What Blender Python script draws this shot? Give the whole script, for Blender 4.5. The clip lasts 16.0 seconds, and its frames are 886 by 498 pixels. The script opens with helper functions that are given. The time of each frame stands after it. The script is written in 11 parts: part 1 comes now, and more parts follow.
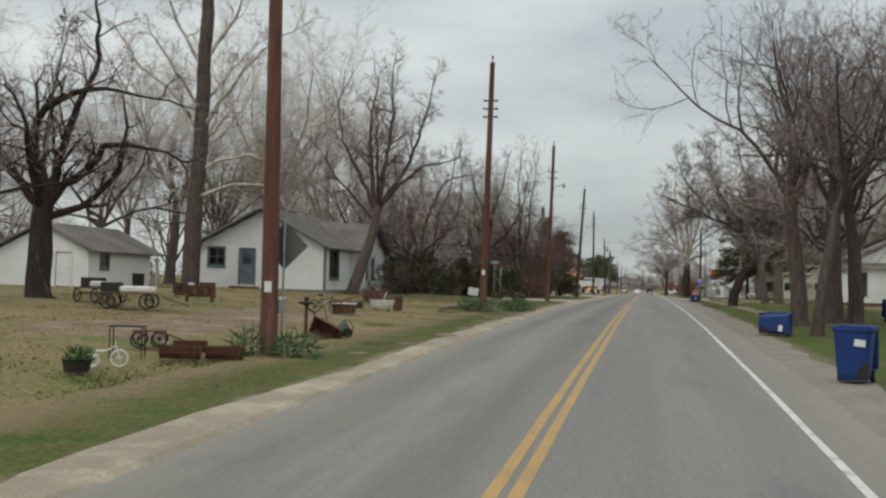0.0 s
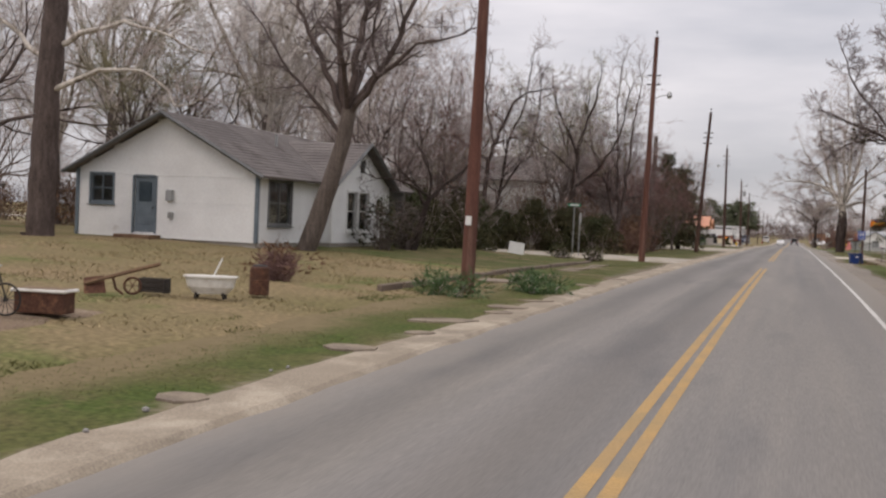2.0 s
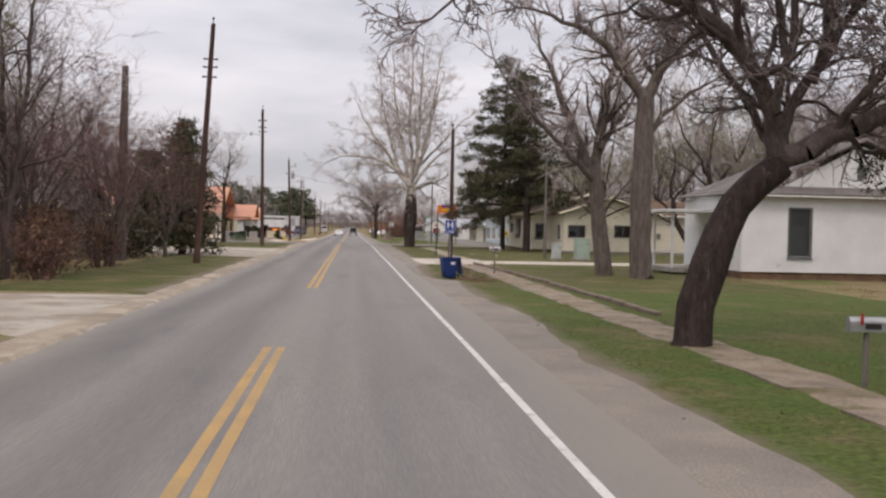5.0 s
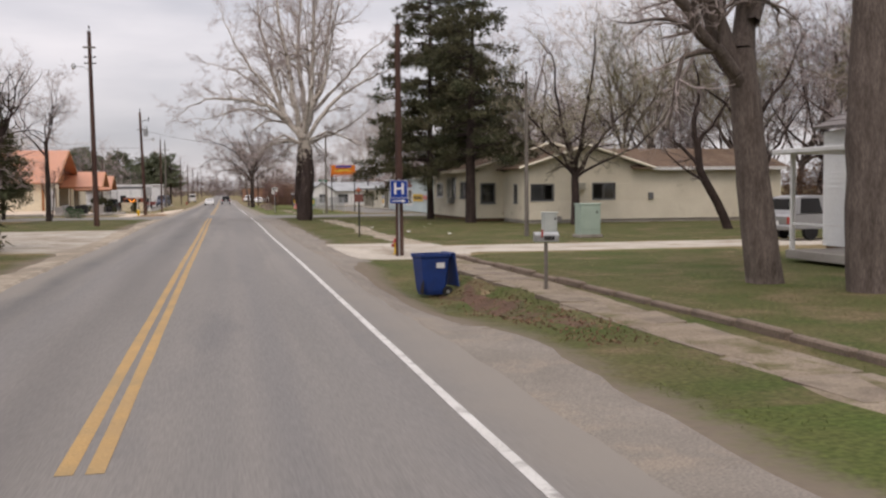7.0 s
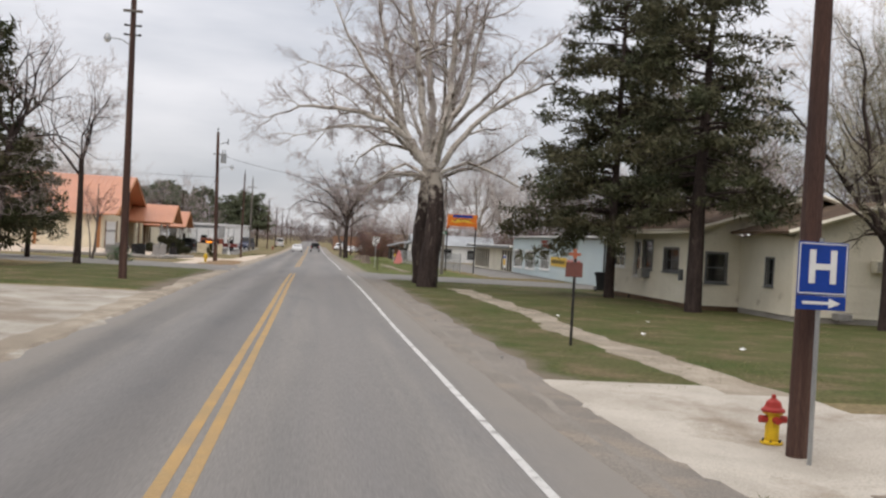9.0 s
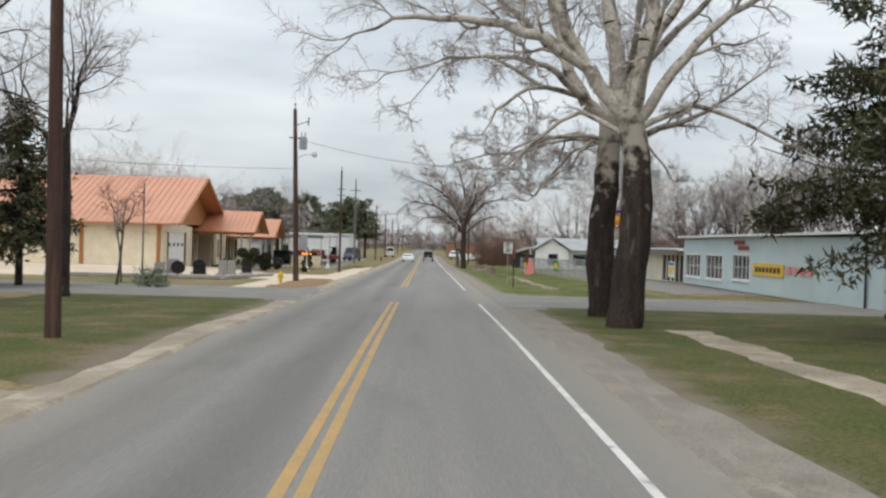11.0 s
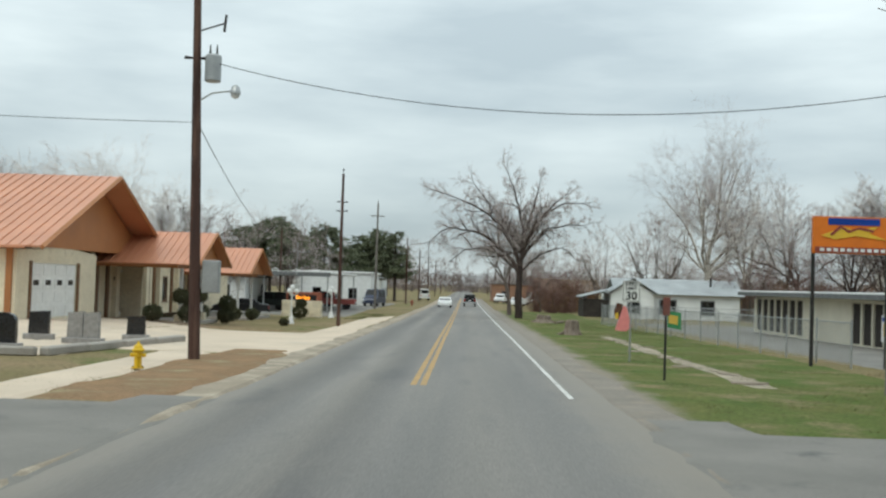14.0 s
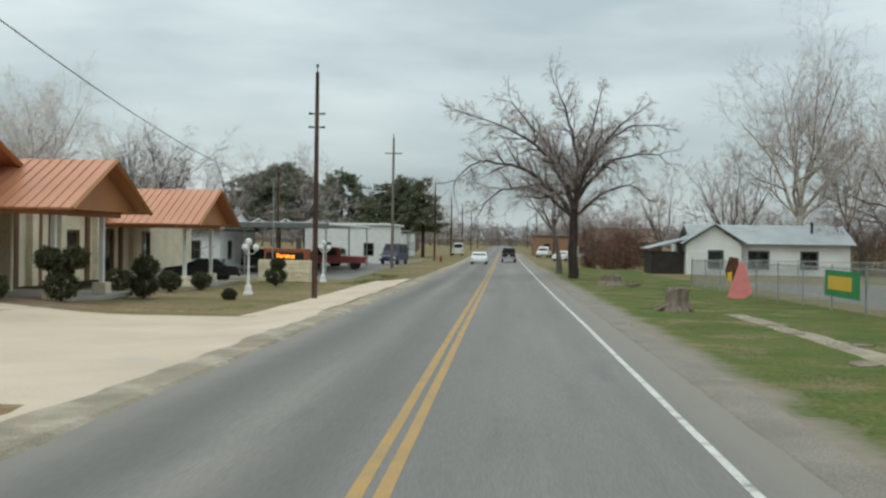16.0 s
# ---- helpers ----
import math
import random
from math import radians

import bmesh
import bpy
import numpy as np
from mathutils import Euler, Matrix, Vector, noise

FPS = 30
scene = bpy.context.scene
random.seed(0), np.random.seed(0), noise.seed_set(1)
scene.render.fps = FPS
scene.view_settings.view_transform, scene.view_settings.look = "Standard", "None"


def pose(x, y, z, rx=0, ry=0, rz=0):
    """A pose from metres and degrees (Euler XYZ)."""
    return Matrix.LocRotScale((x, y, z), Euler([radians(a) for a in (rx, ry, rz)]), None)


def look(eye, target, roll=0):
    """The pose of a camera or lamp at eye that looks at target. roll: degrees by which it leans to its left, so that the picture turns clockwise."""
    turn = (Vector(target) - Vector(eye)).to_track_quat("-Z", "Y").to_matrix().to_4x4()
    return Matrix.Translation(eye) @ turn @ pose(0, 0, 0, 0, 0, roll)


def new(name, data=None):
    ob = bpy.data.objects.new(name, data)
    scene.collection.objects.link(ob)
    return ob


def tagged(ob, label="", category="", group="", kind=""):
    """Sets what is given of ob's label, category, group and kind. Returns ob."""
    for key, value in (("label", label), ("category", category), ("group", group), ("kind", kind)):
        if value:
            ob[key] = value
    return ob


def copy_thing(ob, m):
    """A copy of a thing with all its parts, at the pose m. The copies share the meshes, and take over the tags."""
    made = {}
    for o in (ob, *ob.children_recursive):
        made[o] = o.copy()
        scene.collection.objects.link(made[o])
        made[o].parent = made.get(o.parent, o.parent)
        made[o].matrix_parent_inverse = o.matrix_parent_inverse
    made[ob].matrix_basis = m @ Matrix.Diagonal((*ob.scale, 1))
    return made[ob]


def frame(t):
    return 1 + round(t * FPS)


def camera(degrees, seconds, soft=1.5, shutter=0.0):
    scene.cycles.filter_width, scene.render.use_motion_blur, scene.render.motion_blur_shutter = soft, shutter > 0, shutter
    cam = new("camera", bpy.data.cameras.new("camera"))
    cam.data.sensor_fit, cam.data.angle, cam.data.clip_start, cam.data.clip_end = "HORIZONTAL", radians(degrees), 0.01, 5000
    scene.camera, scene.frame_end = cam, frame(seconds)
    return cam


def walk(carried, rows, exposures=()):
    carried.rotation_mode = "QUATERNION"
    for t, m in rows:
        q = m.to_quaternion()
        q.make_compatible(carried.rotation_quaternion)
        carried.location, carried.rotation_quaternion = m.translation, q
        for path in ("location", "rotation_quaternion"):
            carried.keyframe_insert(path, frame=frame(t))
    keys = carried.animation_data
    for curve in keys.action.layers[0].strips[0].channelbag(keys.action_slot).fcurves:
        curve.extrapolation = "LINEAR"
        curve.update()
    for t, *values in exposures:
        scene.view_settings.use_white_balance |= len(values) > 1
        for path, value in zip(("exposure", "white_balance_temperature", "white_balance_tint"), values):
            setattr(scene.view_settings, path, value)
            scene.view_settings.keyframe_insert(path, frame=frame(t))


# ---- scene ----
cam = camera(46.5, 16.0, soft=2.4)

# time, place, yaw, pitch, roll of the windscreen camera
PATH = [
    (0, 1.256, 0.000, 1.809, 11.280, 1.782, 1.476),
    (0.5, 1.276, 6.147, 1.986, 15.844, 1.550, 2.753),
    (1, 1.343, 12.281, 2.094, 17.741, -0.196, 2.697),
    (1.5, 1.345, 18.333, 2.182, 20.082, -1.699, 2.483),
    (2, 1.357, 24.406, 2.290, 18.714, -1.643, 2.510),
    (2.5, 1.367, 30.623, 2.460, 13.569, 0.133, 3.304),
    (3, 1.368, 36.934, 2.515, 8.896, -0.199, 2.098),
    (3.5, 1.361, 43.386, 2.533, 3.675, -0.095, 1.973),
    (4, 1.404, 49.896, 2.562, -1.235, 0.116, 1.462),
    (4.5, 1.328, 56.409, 2.638, -3.647, -0.899, 1.109),
    (5, 1.261, 62.820, 2.618, -5.090, -1.361, 1.214),
    (5.2, 1.199, 65.408, 2.645, -6.524, -2.154, 1.175),
    (7.3, 1.122, 92.562, 2.597, -13.102, -3.335, 0.159),
    (7.5, 1.120, 95.010, 2.621, -14.041, -3.167, 0.886),
    (8, 1.090, 101.075, 2.630, -14.154, -1.954, 1.613),
    (8.5, 1.088, 107.055, 2.631, -11.801, -1.486, 2.632),
    (9, 1.076, 113.068, 2.626, -7.231, -0.332, 3.224),
    (9.5, 1.122, 118.899, 2.590, -4.013, -0.778, 2.454),
    (10, 1.101, 124.633, 2.563, -2.625, -0.281, 2.396),
    (10.2, 1.223, 126.693, 2.583, -2.003, -0.343, 1.826),
    (12.3, 0.997, 150.917, 2.606, 1.294, 1.205, 2.824),
    (12.5, 1.073, 152.731, 2.575, 1.726, 2.066, 2.890),
    (13, 1.015, 158.489, 2.544, -0.720, 1.448, 2.121),
    (13.5, 1.015, 164.256, 2.540, 0.398, 1.747, 1.833),
    (14, 1.032, 169.991, 2.476, 1.325, 1.990, 1.865),
    (14.5, 1.044, 175.677, 2.452, 0.727, 2.294, 2.529),
    (15, 1.056, 181.404, 2.401, 0.486, 2.716, 1.714),
    (15.5, 1.095, 187.036, 2.346, 2.796, 2.872, 2.083),
    (16, 1.115, 192.466, 2.279, 3.400, -0.583, 0.884),
]


def aimed(x, y, z, yaw, pitch, roll):
    a, b = radians(yaw), radians(pitch)
    eye = Vector((x, y, z))
    return look(eye, eye + Vector((-math.sin(a) * math.cos(b), math.cos(a) * math.cos(b), math.sin(b))), roll)


walk(cam, [(t, aimed(*row)) for t, *row in PATH],
     exposures=[(0, -0.22, 6750, 5), (0.5, -0.16, 6760, 11), (1.0, -0.16, 6800, 16), (1.5, 0.0, 6980, 21), (2.5, 0.0, 6900, 19), (3.5, -0.06, 6900, 20), (4.5, 0.1, 6890, 21), (7.5, 0.08, 6980, 21), (8.5, 0.08, 6850, 18), (9.5, 0.14, 6680, 14), (10.2, 0.14, 6620, 12), (12.3, 0.1, 6380, 3), (14, 0.05, 6330, 0), (16, -0.1, 6370, -1)])

# ---------------------------------------------------------------- sky and light
world = bpy.data.worlds.new("overcast_sky")
scene.world = world
world.use_nodes = True
wn, wl = world.node_tree.nodes, world.node_tree.links
wn.clear()
w_out = wn.new("ShaderNodeOutputWorld")
w_bg = wn.new("ShaderNodeBackground")
w_co = wn.new("ShaderNodeTexCoord")
w_sep = wn.new("ShaderNodeSeparateXYZ")
w_grad = wn.new("ShaderNodeMapRange")           # overcast: the zenith is about three times as bright as the horizon
w_grad.inputs["From Min"].default_value, w_grad.inputs["From Max"].default_value = 0.0, 1.0
w_grad.inputs["To Min"].default_value, w_grad.inputs["To Max"].default_value = 0.62, 1.62
w_map = wn.new("ShaderNodeMapping")
w_map.inputs["Scale"].default_value = (1.6, 1.6, 7.0)
w_cloud = wn.new("ShaderNodeTexNoise")
w_cloud.inputs["Scale"].default_value, w_cloud.inputs["Detail"].default_value = 1.7, 6.0
w_ramp = wn.new("ShaderNodeValToRGB")
w_ramp.color_ramp.elements[0].position, w_ramp.color_ramp.elements[1].position = 0.34, 0.68
w_ramp.color_ramp.elements[0].color, w_ramp.color_ramp.elements[1].color = (0.675, 0.738, 0.805, 1), (1.105, 1.15, 1.19, 1)
w_mul = wn.new("ShaderNodeVectorMath")
w_mul.operation = "SCALE"
w_sky = wn.new("ShaderNodeTexSky")
w_sky.sky_type, w_sky.sun_disc, w_sky.sun_elevation, w_sky.sun_rotation = "NISHITA", False, radians(48), radians(200)
w_mix = wn.new("ShaderNodeMixRGB")
w_mix.inputs["Fac"].default_value = 0.012
wl.new(w_co.outputs["Generated"], w_sep.inputs[0])
wl.new(w_sep.outputs["Z"], w_grad.inputs["Value"])
wl.new(w_co.outputs["Generated"], w_map.inputs["Vector"])
wl.new(w_map.outputs[0], w_cloud.inputs["Vector"])
wl.new(w_cloud.outputs["Fac"], w_ramp.inputs["Fac"])
wl.new(w_ramp.outputs["Color"], w_mul.inputs[0])
wl.new(w_grad.outputs[0], w_mul.inputs["Scale"])
wl.new(w_mul.outputs[0], w_mix.inputs["Color1"])
wl.new(w_sky.outputs[0], w_mix.inputs["Color2"])
wl.new(w_mix.outputs[0], w_bg.inputs["Color"])
wl.new(w_bg.outputs[0], w_out.inputs["Surface"])
w_bg.inputs["Strength"].default_value = 0.93

sun = new("sun", bpy.data.lights.new("sun", "SUN"))
sun.data.energy, sun.data.angle, sun.data.color = 0.85, radians(25), (1.0, 0.92, 0.8)
sun.matrix_world = look((0, 0, 60), (18, 38, 0))

# ---------------------------------------------------------------- materials
MATS = {}


def mat(name, c1, c2=None, scale=1.5, rough=0.85, bump=0.2, fine=30.0, metal=0.0, spread=0.35, stretch=(1, 1, 1), rand=0.0,
        grain=0.25, c3=None, spots=0.62, spot_scale=0.35, island=False, spec=0.3):
    """A surface of two tones in large patches, finer grain and relief; c3 adds stains of a third tone."""
    if name in MATS:
        return MATS[name]
    m = bpy.data.materials.new(name)
    m.use_nodes = True
    n, l = m.node_tree.nodes, m.node_tree.links
    bsdf = n["Principled BSDF"]
    bsdf.inputs["Roughness"].default_value, bsdf.inputs["Metallic"].default_value = rough, metal
    bsdf.inputs["Specular IOR Level"].default_value = spec
    co, mp = n.new("ShaderNodeTexCoord"), n.new("ShaderNodeMapping")
    mp.inputs["Scale"].default_value = stretch
    l.new(co.outputs["Object"], mp.inputs["Vector"])
    big, small = n.new("ShaderNodeTexNoise"), n.new("ShaderNodeTexNoise")
    big.inputs["Scale"].default_value, big.inputs["Detail"].default_value = scale, 6
    small.inputs["Scale"].default_value, small.inputs["Detail"].default_value = fine, 5
    l.new(mp.outputs[0], big.inputs["Vector"]), l.new(mp.outputs[0], small.inputs["Vector"])
    ramp = n.new("ShaderNodeMapRange")
    ramp.inputs["From Min"].default_value, ramp.inputs["From Max"].default_value = 0.5 - spread / 2, 0.5 + spread / 2
    l.new(big.outputs["Fac"], ramp.inputs["Value"])
    mix = n.new("ShaderNodeMixRGB")
    c2 = c2 or tuple(v * 0.8 for v in c1)
    mix.inputs["Color1"].default_value, mix.inputs["Color2"].default_value = (*c1, 1), (*c2, 1)
    l.new(ramp.outputs[0], mix.inputs["Fac"])
    last = mix.outputs[0]
    if c3:
        third, step = n.new("ShaderNodeTexNoise"), n.new("ShaderNodeMapRange")
        third.inputs["Scale"].default_value, third.inputs["Detail"].default_value = spot_scale, 7
        third.inputs["Roughness"].default_value = 0.65
        step.inputs["From Min"].default_value, step.inputs["From Max"].default_value = spots - 0.07, spots + 0.07
        l.new(mp.outputs[0], third.inputs["Vector"]), l.new(third.outputs["Fac"], step.inputs["Value"])
        m3 = n.new("ShaderNodeMixRGB")
        m3.inputs["Color2"].default_value = (*c3, 1)
        l.new(last, m3.inputs["Color1"]), l.new(step.outputs[0], m3.inputs["Fac"])
        last = m3.outputs[0]
    gr = n.new("ShaderNodeMapRange")
    gr.inputs["From Min"].default_value, gr.inputs["From Max"].default_value = 0.25, 0.75
    gr.inputs["To Min"].default_value, gr.inputs["To Max"].default_value = 1 - grain, 1 + grain
    l.new(small.outputs["Fac"], gr.inputs["Value"])
    sc = n.new("ShaderNodeVectorMath")
    sc.operation = "SCALE"
    l.new(last, sc.inputs[0]), l.new(gr.outputs[0], sc.inputs["Scale"])
    last = sc.outputs[0]
    if rand:
        rd = n.new("ShaderNodeMapRange")
        rd.inputs["To Min"].default_value, rd.inputs["To Max"].default_value = 1 - rand, 1 + rand
        if island:
            geo = n.new("ShaderNodeNewGeometry")
            l.new(geo.outputs["Random Per Island"], rd.inputs["Value"])
        else:
            info = n.new("ShaderNodeObjectInfo")
            l.new(info.outputs["Random"], rd.inputs["Value"])
        s2 = n.new("ShaderNodeVectorMath")
        s2.operation = "SCALE"
        l.new(last, s2.inputs[0]), l.new(rd.outputs[0], s2.inputs["Scale"])
        last = s2.outputs[0]
    l.new(last, bsdf.inputs["Base Color"])
    if bump:
        bp = n.new("ShaderNodeBump")
        bp.inputs["Strength"].default_value, bp.inputs["Distance"].default_value = bump, 0.02
        l.new(small.outputs["Fac"], bp.inputs["Height"]), l.new(bp.outputs[0], bsdf.inputs["Normal"])
    MATS[name] = m
    return m


def glass(name="window_glass"):
    if name not in MATS:
        m = bpy.data.materials.new(name)
        m.use_nodes = True
        b = m.node_tree.nodes["Principled BSDF"]
        b.inputs["Base Color"].default_value = (0.75, 0.8, 0.82, 1)
        b.inputs["Roughness"].default_value, b.inputs["Transmission Weight"].default_value, b.inputs["IOR"].default_value = 0.03, 1.0, 1.45
        MATS[name] = m
    return MATS[name]


def glow(name, colour, strength):
    if name not in MATS:
        m = bpy.data.materials.new(name)
        m.use_nodes = True
        b = m.node_tree.nodes["Principled BSDF"]
        b.inputs["Base Color"].default_value = (*colour, 1)
        b.inputs["Emission Color"].default_value, b.inputs["Emission Strength"].default_value = (*colour, 1), strength
        MATS[name] = m
    return MATS[name]


GRASS = mat("dormant_lawn", (0.225, 0.168, 0.098), (0.155, 0.132, 0.062), scale=0.22, fine=9, grain=0.45, bump=0.6, c3=(0.085, 0.12, 0.03), spots=0.6, spot_scale=0.16, rough=0.95, spec=0.1)
GREEN_GRASS = mat("green_verge", (0.062, 0.08, 0.023), (0.104, 0.094, 0.042), scale=0.6, fine=12, grain=0.45, bump=0.6, c3=(0.15, 0.115, 0.065), spots=0.58, spot_scale=0.5, rough=0.95, spec=0.1)
BRIGHT_GRASS = mat("spring_green_lawn", (0.07, 0.104, 0.023), (0.118, 0.12, 0.04), scale=0.45, fine=12, grain=0.45, bump=0.6, c3=(0.18, 0.15, 0.078), spots=0.58, spot_scale=0.4, rough=0.95, spec=0.1)
RED_DIRT = mat("reddish_dirt", (0.15, 0.09, 0.065), (0.105, 0.068, 0.05), scale=1.2, fine=22, grain=0.4, bump=0.8, c3=(0.085, 0.085, 0.04), spots=0.54, spot_scale=1.4, rough=0.97, spec=0.1)
PALE_ROOF = mat("pale_grey_roofing", (0.4, 0.42, 0.43), (0.32, 0.335, 0.345), scale=0.7, fine=14, grain=0.12, bump=0.3, rough=0.8)
BLADES = mat("grass_blades", (0.095, 0.115, 0.036), (0.15, 0.135, 0.06), scale=0.25, grain=0.3, bump=0, rand=0.35, island=True, rough=0.8, spec=0.15)
TAN_BLADES = mat("dry_grass_blades", (0.3, 0.24, 0.14), (0.22, 0.18, 0.095), scale=0.4, grain=0.3, bump=0, rand=0.35, island=True, rough=0.85, spec=0.1)
ASPHALT = mat("worn_asphalt", (0.18, 0.17, 0.16), (0.152, 0.146, 0.139), scale=0.9, fine=70, grain=0.16, bump=0.3, stretch=(1, 0.05, 1), c3=(0.2, 0.188, 0.172), spots=0.58, spot_scale=0.4, rough=0.8)


def streaked(m, stretch, lo, hi):
    """Long streaks of wear along the lanes, over a surface's own tones."""
    n, l = m.node_tree.nodes, m.node_tree.links
    base = n["Principled BSDF"].inputs["Base Color"]
    src = base.links[0].from_socket
    co, mp, no, ra, mx = n.new("ShaderNodeTexCoord"), n.new("ShaderNodeMapping"), n.new("ShaderNodeTexNoise"), n.new("ShaderNodeValToRGB"), n.new("ShaderNodeMixRGB")
    mp.inputs["Scale"].default_value = stretch
    no.inputs["Scale"].default_value, no.inputs["Detail"].default_value = 1.0, 3.0
    ra.color_ramp.elements[0].position, ra.color_ramp.elements[1].position = 0.38, 0.62
    ra.color_ramp.elements[0].color, ra.color_ramp.elements[1].color = lo, hi
    mx.blend_type = "MULTIPLY"
    mx.inputs["Fac"].default_value = 1.0
    l.new(co.outputs["Object"], mp.inputs["Vector"])
    l.new(mp.outputs[0], no.inputs["Vector"])
    l.new(no.outputs["Fac"], ra.inputs["Fac"])
    l.new(src, mx.inputs["Color1"])
    l.new(ra.outputs["Color"], mx.inputs["Color2"])
    l.new(mx.outputs[0], base)


streaked(ASPHALT, (0.85, 0.012, 1.0), (0.93, 0.935, 0.945, 1), (1.07, 1.055, 1.03, 1))


def wheel_worn(m):
    """Polished dark wheel tracks, paler dusty bands between them, and a few dark stains, all uneven along the road."""
    n, l = m.node_tree.nodes, m.node_tree.links
    base = n["Principled BSDF"].inputs["Base Color"]
    src = base.links[0].from_socket
    geo, xyz, rng_ = n.new("ShaderNodeNewGeometry"), n.new("ShaderNodeSeparateXYZ"), n.new("ShaderNodeMapRange")
    l.new(geo.outputs["Position"], xyz.inputs[0])
    drift, wob = n.new("ShaderNodeTexNoise"), n.new("ShaderNodeMath")
    drift.inputs["Scale"].default_value, drift.inputs["Detail"].default_value = 0.09, 3
    wob.operation, wob.inputs[1].default_value = "MULTIPLY_ADD", 0.8
    l.new(geo.outputs["Position"], drift.inputs["Vector"])
    l.new(drift.outputs["Fac"], wob.inputs[0]), l.new(xyz.outputs["X"], wob.inputs[2])
    rng_.inputs["From Min"].default_value, rng_.inputs["From Max"].default_value = -3.8, 5.4
    l.new(wob.outputs[0], rng_.inputs["Value"])
    ramp = n.new("ShaderNodeValToRGB")
    ramp.color_ramp.interpolation = "EASE"
    tones = ((-3.9, 1.2), (-2.8, 0.85), (-1.8, 1.13), (-0.95, 0.88), (0.0, 1.1), (1.1, 0.87), (1.9, 1.1), (2.75, 0.84), (3.5, 1.1), (4.9, 1.12))
    el = ramp.color_ramp.elements
    for i, (x, v) in enumerate(tones):
        e = el[i] if i < 2 else el.new(0.5)
        e.position = min(1.0, max(0.0, (x + 4.2) / 9.2))
        e.color = (v, v * 0.995, v * 0.985, 1)
    l.new(rng_.outputs[0], ramp.inputs["Fac"])
    mul = n.new("ShaderNodeMixRGB")
    mul.blend_type, mul.inputs["Fac"].default_value = "MULTIPLY", 1.0
    l.new(src, mul.inputs["Color1"]), l.new(ramp.outputs["Color"], mul.inputs["Color2"])
    mp, st, th, dk = n.new("ShaderNodeMapping"), n.new("ShaderNodeTexNoise"), n.new("ShaderNodeMapRange"), n.new("ShaderNodeMixRGB")
    mp.inputs["Scale"].default_value = (0.75, 0.16, 1.0)
    st.inputs["Scale"].default_value, st.inputs["Detail"].default_value = 1.0, 4
    th.inputs["From Min"].default_value, th.inputs["From Max"].default_value, th.inputs["To Max"].default_value = 0.58, 0.72, 0.75
    l.new(geo.outputs["Position"], mp.inputs["Vector"]), l.new(mp.outputs[0], st.inputs["Vector"]), l.new(st.outputs["Fac"], th.inputs["Value"])
    dk.blend_type, dk.inputs["Color2"].default_value = "MULTIPLY", (0.74, 0.76, 0.8, 1)
    l.new(th.outputs[0], dk.inputs["Fac"]), l.new(mul.outputs[0], dk.inputs["Color1"]), l.new(dk.outputs[0], base)


wheel_worn(ASPHALT)


def sanded(m, sand, right, inner, outer, flip=False):
    """Grass that thins out to sandy dirt towards the road, in ragged patches."""
    n, l = m.node_tree.nodes, m.node_tree.links
    base = n["Principled BSDF"].inputs["Base Color"]
    src = base.links[0].from_socket
    geo, xyz, big, small = n.new("ShaderNodeNewGeometry"), n.new("ShaderNodeSeparateXYZ"), n.new("ShaderNodeTexNoise"), n.new("ShaderNodeTexNoise")
    big.inputs["Scale"].default_value, big.inputs["Detail"].default_value = 0.55, 7
    small.inputs["Scale"].default_value, small.inputs["Detail"].default_value = 5.0, 5
    for t in (big, small):
        l.new(geo.outputs["Position"], t.inputs["Vector"])
    l.new(geo.outputs["Position"], xyz.inputs[0])
    rt, lf, mx, a1, a2 = [n.new("ShaderNodeMath") for _ in range(5)]
    rt.operation, rt.inputs[1].default_value = "SUBTRACT", right
    lf.operation, lf.inputs[1].default_value = "MULTIPLY", -1.0
    mx.operation = "MAXIMUM"
    a1.operation = a2.operation = "MULTIPLY_ADD"
    a1.inputs[1].default_value, a2.inputs[1].default_value = 1.5, 0.7
    l.new(xyz.outputs["X"], rt.inputs[0]), l.new(xyz.outputs["X"], lf.inputs[0])
    l.new(rt.outputs[0], mx.inputs[0]), l.new(lf.outputs[0], mx.inputs[1])
    l.new(big.outputs["Fac"], a1.inputs[0]), l.new(mx.outputs[0], a1.inputs[2])
    l.new(small.outputs["Fac"], a2.inputs[0]), l.new(a1.outputs[0], a2.inputs[2])
    step, mix, tone = n.new("ShaderNodeMapRange"), n.new("ShaderNodeMixRGB"), n.new("ShaderNodeMixRGB")
    step.interpolation_type = "SMOOTHSTEP"
    step.inputs["From Min"].default_value, step.inputs["From Max"].default_value = inner + 1.1, outer + 1.1
    l.new(a2.outputs[0], step.inputs["Value"])
    tone.inputs["Color1"].default_value, tone.inputs["Color2"].default_value = (*[v * 0.72 for v in sand], 1), (*[v * 1.2 for v in sand], 1)
    l.new(small.outputs["Fac"], tone.inputs["Fac"])
    l.new(tone.outputs[0], mix.inputs["Color2" if flip else "Color1"]), l.new(src, mix.inputs["Color1" if flip else "Color2"]), l.new(step.outputs[0], mix.inputs["Fac"])
    l.new(mix.outputs[0], base)


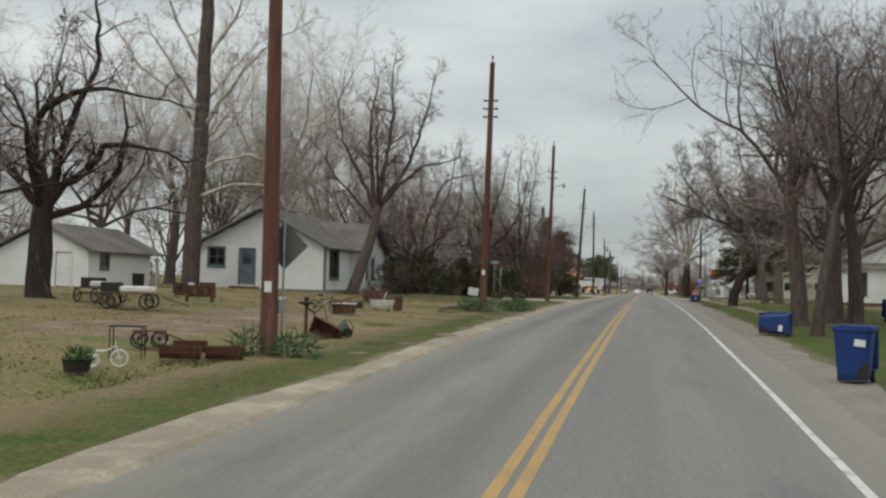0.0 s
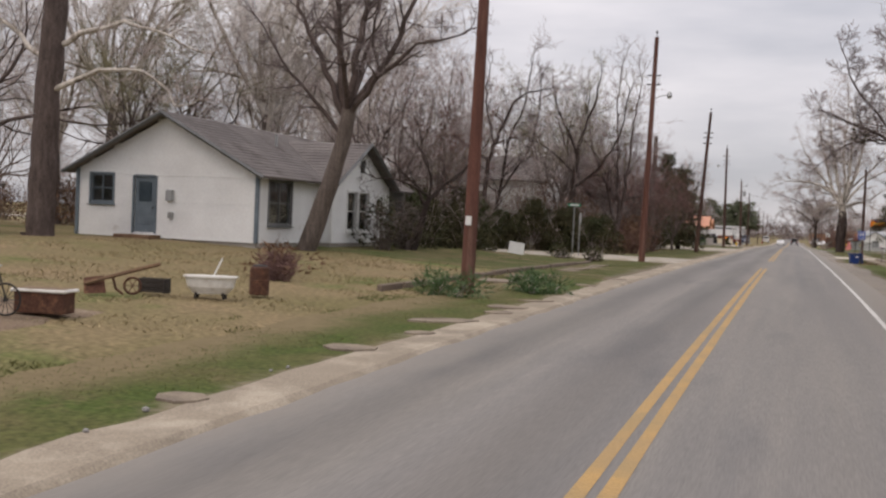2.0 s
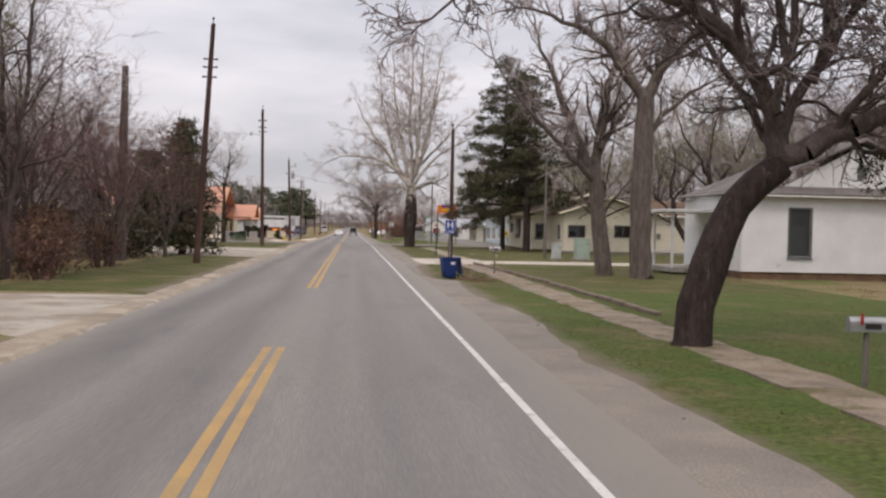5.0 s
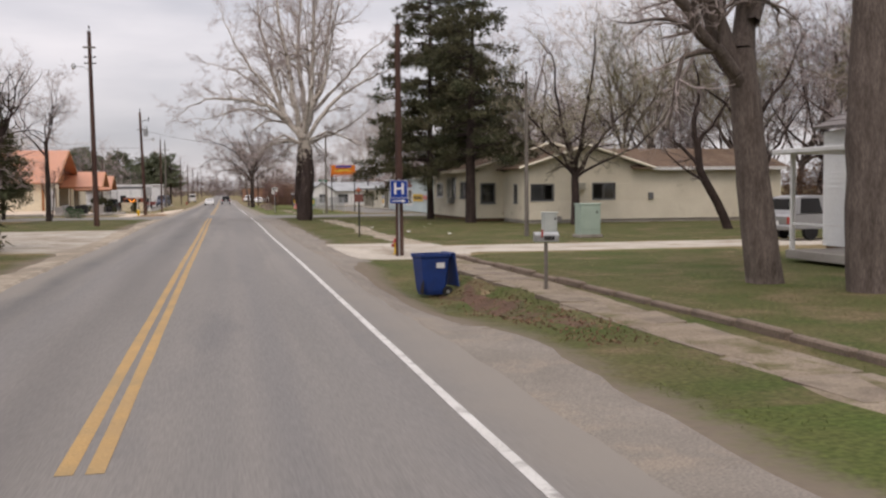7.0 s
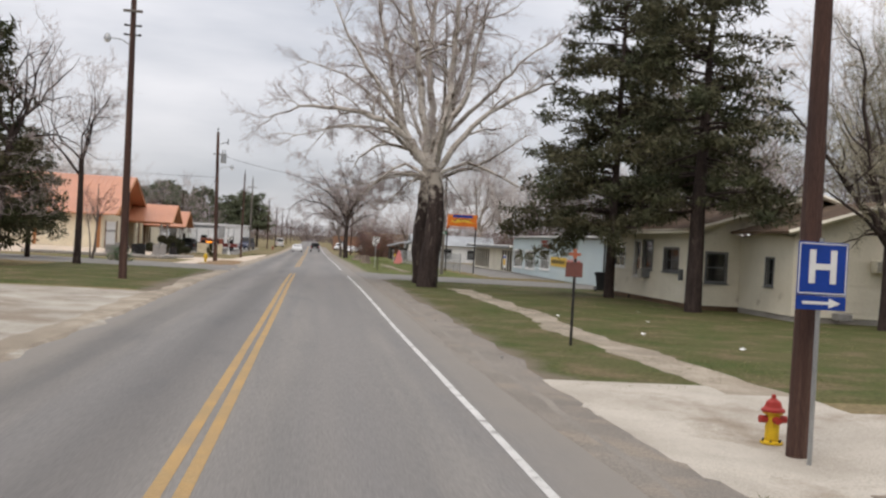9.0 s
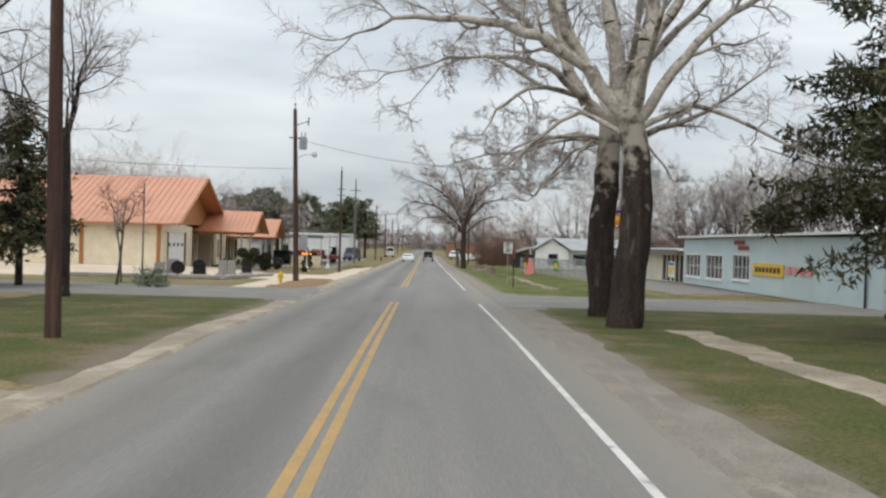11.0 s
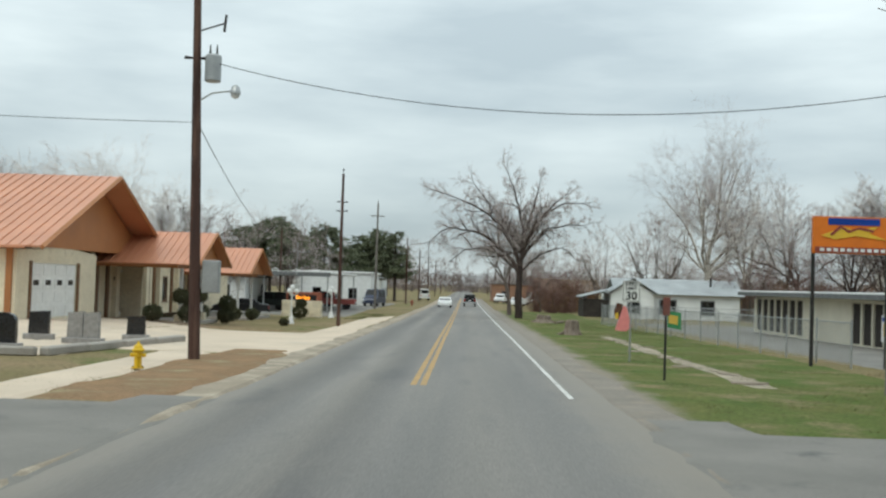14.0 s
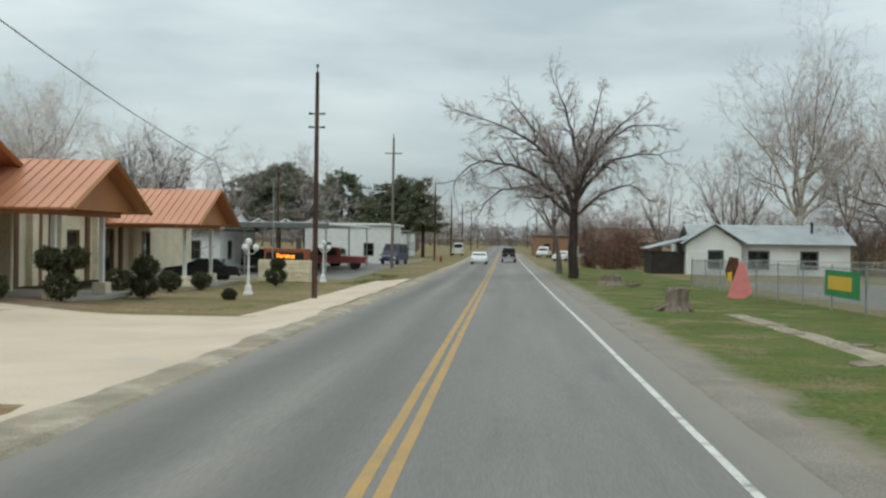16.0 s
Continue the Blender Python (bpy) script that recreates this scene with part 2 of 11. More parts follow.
sanded(GREEN_GRASS, (0.18, 0.148, 0.112), 0.6, 4.5, 5.4)
FRESH_GRASS = mat("fresh_green_verge", (0.058, 0.092, 0.02), (0.088, 0.094, 0.032), scale=0.6, fine=12, grain=0.45, bump=0.6, c3=(0.135, 0.108, 0.058), spots=0.62, spot_scale=0.5, rough=0.95, spec=0.1)
sanded(FRESH_GRASS, (0.18, 0.148, 0.112), 0.6, 4.5, 5.3)
STRIP_GRASS = mat("green_strip", (0.06, 0.084, 0.021), (0.104, 0.094, 0.04), scale=0.7, fine=12, grain=0.45, bump=0.6, c3=(0.15, 0.118, 0.062), spots=0.64, spot_scale=0.5, rough=0.95, spec=0.1)
sanded(STRIP_GRASS, (0.25, 0.205, 0.15), 0.75, 4.25, 4.85)
sanded(STRIP_GRASS, (0.185, 0.145, 0.082), 0.75, 5.6, 6.9, True)
sanded(BRIGHT_GRASS, (0.24, 0.21, 0.165), 0.3, 4.6, 5.3)


def dusty(m, colour, inner, outer):
    """Blown sand that lies thicker towards the road's edges, in uneven drifts."""
    n, l = m.node_tree.nodes, m.node_tree.links
    bsdf = n["Principled BSDF"]
    base = bsdf.inputs["Base Color"].links[0].from_socket
    geo, xyz, tex = n.new("ShaderNodeNewGeometry"), n.new("ShaderNodeSeparateXYZ"), n.new("ShaderNodeTexNoise")
    tex.inputs["Scale"].default_value, tex.inputs["Detail"].default_value = 0.8, 6
    l.new(geo.outputs["Position"], xyz.inputs[0]), l.new(geo.outputs["Position"], tex.inputs["Vector"])
    side, add, step, mix = n.new("ShaderNodeMath"), n.new("ShaderNodeMath"), n.new("ShaderNodeMapRange"), n.new("ShaderNodeMixRGB")
    side.operation, add.operation, add.inputs[1].default_value = "ABSOLUTE", "MULTIPLY_ADD", 1.1
    l.new(xyz.outputs["X"], side.inputs[0])
    l.new(tex.outputs["Fac"], add.inputs[0]), l.new(side.outputs[0], add.inputs[2])
    step.inputs["From Min"].default_value, step.inputs["From Max"].default_value = inner + 0.55, outer + 0.55
    step.interpolation_type = "SMOOTHSTEP"
    l.new(add.outputs[0], step.inputs["Value"]), l.new(step.outputs[0], mix.inputs["Fac"])
    mix.inputs["Color2"].default_value = (*colour, 1)
    l.new(base, mix.inputs["Color1"]), l.new(mix.outputs[0], bsdf.inputs["Base Color"])


dusty(ASPHALT, (0.228, 0.205, 0.175), 2.7, 4.4)
SHOULDER = mat("sandy_shoulder", (0.31, 0.26, 0.197), (0.235, 0.197, 0.15), scale=0.6, fine=40, grain=0.3, bump=0.5, c3=(0.39, 0.335, 0.26), spots=0.55, spot_scale=0.8, rough=0.95)
DARK_SHOULDER = mat("gravelly_shoulder", (0.24, 0.213, 0.18), (0.188, 0.166, 0.14), scale=0.7, fine=35, grain=0.35, bump=0.6, c3=(0.26, 0.22, 0.175), spots=0.6, spot_scale=0.9, rough=0.95)
GRAVEL = mat("pale_gravel", (0.42, 0.385, 0.325), (0.3, 0.268, 0.22), scale=0.7, fine=35, grain=0.3, bump=0.7, c3=(0.25, 0.205, 0.155), spots=0.55, spot_scale=0.6, rough=0.95)
DRIVE_GRAVEL = mat("white_crushed_stone", (0.5, 0.455, 0.385), (0.37, 0.33, 0.272), scale=0.6, fine=35, grain=0.25, bump=0.6, c3=(0.27, 0.222, 0.168), spots=0.6, spot_scale=0.5, rough=0.95)
MID_SHOULDER = mat("dusty_shoulder", (0.242, 0.218, 0.187), (0.205, 0.184, 0.157), scale=0.6, fine=38, grain=0.25, bump=0.4, c3=(0.28, 0.25, 0.208), spots=0.62, spot_scale=0.7, rough=0.95)
SIDE_ASPHALT = mat("side_street_asphalt", (0.21, 0.197, 0.178), (0.165, 0.155, 0.14), scale=0.5, fine=60, grain=0.25, bump=0.4, c3=(0.1, 0.098, 0.095), spots=0.66, spot_scale=0.7, rough=0.85)
MULCH = mat("brown_mulch", (0.27, 0.175, 0.1), (0.19, 0.125, 0.075), scale=0.8, fine=30, grain=0.4, bump=0.8, c3=(0.3, 0.25, 0.15), spots=0.6, spot_scale=0.8, rough=0.97, spec=0.1)
DIRT = mat("bare_dirt", (0.225, 0.165, 0.115), (0.16, 0.12, 0.085), scale=0.8, fine=25, grain=0.35, bump=0.7, c3=(0.29, 0.235, 0.175), spots=0.58, spot_scale=0.9, rough=0.97, spec=0.1)
CONCRETE = mat("old_concrete", (0.36, 0.335, 0.3), (0.27, 0.245, 0.215), scale=0.7, fine=45, grain=0.18, bump=0.3, c3=(0.2, 0.175, 0.15), spots=0.64, spot_scale=0.8, rough=0.92)
PALE_CONCRETE = mat("pale_concrete", (0.58, 0.478, 0.37), (0.48, 0.395, 0.305), scale=0.35, fine=40, grain=0.12, bump=0.2, c3=(0.45, 0.4, 0.335), spots=0.66, spot_scale=0.5, rough=0.9)
OLD_PATH = mat("dirty_path_concrete", (0.27, 0.222, 0.166), (0.185, 0.15, 0.112), scale=1.1, fine=30, grain=0.3, bump=0.6, c3=(0.17, 0.135, 0.105), spots=0.56, spot_scale=1.3, rough=0.95)
YELLOW = mat("worn_yellow_paint", (0.43, 0.265, 0.095), (0.34, 0.225, 0.1), scale=1.2, fine=45, grain=0.2, bump=0.15, c3=(0.33, 0.225, 0.1), spots=0.56, spot_scale=0.9, rough=0.7)
WHITE_LINE = mat("worn_white_paint", (0.6, 0.59, 0.56), (0.5, 0.49, 0.46), scale=1.2, fine=45, grain=0.15, bump=0.15, c3=(0.24, 0.225, 0.21), spots=0.6, spot_scale=2.4, rough=0.7)
POLE = mat("creosote_wood", (0.085, 0.045, 0.034), (0.05, 0.03, 0.026), scale=1.0, fine=18, grain=0.35, bump=0.5, stretch=(6, 6, 0.5), c3=(0.13, 0.075, 0.055), spots=0.58, spot_scale=0.6, rough=0.9)
RED_POLE = mat("reddish_creosote_wood", (0.15, 0.064, 0.047), (0.09, 0.042, 0.033), scale=1.0, fine=18, grain=0.35, bump=0.5, stretch=(6, 6, 0.5), c3=(0.18, 0.1, 0.075), spots=0.58, spot_scale=0.6, rough=0.9)
GREY_POLE = mat("weathered_pole_wood", (0.2, 0.18, 0.16), (0.13, 0.115, 0.1), scale=1.0, fine=18, grain=0.3, bump=0.5, stretch=(6, 6, 0.5), rough=0.92)
STUMP = mat("weathered_stump_wood", (0.26, 0.21, 0.17), (0.15, 0.12, 0.1), scale=3, fine=14, grain=0.4, bump=0.9, stretch=(3, 3, 0.8), rough=0.95, spec=0.1)
BARK = mat("grey_brown_bark", (0.165, 0.136, 0.12), (0.1, 0.081, 0.071), scale=2.5, fine=14, grain=0.4, bump=0.9, stretch=(3, 3, 0.6), rough=0.95, spec=0.1)
DARK_BARK = mat("dark_wet_bark", (0.065, 0.048, 0.042), (0.035, 0.027, 0.025), scale=2.0, fine=12, grain=0.45, bump=1.0, stretch=(3, 3, 0.6), c3=(0.16, 0.125, 0.105), spots=0.66, spot_scale=1.1, rough=0.95, spec=0.1)
PALE_BARK = mat("pale_flaking_bark", (0.6, 0.555, 0.5), (0.4, 0.36, 0.31), scale=1.3, fine=9, grain=0.3, bump=0.5, c3=(0.15, 0.115, 0.09), spots=0.58, spot_scale=1.6, rough=0.9, spec=0.15)
TWIG = mat("grey_twigs", (0.47, 0.4, 0.378), (0.34, 0.288, 0.27), scale=0.4, grain=0.2, bump=0, rand=0.25, island=True, rough=0.95, spec=0.1)


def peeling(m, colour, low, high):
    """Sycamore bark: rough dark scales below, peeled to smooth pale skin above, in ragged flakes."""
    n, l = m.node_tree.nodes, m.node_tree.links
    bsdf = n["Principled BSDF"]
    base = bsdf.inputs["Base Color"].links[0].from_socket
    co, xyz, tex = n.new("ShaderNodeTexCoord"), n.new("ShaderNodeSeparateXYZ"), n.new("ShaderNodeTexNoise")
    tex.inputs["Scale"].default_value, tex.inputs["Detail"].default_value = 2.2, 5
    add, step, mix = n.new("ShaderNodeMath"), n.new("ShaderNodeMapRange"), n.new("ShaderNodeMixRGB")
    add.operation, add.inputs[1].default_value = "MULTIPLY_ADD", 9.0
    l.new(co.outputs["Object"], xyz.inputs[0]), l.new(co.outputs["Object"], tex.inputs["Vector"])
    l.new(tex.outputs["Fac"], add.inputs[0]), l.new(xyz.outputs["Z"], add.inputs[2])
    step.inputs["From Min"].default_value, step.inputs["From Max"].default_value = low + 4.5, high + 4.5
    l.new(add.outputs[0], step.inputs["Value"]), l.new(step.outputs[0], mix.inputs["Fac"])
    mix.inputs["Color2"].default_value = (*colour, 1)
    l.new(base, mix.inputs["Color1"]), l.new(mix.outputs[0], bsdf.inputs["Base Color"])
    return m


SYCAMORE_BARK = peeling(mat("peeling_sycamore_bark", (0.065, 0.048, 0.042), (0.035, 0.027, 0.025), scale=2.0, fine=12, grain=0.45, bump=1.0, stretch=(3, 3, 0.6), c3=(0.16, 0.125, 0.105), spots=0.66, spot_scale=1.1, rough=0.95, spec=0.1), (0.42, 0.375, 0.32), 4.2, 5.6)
MAUVE_BARK = mat("mauve_grey_bark", (0.155, 0.122, 0.116), (0.085, 0.066, 0.062), scale=2.0, fine=14, grain=0.4, bump=0.8, stretch=(3, 3, 0.6), rough=0.95, spec=0.1)
WARM_BARK = mat("purplish_bark", (0.13, 0.1, 0.09), (0.075, 0.058, 0.053), scale=2.5, fine=14, grain=0.4, bump=0.8, stretch=(3, 3, 0.6), rough=0.95, spec=0.1)
HAZE_TWIG = mat("pinkish_grey_twigs", (0.27, 0.222, 0.218), (0.18, 0.147, 0.143), scale=0.4, grain=0.2, bump=0, rand=0.3, island=True, rough=0.95, spec=0.1)
DARK_TWIG = mat("dark_twigs", (0.23, 0.185, 0.172), (0.15, 0.122, 0.114), scale=0.4, grain=0.2, bump=0, rand=0.25, island=True, rough=0.95, spec=0.1)
PALE_TWIG = mat("pale_twigs", (0.7, 0.65, 0.61), (0.54, 0.49, 0.455), scale=0.4, grain=0.2, bump=0, rand=0.25, island=True, rough=0.95, spec=0.1)
PALE_BUD_TWIG = mat("pale_budding_twigs", (0.4, 0.365, 0.27), (0.29, 0.262, 0.19), scale=0.4, grain=0.2, bump=0, rand=0.3, island=True, rough=0.95, spec=0.1)
RED_TWIG = mat("reddish_twigs", (0.2, 0.115, 0.1), (0.13, 0.08, 0.075), scale=0.4, grain=0.2, bump=0, rand=0.3, island=True, rough=0.95, spec=0.1)
BUD_TWIG = mat("budding_twigs", (0.24, 0.225, 0.13), (0.17, 0.15, 0.1), scale=0.4, grain=0.2, bump=0, rand=0.3, island=True, rough=0.95, spec=0.1)
CEDAR = mat("cedar_foliage", (0.058, 0.068, 0.036), (0.09, 0.08, 0.046), scale=0.5, grain=0.25, bump=0, rand=0.45, island=True, rough=0.8, spec=0.15)
PINE = mat("pine_foliage", (0.14, 0.16, 0.095), (0.1, 0.11, 0.07), scale=0.5, grain=0.25, bump=0, rand=0.4, island=True, rough=0.8, spec=0.15)
SHRUB = mat("shrub_foliage", (0.045, 0.055, 0.025), (0.075, 0.06, 0.035), scale=0.6, grain=0.25, bump=0, rand=0.45, island=True, rough=0.85, spec=0.12)
PLANT = mat("daffodil_foliage", (0.07, 0.13, 0.045), (0.05, 0.1, 0.035), scale=0.9, grain=0.2, bump=0, rand=0.35, island=True, rough=0.6)
BROWN_LEAF = mat("brown_dead_leaves", (0.2, 0.12, 0.075), (0.13, 0.08, 0.055), scale=0.8, grain=0.3, bump=0, rand=0.4, island=True, rough=0.9, spec=0.1)
WHITE_SIDING = mat("white_painted_siding", (0.76, 0.77, 0.76), (0.66, 0.665, 0.655), scale=0.7, fine=12, grain=0.06, bump=0.1, c3=(0.5, 0.48, 0.44), spots=0.7, spot_scale=0.9, rough=0.7)
CREAM_SIDING = mat("cream_painted_siding", (0.71, 0.66, 0.53), (0.62, 0.57, 0.45), scale=0.6, fine=12, grain=0.06, bump=0.1, c3=(0.42, 0.37, 0.27), spots=0.68, spot_scale=0.8, rough=0.75)
BLUE_SIDING = mat("pale_blue_cladding", (0.5, 0.59, 0.6), (0.45, 0.535, 0.55), scale=0.5, fine=12, grain=0.05, bump=0.05, c3=(0.4, 0.46, 0.46), spots=0.7, spot_scale=0.7, rough=0.6)
SHINGLE = mat("grey_asphalt_shingle", (0.215, 0.195, 0.185), (0.15, 0.135, 0.13), scale=0.8, fine=16, grain=0.25, bump=0.6, c3=(0.11, 0.095, 0.088), spots=0.62, spot_scale=0.6, rough=0.95, spec=0.1)
BROWN_SHINGLE = mat("brown_asphalt_shingle", (0.2, 0.14, 0.1), (0.14, 0.1, 0.075), scale=0.8, fine=16, grain=0.25, bump=0.6, c3=(0.26, 0.2, 0.15), spots=0.62, spot_scale=0.7, rough=0.95, spec=0.1)
BROWN_TRIM = mat("brown_painted_trim", (0.17, 0.09, 0.045), (0.13, 0.07, 0.037), scale=0.8, fine=14, grain=0.08, bump=0.1, rough=0.6)
DULL_BRICK = mat("dull_brick_wall", (0.3, 0.17, 0.11), (0.24, 0.135, 0.09), scale=1.0, fine=9, grain=0.15, bump=0.3, rough=0.9)
COPPER_ROOF = mat("copper_metal_roof", (0.53, 0.235, 0.13), (0.46, 0.2, 0.11), scale=0.4, fine=14, grain=0.06, bump=0.05, rough=0.42, spec=0.5)
COPPER_DARK = mat("copper_gable_panel", (0.4, 0.17, 0.065), (0.33, 0.14, 0.055), scale=0.5, fine=14, grain=0.08, bump=0.1, rough=0.5)
CREAM_BRICK = mat("cream_stone_wall", (0.74, 0.66, 0.5), (0.64, 0.565, 0.42), scale=1.2, fine=9, grain=0.14, bump=0.35, c3=(0.54, 0.46, 0.33), spots=0.64, spot_scale=1.5, rough=0.9, rand=0.12)
TRIM_WHITE = mat("white_trim_paint", (0.74, 0.74, 0.72), (0.64, 0.64, 0.62), scale=2, fine=20, grain=0.06, bump=0.05, rough=0.55)
TRIM_BLUE = mat("slate_blue_trim_paint", (0.15, 0.185, 0.21), (0.11, 0.14, 0.165), scale=2, fine=20, grain=0.12, bump=0.1, rough=0.65)
TRIM_GREY = mat("grey_trim_paint", (0.16, 0.165, 0.165), (0.11, 0.115, 0.115), scale=2, fine=20, grain=0.12, bump=0.1, rough=0.7)
# dark wood; also the painted shade inside windows and open bays
DARK = mat("dark_wood_and_shade", (0.05, 0.042, 0.036), (0.032, 0.027, 0.024), scale=1.5, fine=15, grain=0.3, bump=0.3, rough=0.9)
BROWN_WOOD = mat("brown_weathered_wood", (0.2, 0.125, 0.075), (0.12, 0.075, 0.05), scale=2, fine=14, grain=0.3, bump=0.4, rough=0.9)
RUST = mat("rusty_iron", (0.125, 0.058, 0.038), (0.075, 0.038, 0.027), scale=4, fine=30, grain=0.35, bump=0.4, rough=0.9, metal=0.15, c3=(0.2, 0.1, 0.06), spots=0.6, spot_scale=5)
IRON = mat("dark_iron", (0.045, 0.042, 0.04), (0.028, 0.026, 0.025), scale=4, fine=30, grain=0.25, bump=0.2, rough=0.65, metal=0.4)
STEEL = mat("galvanised_steel", (0.42, 0.43, 0.43), (0.33, 0.34, 0.34), scale=3, fine=30, grain=0.1, bump=0.05, rough=0.45, metal=0.7)
BLUE_PLASTIC = mat("blue_plastic", (0.008, 0.04, 0.19), (0.006, 0.03, 0.14), scale=3, fine=30, grain=0.12, bump=0.05, rough=0.5, spec=0.45, c3=(0.02, 0.04, 0.16), spots=0.62, spot_scale=3)
BLACK_RUBBER = mat("black_rubber", (0.022, 0.022, 0.023), (0.015, 0.015, 0.016), scale=5, fine=40, grain=0.2, bump=0.1, rough=0.85)
ENAMEL = mat("white_enamel", (0.72, 0.71, 0.67), (0.6, 0.58, 0.53), scale=4, fine=20, grain=0.08, bump=0.03, rough=0.35, c3=(0.38, 0.27, 0.18), spots=0.68, spot_scale=4)
SIGN_BLUE = mat("blue_sign_sheeting", (0.01, 0.05, 0.30), (0.008, 0.042, 0.25), scale=3, grain=0.05, bump=0, rough=0.4)
SIGN_WHITE = mat("white_sign_sheeting", (0.74, 0.74, 0.72), (0.66, 0.66, 0.64), scale=3, grain=0.04, bump=0, rough=0.45)
SIGN_GREEN = mat("green_sign_sheeting", (0.01, 0.16, 0.085), (0.008, 0.13, 0.07), scale=3, grain=0.05, bump=0, rough=0.45)
SIGN_RUST = mat("faded_red_sign", (0.2, 0.075, 0.06), (0.14, 0.06, 0.05), scale=3, grain=0.15, bump=0, rough=0.7)
SIGN_ORANGE = mat("orange_sign_panel", (0.72, 0.19, 0.02), (0.6, 0.155, 0.02), scale=2, grain=0.06, bump=0, rough=0.5)
SIGN_YELLOW = mat("yellow_sign_panel", (0.72, 0.45, 0.04), (0.62, 0.4, 0.05), scale=2, grain=0.06, bump=0, rough=0.5)
SIGN_BLACK = mat("black_sign_ink", (0.014, 0.014, 0.015), (0.02, 0.02, 0.02), scale=3, grain=0.05, bump=0, rough=0.6)
SIGN_RED = mat("rust_red_sign", (0.3, 0.07, 0.045), (0.22, 0.06, 0.045), scale=4, fine=20, grain=0.15, bump=0.1, rough=0.8)
HYDRANT_YELLOW = mat("yellow_hydrant_paint", (0.72, 0.47, 0.02), (0.6, 0.38, 0.02), scale=6, fine=30, grain=0.12, bump=0.1, rough=0.55)
HYDRANT_RED = mat("red_hydrant_paint", (0.4, 0.035, 0.025), (0.3, 0.03, 0.022), scale=6, fine=30, grain=0.12, bump=0.1, rough=0.55)
PINK = mat("pink_painted_board", (0.72, 0.25, 0.235), (0.62, 0.21, 0.2), scale=3, grain=0.08, bump=0.05, rough=0.7)
GRANITE_BLACK = mat("polished_black_granite", (0.02, 0.02, 0.022), (0.012, 0.012, 0.013), scale=9, fine=60, grain=0.3, bump=0, rough=0.15, spec=0.6)
GRANITE_GREY = mat("grey_granite", (0.3, 0.285, 0.27), (0.22, 0.21, 0.2), scale=8, fine=70, grain=0.25, bump=0.1, rough=0.55)
CLOTH_GREEN = mat("green_banner", (0.05, 0.25, 0.09), (0.04, 0.2, 0.07), scale=2, grain=0.08, bump=0.1, rough=0.85)

# ---------------------------------------------------------------- building blocks
UP = Vector((0, 0, 1))


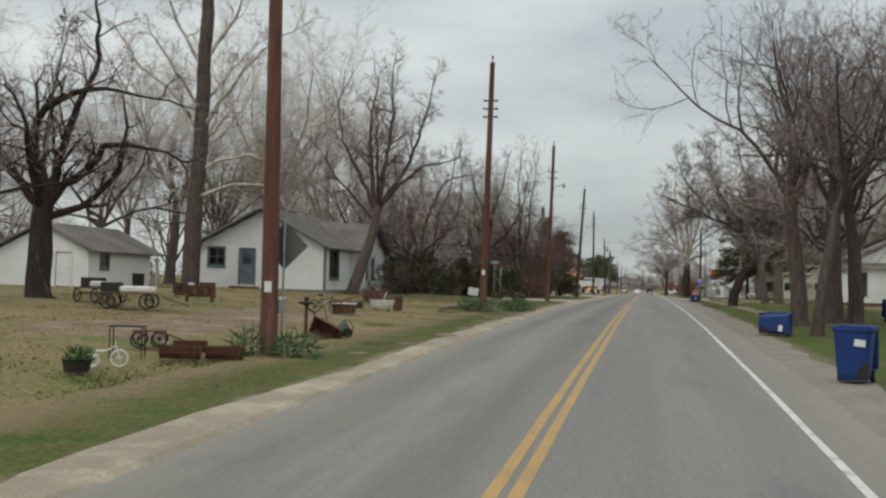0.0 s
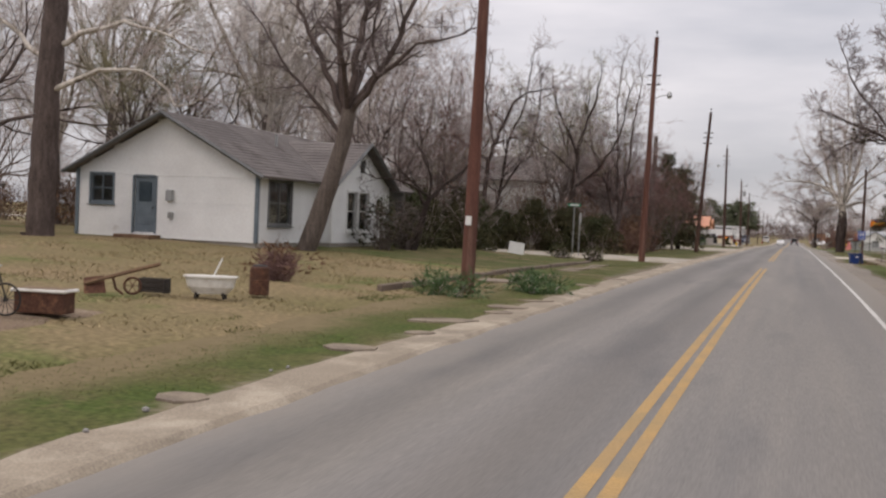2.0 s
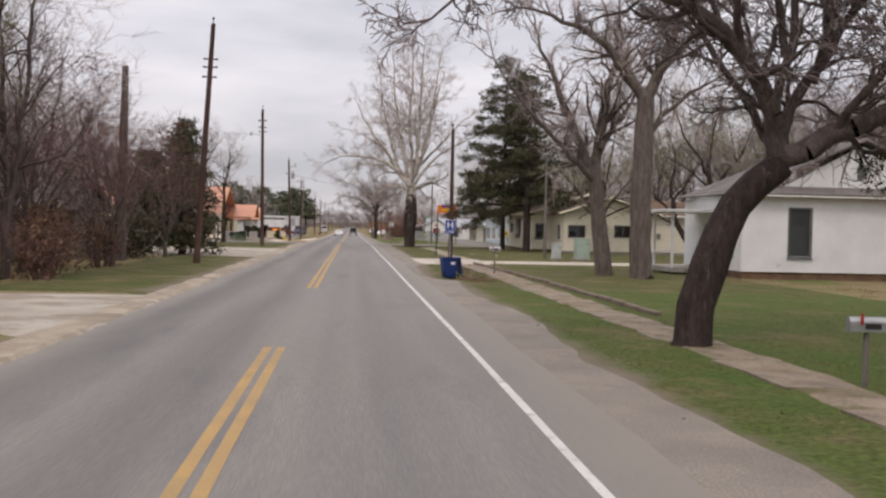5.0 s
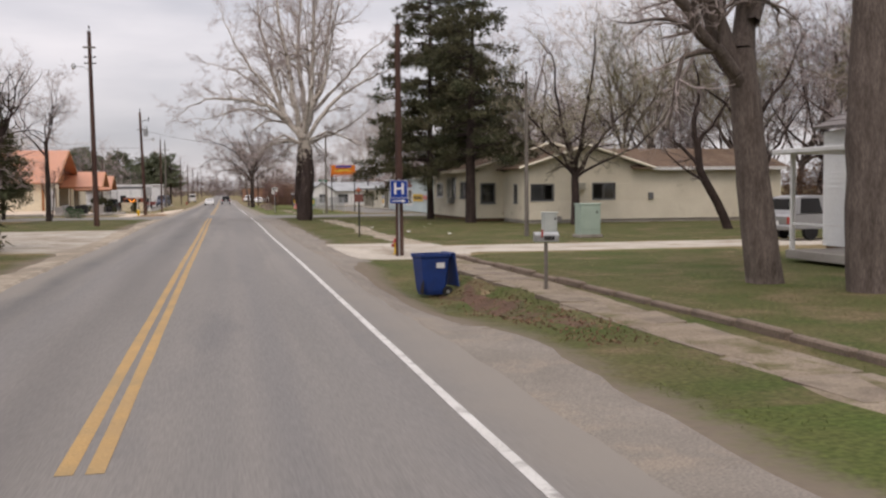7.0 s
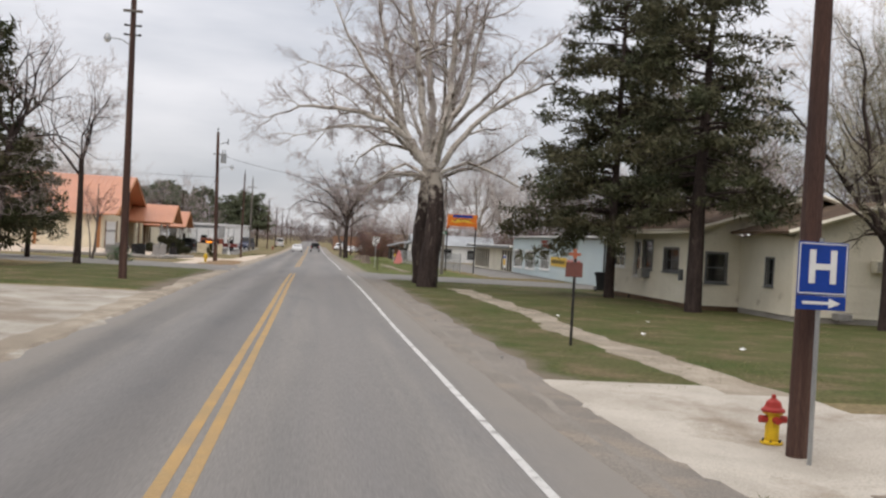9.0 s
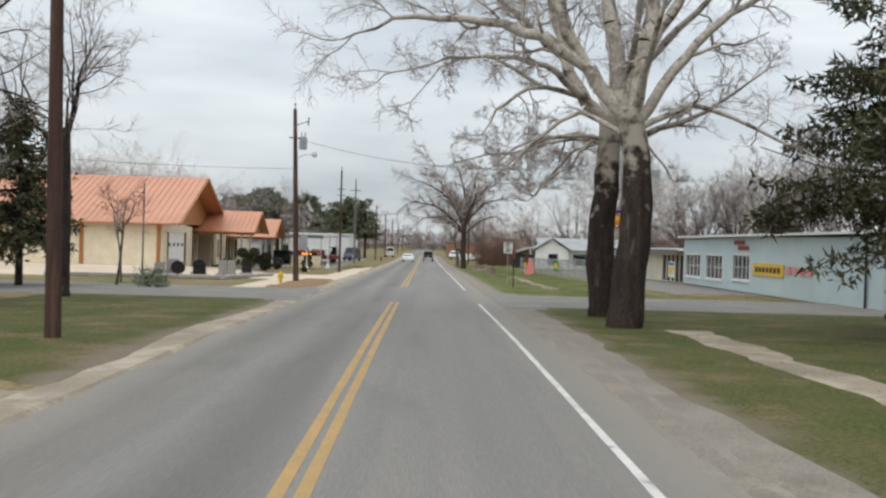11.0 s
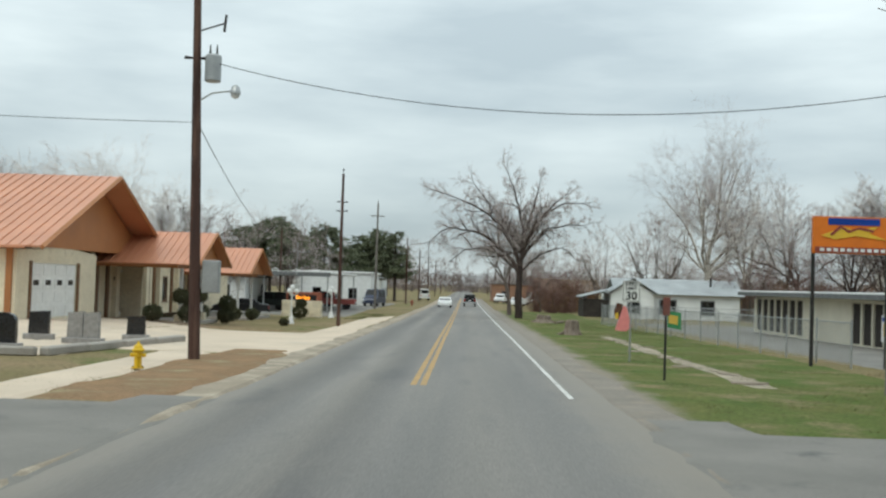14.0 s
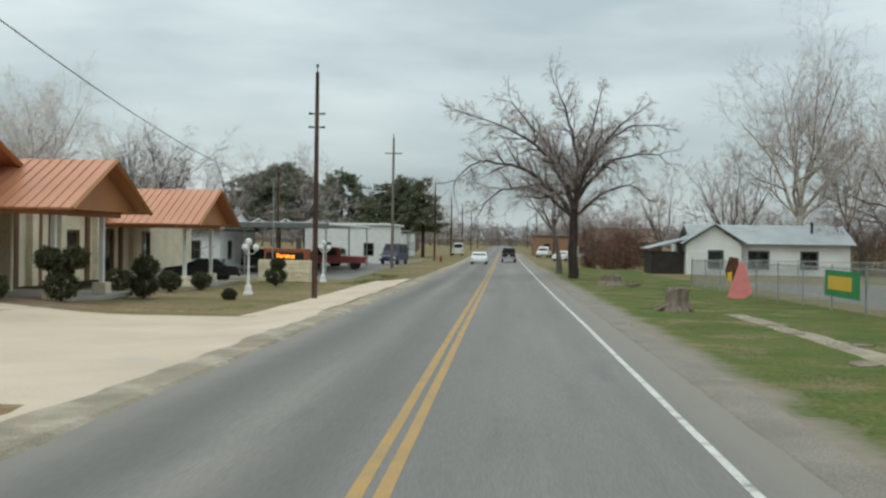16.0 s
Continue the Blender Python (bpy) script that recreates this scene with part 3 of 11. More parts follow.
class Shape:
    """Collects vertices and faces for one mesh."""

    def __init__(self):
        self.v, self.f = [], []

    def add(self, verts, faces, m=None):
        k = len(self.v)
        self.v += [tuple(m @ Vector(p)) if m else tuple(p) for p in verts]
        self.f += [tuple(k + i for i in f) for f in faces]
        return self

    def box(self, cx, cy, cz, sx, sy, sz, m=None, c=0.0):
        """A box about its centre; c chamfers its edges."""
        x, y, z = sx / 2, sy / 2, sz / 2
        if not c:
            p = [(cx + a * x, cy + b * y, cz + d * z) for a in (-1, 1) for b in (-1, 1) for d in (-1, 1)]
            return self.add(p, [(0, 1, 3, 2), (4, 6, 7, 5), (0, 4, 5, 1), (2, 3, 7, 6), (0, 2, 6, 4), (1, 5, 7, 3)], m)
        c = min(c, x * 0.9, y * 0.9, z * 0.9)
        p, at = [], {}
        for a in (-1, 1):
            for b in (-1, 1):
                for d in (-1, 1):
                    for ax in range(3):
                        q = [a * x, b * y, d * z]
                        for o in range(3):
                            if o != ax:
                                q[o] -= (a, b, d)[o] * c
                        at[a, b, d, ax] = len(p)
                        p.append((cx + q[0], cy + q[1], cz + q[2]))
        f = [tuple(at[a, b, d, ax] for ax in range(3)) for a in (-1, 1) for b in (-1, 1) for d in (-1, 1)]
        ring = ((-1, -1), (1, -1), (1, 1), (-1, 1))
        for s in (-1, 1):
            f.append(tuple(at[s, u, w, 0] for u, w in ring))
            f.append(tuple(at[u, s, w, 1] for u, w in ring))
            f.append(tuple(at[u, w, s, 2] for u, w in ring))
        for u in (-1, 1):
            for w in (-1, 1):
                f.append((at[-1, u, w, 1], at[1, u, w, 1], at[1, u, w, 2], at[-1, u, w, 2]))
                f.append((at[u, -1, w, 0], at[u, 1, w, 0], at[u, 1, w, 2], at[u, -1, w, 2]))
                f.append((at[u, w, -1, 0], at[u, w, 1, 0], at[u, w, 1, 1], at[u, w, -1, 1]))
        return self.add(p, f, m)

    def rod(self, a, b, ra, rb=None, n=8, caps=True):
        """A tapered rod from a to b."""
        a, b, rb = Vector(a), Vector(b), ra if rb is None else rb
        d = (b - a).normalized()
        s = d.cross(UP if abs(d.z) < 0.95 else Vector((1, 0, 0))).normalized()
        t = d.cross(s)
        ring = [(s * math.cos(q) + t * math.sin(q)) for q in (2 * math.pi * i / n for i in range(n))]
        p = [a + r * ra for r in ring] + [b + r * rb for r in ring]
        f = [(i, (i + 1) % n, n + (i + 1) % n, n + i) for i in range(n)]
        if caps:
            f += [tuple(range(n - 1, -1, -1)), tuple(range(n, 2 * n))]
        return self.add(p, f)

    def pipe(self, pts, r, n=6):
        for a, b in zip(pts, pts[1:]):
            self.rod(a, b, r, r, n)
        return self

    def lathe(self, prof, n=16, m=None):
        """Turns (radius, height) pairs round the z axis."""
        p = [(r * math.cos(2 * math.pi * i / n), r * math.sin(2 * math.pi * i / n), z) for r, z in prof for i in range(n)]
        f = [(k * n + i, k * n + (i + 1) % n, (k + 1) * n + (i + 1) % n, (k + 1) * n + i) for k in range(len(prof) - 1) for i in range(n)]
        f += [tuple(range(n - 1, -1, -1)), tuple((len(prof) - 1) * n + i for i in range(n))]
        return self.add(p, f, m)

    def slab(self, outline, z0, z1, m=None):
        """A flat outline of (x, y) made thick between two heights."""
        n = len(outline)
        p = [(x, y, z0) for x, y in outline] + [(x, y, z1) for x, y in outline]
        f = [tuple(range(n - 1, -1, -1)), tuple(range(n, 2 * n))] + [(i, (i + 1) % n, n + (i + 1) % n, n + i) for i in range(n)]
        return self.add(p, f, m)

    def ball(self, c, r, n=10, squash=1.0):
        k = n // 2
        prof = [(r * math.sin(math.pi * i / k) + 1e-4, -r * squash * math.cos(math.pi * i / k)) for i in range(k + 1)]
        return self.lathe(prof, n, Matrix.Translation(c))

    def mesh(self, name, material, smooth=False):
        me = bpy.data.meshes.new(name)
        me.from_pydata(self.v, [], self.f)
        me.materials.append(material)
        if smooth:
            me.polygons.foreach_set("use_smooth", [True] * len(me.polygons))
        me.update()
        return me


def ob_of(name, shape, material, parent=None, label="", smooth=False):
    """Links a shape as one mesh object, under a thing or a part if one is given."""
    o = new(name, shape.mesh(name, material, smooth))
    if parent:
        o.parent = parent
    return tagged(o, label) if label else o


part = ob_of


def thing(name, label, category, m=None, group="", kind=""):
    """An empty at the base of a thing, to hold its parts."""
    o = tagged(new(name), label, category, group, kind)
    o.empty_display_size = 0.2
    if m:
        o.matrix_world = m
    return o


def words(name, text, size, material, parent, m, label=""):
    """Writing in the built-in font as a thin mesh in its own x-y plane."""
    cu = bpy.data.curves.new(name, "FONT")
    cu.body, cu.size, cu.extrude, cu.align_x, cu.align_y, cu.resolution_u = text, size, 0.003, "CENTER", "CENTER", 3
    cu.offset = size * 0.022
    tmp = bpy.data.objects.new(name, cu)
    scene.collection.objects.link(tmp)
    me = bpy.data.meshes.new_from_object(tmp)
    bpy.data.objects.remove(tmp)
    me.materials.clear()
    me.materials.append(material)
    o = new(name, me)
    o.parent, o.matrix_local = parent, m
    return tagged(o, label) if label else o


# ---------------------------------------------------------------- the lie of the land
KNOTS = [-0.672, -0.304, 0.066, 0.329, 0.447, 0.473, 0.425, 0.413, 0.331, 0.357, 0.227, 0.091, -0.026, -0.202, -0.33, -0.44, -0.543, -0.643]


def smooth01(a, b, x):
    u = min(1.0, max(0.0, (x - a) / (b - a)))
    return u * u * (3 - 2 * u)


def road_z(y):
    """The height of the road along its length: it climbs gently, crests and falls away."""
    u = min(max((y + 20) / 20, 0.0), 16.999)
    i = int(u)
    f = u - i
    k = lambda j: KNOTS[min(max(j, 0), 17)]
    return k(i) * (1 - f) + k(i + 1) * f


def ground_z(x, y):
    z = road_z(y)
    z += 0.05 * max(0.0, min(-x - 7, 14)) * (1 - smooth01(74, 84, y)) * smooth01(-60, -10, y)
    z -= 0.28 * smooth01(4.2, 7.2, -x) * smooth01(206, 228, y) * (1 - smooth01(262, 290, y))
    z += 0.45 * smooth01(11, 18, -x) * smooth01(208, 214, y) * (1 - smooth01(226, 238, y))
    z -= 0.48 * smooth01(4.1, 5.5, x) * (1 - smooth01(6.3, 7.4, x)) * smooth01(103, 111, y) * (1 - smooth01(116, 121, y))
    z -= 0.2 * smooth01(4.6, 6.4, x) * (1 - smooth01(8.0, 10.0, x)) * smooth01(120, 123, y) * (1 - smooth01(126, 129, y))
    return z


def sheet(name, xs, ys, material, lift=0.0, kind="structure", label="", category="", rough=0.0, seed=3, skirt=0.03):
    """A strip of ground; xs is a function of y that gives its two edges."""
    rng = random.Random(seed)
    s = Shape()
    rows = []
    for y in ys:
        a, b = xs(y)
        rows.append(max(2 if skirt < 0.05 else 7, min(20, int(abs(b - a) / 0.8) + 2)))
    n = max(rows)
    for i, y in enumerate(ys):
        a, b = xs(y)
        ja, jb = rng.uniform(-rough, rough), rng.uniform(-rough, rough)
        for k in range(n):
            u = k / (n - 1)
            if skirt > 0.05 and abs(b - a) > 3 and 0 < k < n - 1:
                hem = 0.35 / abs(b - a)
                u = hem + (1 - 2 * hem) * (k - 1) / (n - 3)
            x = a + ja + (b + jb - a - ja) * u
            edge = 0.0 if 0 < k < n - 1 and (0 < i < len(ys) - 1 or skirt < 0.05) else -skirt
            s.v.append((x, y, ground_z(x, y) + lift + edge))
    for i in range(len(ys) - 1):
        for k in range(n - 1):
            s.f.append((i * n + k, i * n + k + 1, (i + 1) * n + k + 1, (i + 1) * n + k))
    return tagged(ob_of(name, s, material), label, category, kind=kind)


def span(a, b, step):
    n = max(1, int(round((b - a) / step)))
    return [a + (b - a) * i / n for i in range(n + 1)]


def lay(name, x0, x1, y0, y1, material, lift, label, category, rough=0.12, wob=0.25, seed=1, skirt=0.1):
    """An irregular patch of surface that is laid across the ground, its edges in x uneven."""
    w = lambda y, k: wob * (noise.noise(Vector((y * 0.35 + seed * 7.1, k, 0.3))) + 0.5 * noise.noise(Vector((y * 1.3, k + seed, 0.9))))
    return sheet(name, lambda y: (x0 + w(y, 1.7), x1 + w(y, 5.2)), span(y0, y1, 0.6), material, lift, "structure", label, category, rough * 0.3, seed, skirt)


# ground: one sheet from the road to the horizon
gx = sorted(set([-2500, -900, -400, -200, -120, -80, -60] + [-50 + 2 * i for i in range(50)] + [s * (3.5 + 0.5 * i) for i in range(14) for s in (-1, 1)] + [50, 60, 80, 120, 200, 400, 900, 2500]))
gy = sorted(set([-900, -300, -120, -60, -40] + [-30 + 2.5 * i for i in range(141)] + [340, 360, 400, 500, 700, 1200, 2500, 4500]))
g = Shape()
for yy in gy:
    for xx in gx:
        g.v.append((xx, yy, ground_z(xx, yy) - 0.055 + (0.02 * noise.noise(Vector((xx * 0.3, yy * 0.3, 0))) if abs(xx) > 5 else -0.045)))
for i in range(len(gy) - 1):
    for k in range(len(gx) - 1):
        g.f.append((i * len(gx) + k, i * len(gx) + k + 1, (i + 1) * len(gx) + k + 1, (i + 1) * len(gx) + k))
tagged(ob_of("ground", g, GRASS), "dormant tan and green lawn on flat ground", "ground", kind="structure")

redge = lambda y: 4.75 - 0.55 * smooth01(120, 135, y) + 0.16 * noise.noise(Vector((y * 0.4, 2.0, 0))) + 0.07 * noise.noise(Vector((y * 1.7, 5.0, 0)))
sheet("road", lambda y: (-3.75 - 0.1 * noise.noise(Vector((y * 0.6, 8.0, 0))), redge(y)), span(-40, 420, 0.7), ASPHALT, 0.0, "structure", "worn grey two-lane asphalt road", "road", rough=0.03)
sheet("road", lambda y: (-3.75, 3.9), span(420, 1500, 40), ASPHALT, 0.0, "structure", "worn grey two-lane asphalt road", "road")


def wavy(x0, amp, seed):
    return lambda y: x0 + amp * (noise.noise(Vector((y * 0.12, seed, 0))) + 0.6 * noise.noise(Vector((y * 0.55, seed, 4))))


el, er = wavy(-4.75, 0.45, 1.0), wavy(5.6, 0.45, 9.0)
sheet("shoulder", lambda y: (el(y), -3.72), span(-40, 420, 0.7), SHOULDER, -0.008, "structure", "sandy gravel shoulder with broken edge", "road shoulder", rough=0.03, seed=5, skirt=0.1)
sheet("shoulder", lambda y: (4.0, er(y) - 0.55 * smooth01(186, 194, y)), span(-40, 420, 0.7), DARK_SHOULDER, -0.008, "structure", "sandy gravel shoulder with broken edge", "road shoulder", rough=0.03, seed=6, skirt=0.1)
for nm, x, w, m, gaps in (("yellow_line", -0.115, 0.14, YELLOW, ((80.5, 97), (177, 194))), ("yellow_line", 0.115, 0.14, YELLOW, ((80.5, 97), (177, 194))),
                          ("white_line", 3.35, 0.11, WHITE_LINE, ((177, 192),))):
    y = -40
    for a, b in (*gaps, (420, 420)):
        if a > y:
            sheet(nm, lambda q, x=x, w=w: (x - w / 2, x + w / 2), span(y, a, 2.0), m, 0.034, "structure", "worn painted road line", "road marking", rough=0.006)
        y = b
# greener strips of lawn beside the road
for i, (x0, x1, y0, y1) in enumerate(((4.5, 19.0, 14, 98.6), (4.5, 40, 129, 177), (4.4, 14, 187, 300), (-21.0, -4.0, 61, 82), (-7.6, -4.0, -10, 62.2), (-14, -4.0, 152, 178), (-10, -4.0, 94, 128), (4.5, 19.0, 97.4, 123))):
    lay("verge", x0, x1, y0, y1, BRIGHT_GRASS if y0 > 180 else STRIP_GRASS if y0 < 0 else FRESH_GRASS if y0 == 14 else GREEN_GRASS, -0.014, "short green grass on the verge", "verge", 0.25, 0.25, 50 + i)
lay("shoulder", 3.95, 5.3, 119, 176, MID_SHOULDER, -0.005, "dusty gravel strip beside the road", "road shoulder", 0.03, 0.16, 60, 0.03)
lay("driveway", 5.0, 9.5, 122.8, 131.2, DRIVE_GRAVEL, -0.009, "flared mouth of a crushed stone driveway", "driveway", 0.1, 0.5, 61, 0.06)
for x0, x1, y0, y1, i in ((-5.4, -3.7, 176.0, 190.6, 62), (4.0, 6.2, 174.0, 189.4, 64)):
    lay("side_street", x0, x1, y0, y1, SIDE_ASPHALT, -0.001 - 0.001 * (i % 2), "flared asphalt corner of a side street", "side street", 0.03, 0.2, i, 0.06)
# side streets, drives and walks
lay("side_street", -60, -3.7, 82.5, 93.5, GRAVEL, -0.016, "pale gravel side street", "side street", 0.2, 0.6, 2)
lay("side_street", -60, -3.7, 129, 151.5, GRAVEL, -0.016, "wide gravel apron of a side street", "side street", 0.2, 0.7, 3)
lay("side_street", -60, -3.7, 177.0, 189.2, SIDE_ASPHALT, -0.003, "patched grey side street", "side street", 0.15, 0.5, 4)
lay("side_street", 4.0, 60, 175.6, 187.8, SIDE_ASPHALT, -0.003, "patched grey side street", "side street", 0.15, 0.5, 5)
for x0, x1, y0, y1, m in ((-150, -59.7, 82.7, 93.3, GRAVEL), (-150, -59.7, 129.2, 151.3, GRAVEL), (-150, -59.7, 177.2, 189.0, SIDE_ASPHALT), (59.7, 150, 175.8, 187.6, SIDE_ASPHALT)):
    lay("side_street", x0, x1, y0, y1, m, -0.018, "side street running on between the houses", "side street", 0.2, 0.3, 80)
lay("driveway", 4.9, 40, 123.6, 128.6, DRIVE_GRAVEL, -0.012, "pale crushed stone driveway", "driveway", 0.2, 0.4, 6)
lay("forecourt", -14.5, -4.2, 203.5, 226, PALE_CONCRETE, -0.012, "wide tan concrete forecourt", "forecourt", 0.06, 0.12, 7)
lay("forecourt", -14.4, -10.7, 199.9, 203.7, PALE_CONCRETE, -0.011, "wide tan concrete forecourt", "forecourt", 0.03, 0.05, 77)
lay("forecourt", -60, -14.2, 199.6, 226, PALE_CONCRETE, -0.012, "wide tan concrete forecourt", "forecourt", 0.06, 0.12, 8)
lay("pavement", -7.9, -5.0, 226, 262, PALE_CONCRETE, -0.01, "tan concrete pavement", "pavement", 0.05, 0.1, 9)
lay("footpath", -9.0, -7.0, 187.6, 203.6, PALE_CONCRETE, 0.0, "pale concrete footpath", "footpath", 0.03, 0.1, 10)
lay("verge", -7.4, -4.5, 189, 206, MULCH, -0.004, "brown mulch and dirt verge", "verge", 0.2, 0.35, 11)
lay("lot", 15.5, 60, 196, 262, SIDE_ASPHALT, -0.01, "grey asphalt lot behind a fence", "parking lot", 0.1, 0.2, 12)
lay("lot", -60, -9.5, 262, 330, SIDE_ASPHALT, -0.01, "grey asphalt lot", "parking lot", 0.1, 0.2, 13)

# ---------------------------------------------------------------- trees and plants


def tubes(segments, sides, wobble=0.0):
    """One mesh's arrays from many tapered segments (a, b, ra, rb)."""
    s = np.array([(*a, *b, ra, rb) for a, b, ra, rb in segments], dtype=float)
    a, b, ra, rb = s[:, :3], s[:, 3:6], s[:, 6], s[:, 7]
    d = b - a
    d /= np.linalg.norm(d, axis=1, keepdims=True) + 1e-9
    ref = np.where(np.abs(d[:, 2:3]) < 0.9, np.array([[0, 0, 1.0]]), np.array([[1.0, 0, 0]]))
    u = np.cross(d, ref)
    u /= np.linalg.norm(u, axis=1, keepdims=True) + 1e-9
    w = np.cross(d, u)
    q = np.arange(sides) * 2 * np.pi / sides
    ring = u[:, None] * np.cos(q)[None, :, None] + w[:, None] * np.sin(q)[None, :, None]
    v = np.concatenate([a[:, None] + ring * ra[:, None, None], b[:, None] + ring * rb[:, None, None]], 1).reshape(-1, 3)
    i = np.arange(sides)
    one = np.stack([i, (i + 1) % sides, sides + (i + 1) % sides, sides + i], 1)
    f = (np.arange(len(s)) * 2 * sides)[:, None, None] + one[None]
    return v, f.reshape(-1, 4)


def spikes(segments):
    """Fine twig ends: three-sided tapering points."""
    v, f = tubes(segments, 3)
    v = v.reshape(-1, 6, 3)
    tip = v[:, 3:].mean(1, keepdims=True)
    v = np.concatenate([v[:, :3], tip], 1).reshape(-1, 3)
    one = np.array([(0, 1, 3), (1, 2, 3), (2, 0, 3)])
    return v, ((np.arange(len(segments)) * 4)[:, None, None] + one[None]).reshape(-1, 3)


def bole(segments, seed, sides=14):
    """One uneven trunk surface through a chain of segments, flared at the foot."""
    pts = [segments[0][0]] + [b for a, b, *_ in segments]
    rad = [segments[0][2]] + [rb for *_, rb in segments]
    path, radii = [], []
    for i in range(len(pts) - 1):
        for k in range(3):
            path.append(pts[i].lerp(pts[i + 1], k / 3))
            radii.append(rad[i] + (rad[i + 1] - rad[i]) * k / 3)
    path.append(pts[-1])
    radii.append(rad[-1])
    n, v, f = len(path), [], []
    for i, (p, r) in enumerate(zip(path, radii)):
        d = (path[min(i + 2, n - 1)] - path[max(i - 2, 0)]).normalized()
        u = d.cross(Vector((0, 1, 0.01))).normalized()
        w = d.cross(u)
        for k in range(sides):
            a = k * 2 * math.pi / sides
            lump = 1 + 0.13 * noise.noise(Vector((math.cos(a) * 1.3, math.sin(a) * 1.3, p.z * 0.7 + seed))) + (0.16 * math.sin(a * 5 + seed) * max(0.0, 1 - i / 3))
            v.append(p + (u * math.cos(a) + w * math.sin(a)) * r * lump)
    for i in range(n - 1):
        f += [(i * sides + k, i * sides + (k + 1) % sides, (i + 1) * sides + (k + 1) % sides, (i + 1) * sides + k) for k in range(sides)]
    return np.array([tuple(q) for q in v]), np.array(f)


def array_mesh(name, v, f, material, smooth=False):
    me = bpy.data.meshes.new(name)
    n, k = f.shape
    me.vertices.add(len(v)), me.loops.add(n * k), me.polygons.add(n)
    me.vertices.foreach_set("co", np.asarray(v, dtype=np.float32).ravel())
    me.loops.foreach_set("vertex_index", np.asarray(f, dtype=np.int32).ravel())
    me.polygons.foreach_set("loop_start", np.arange(n, dtype=np.int32) * k)
    me.polygons.foreach_set("loop_total", np.full(n, k, dtype=np.int32))
    if smooth:
        me.polygons.foreach_set("use_smooth", np.ones(n, dtype=bool))
    me.update()
    me.validate()
    me.materials.append(material)
    return me


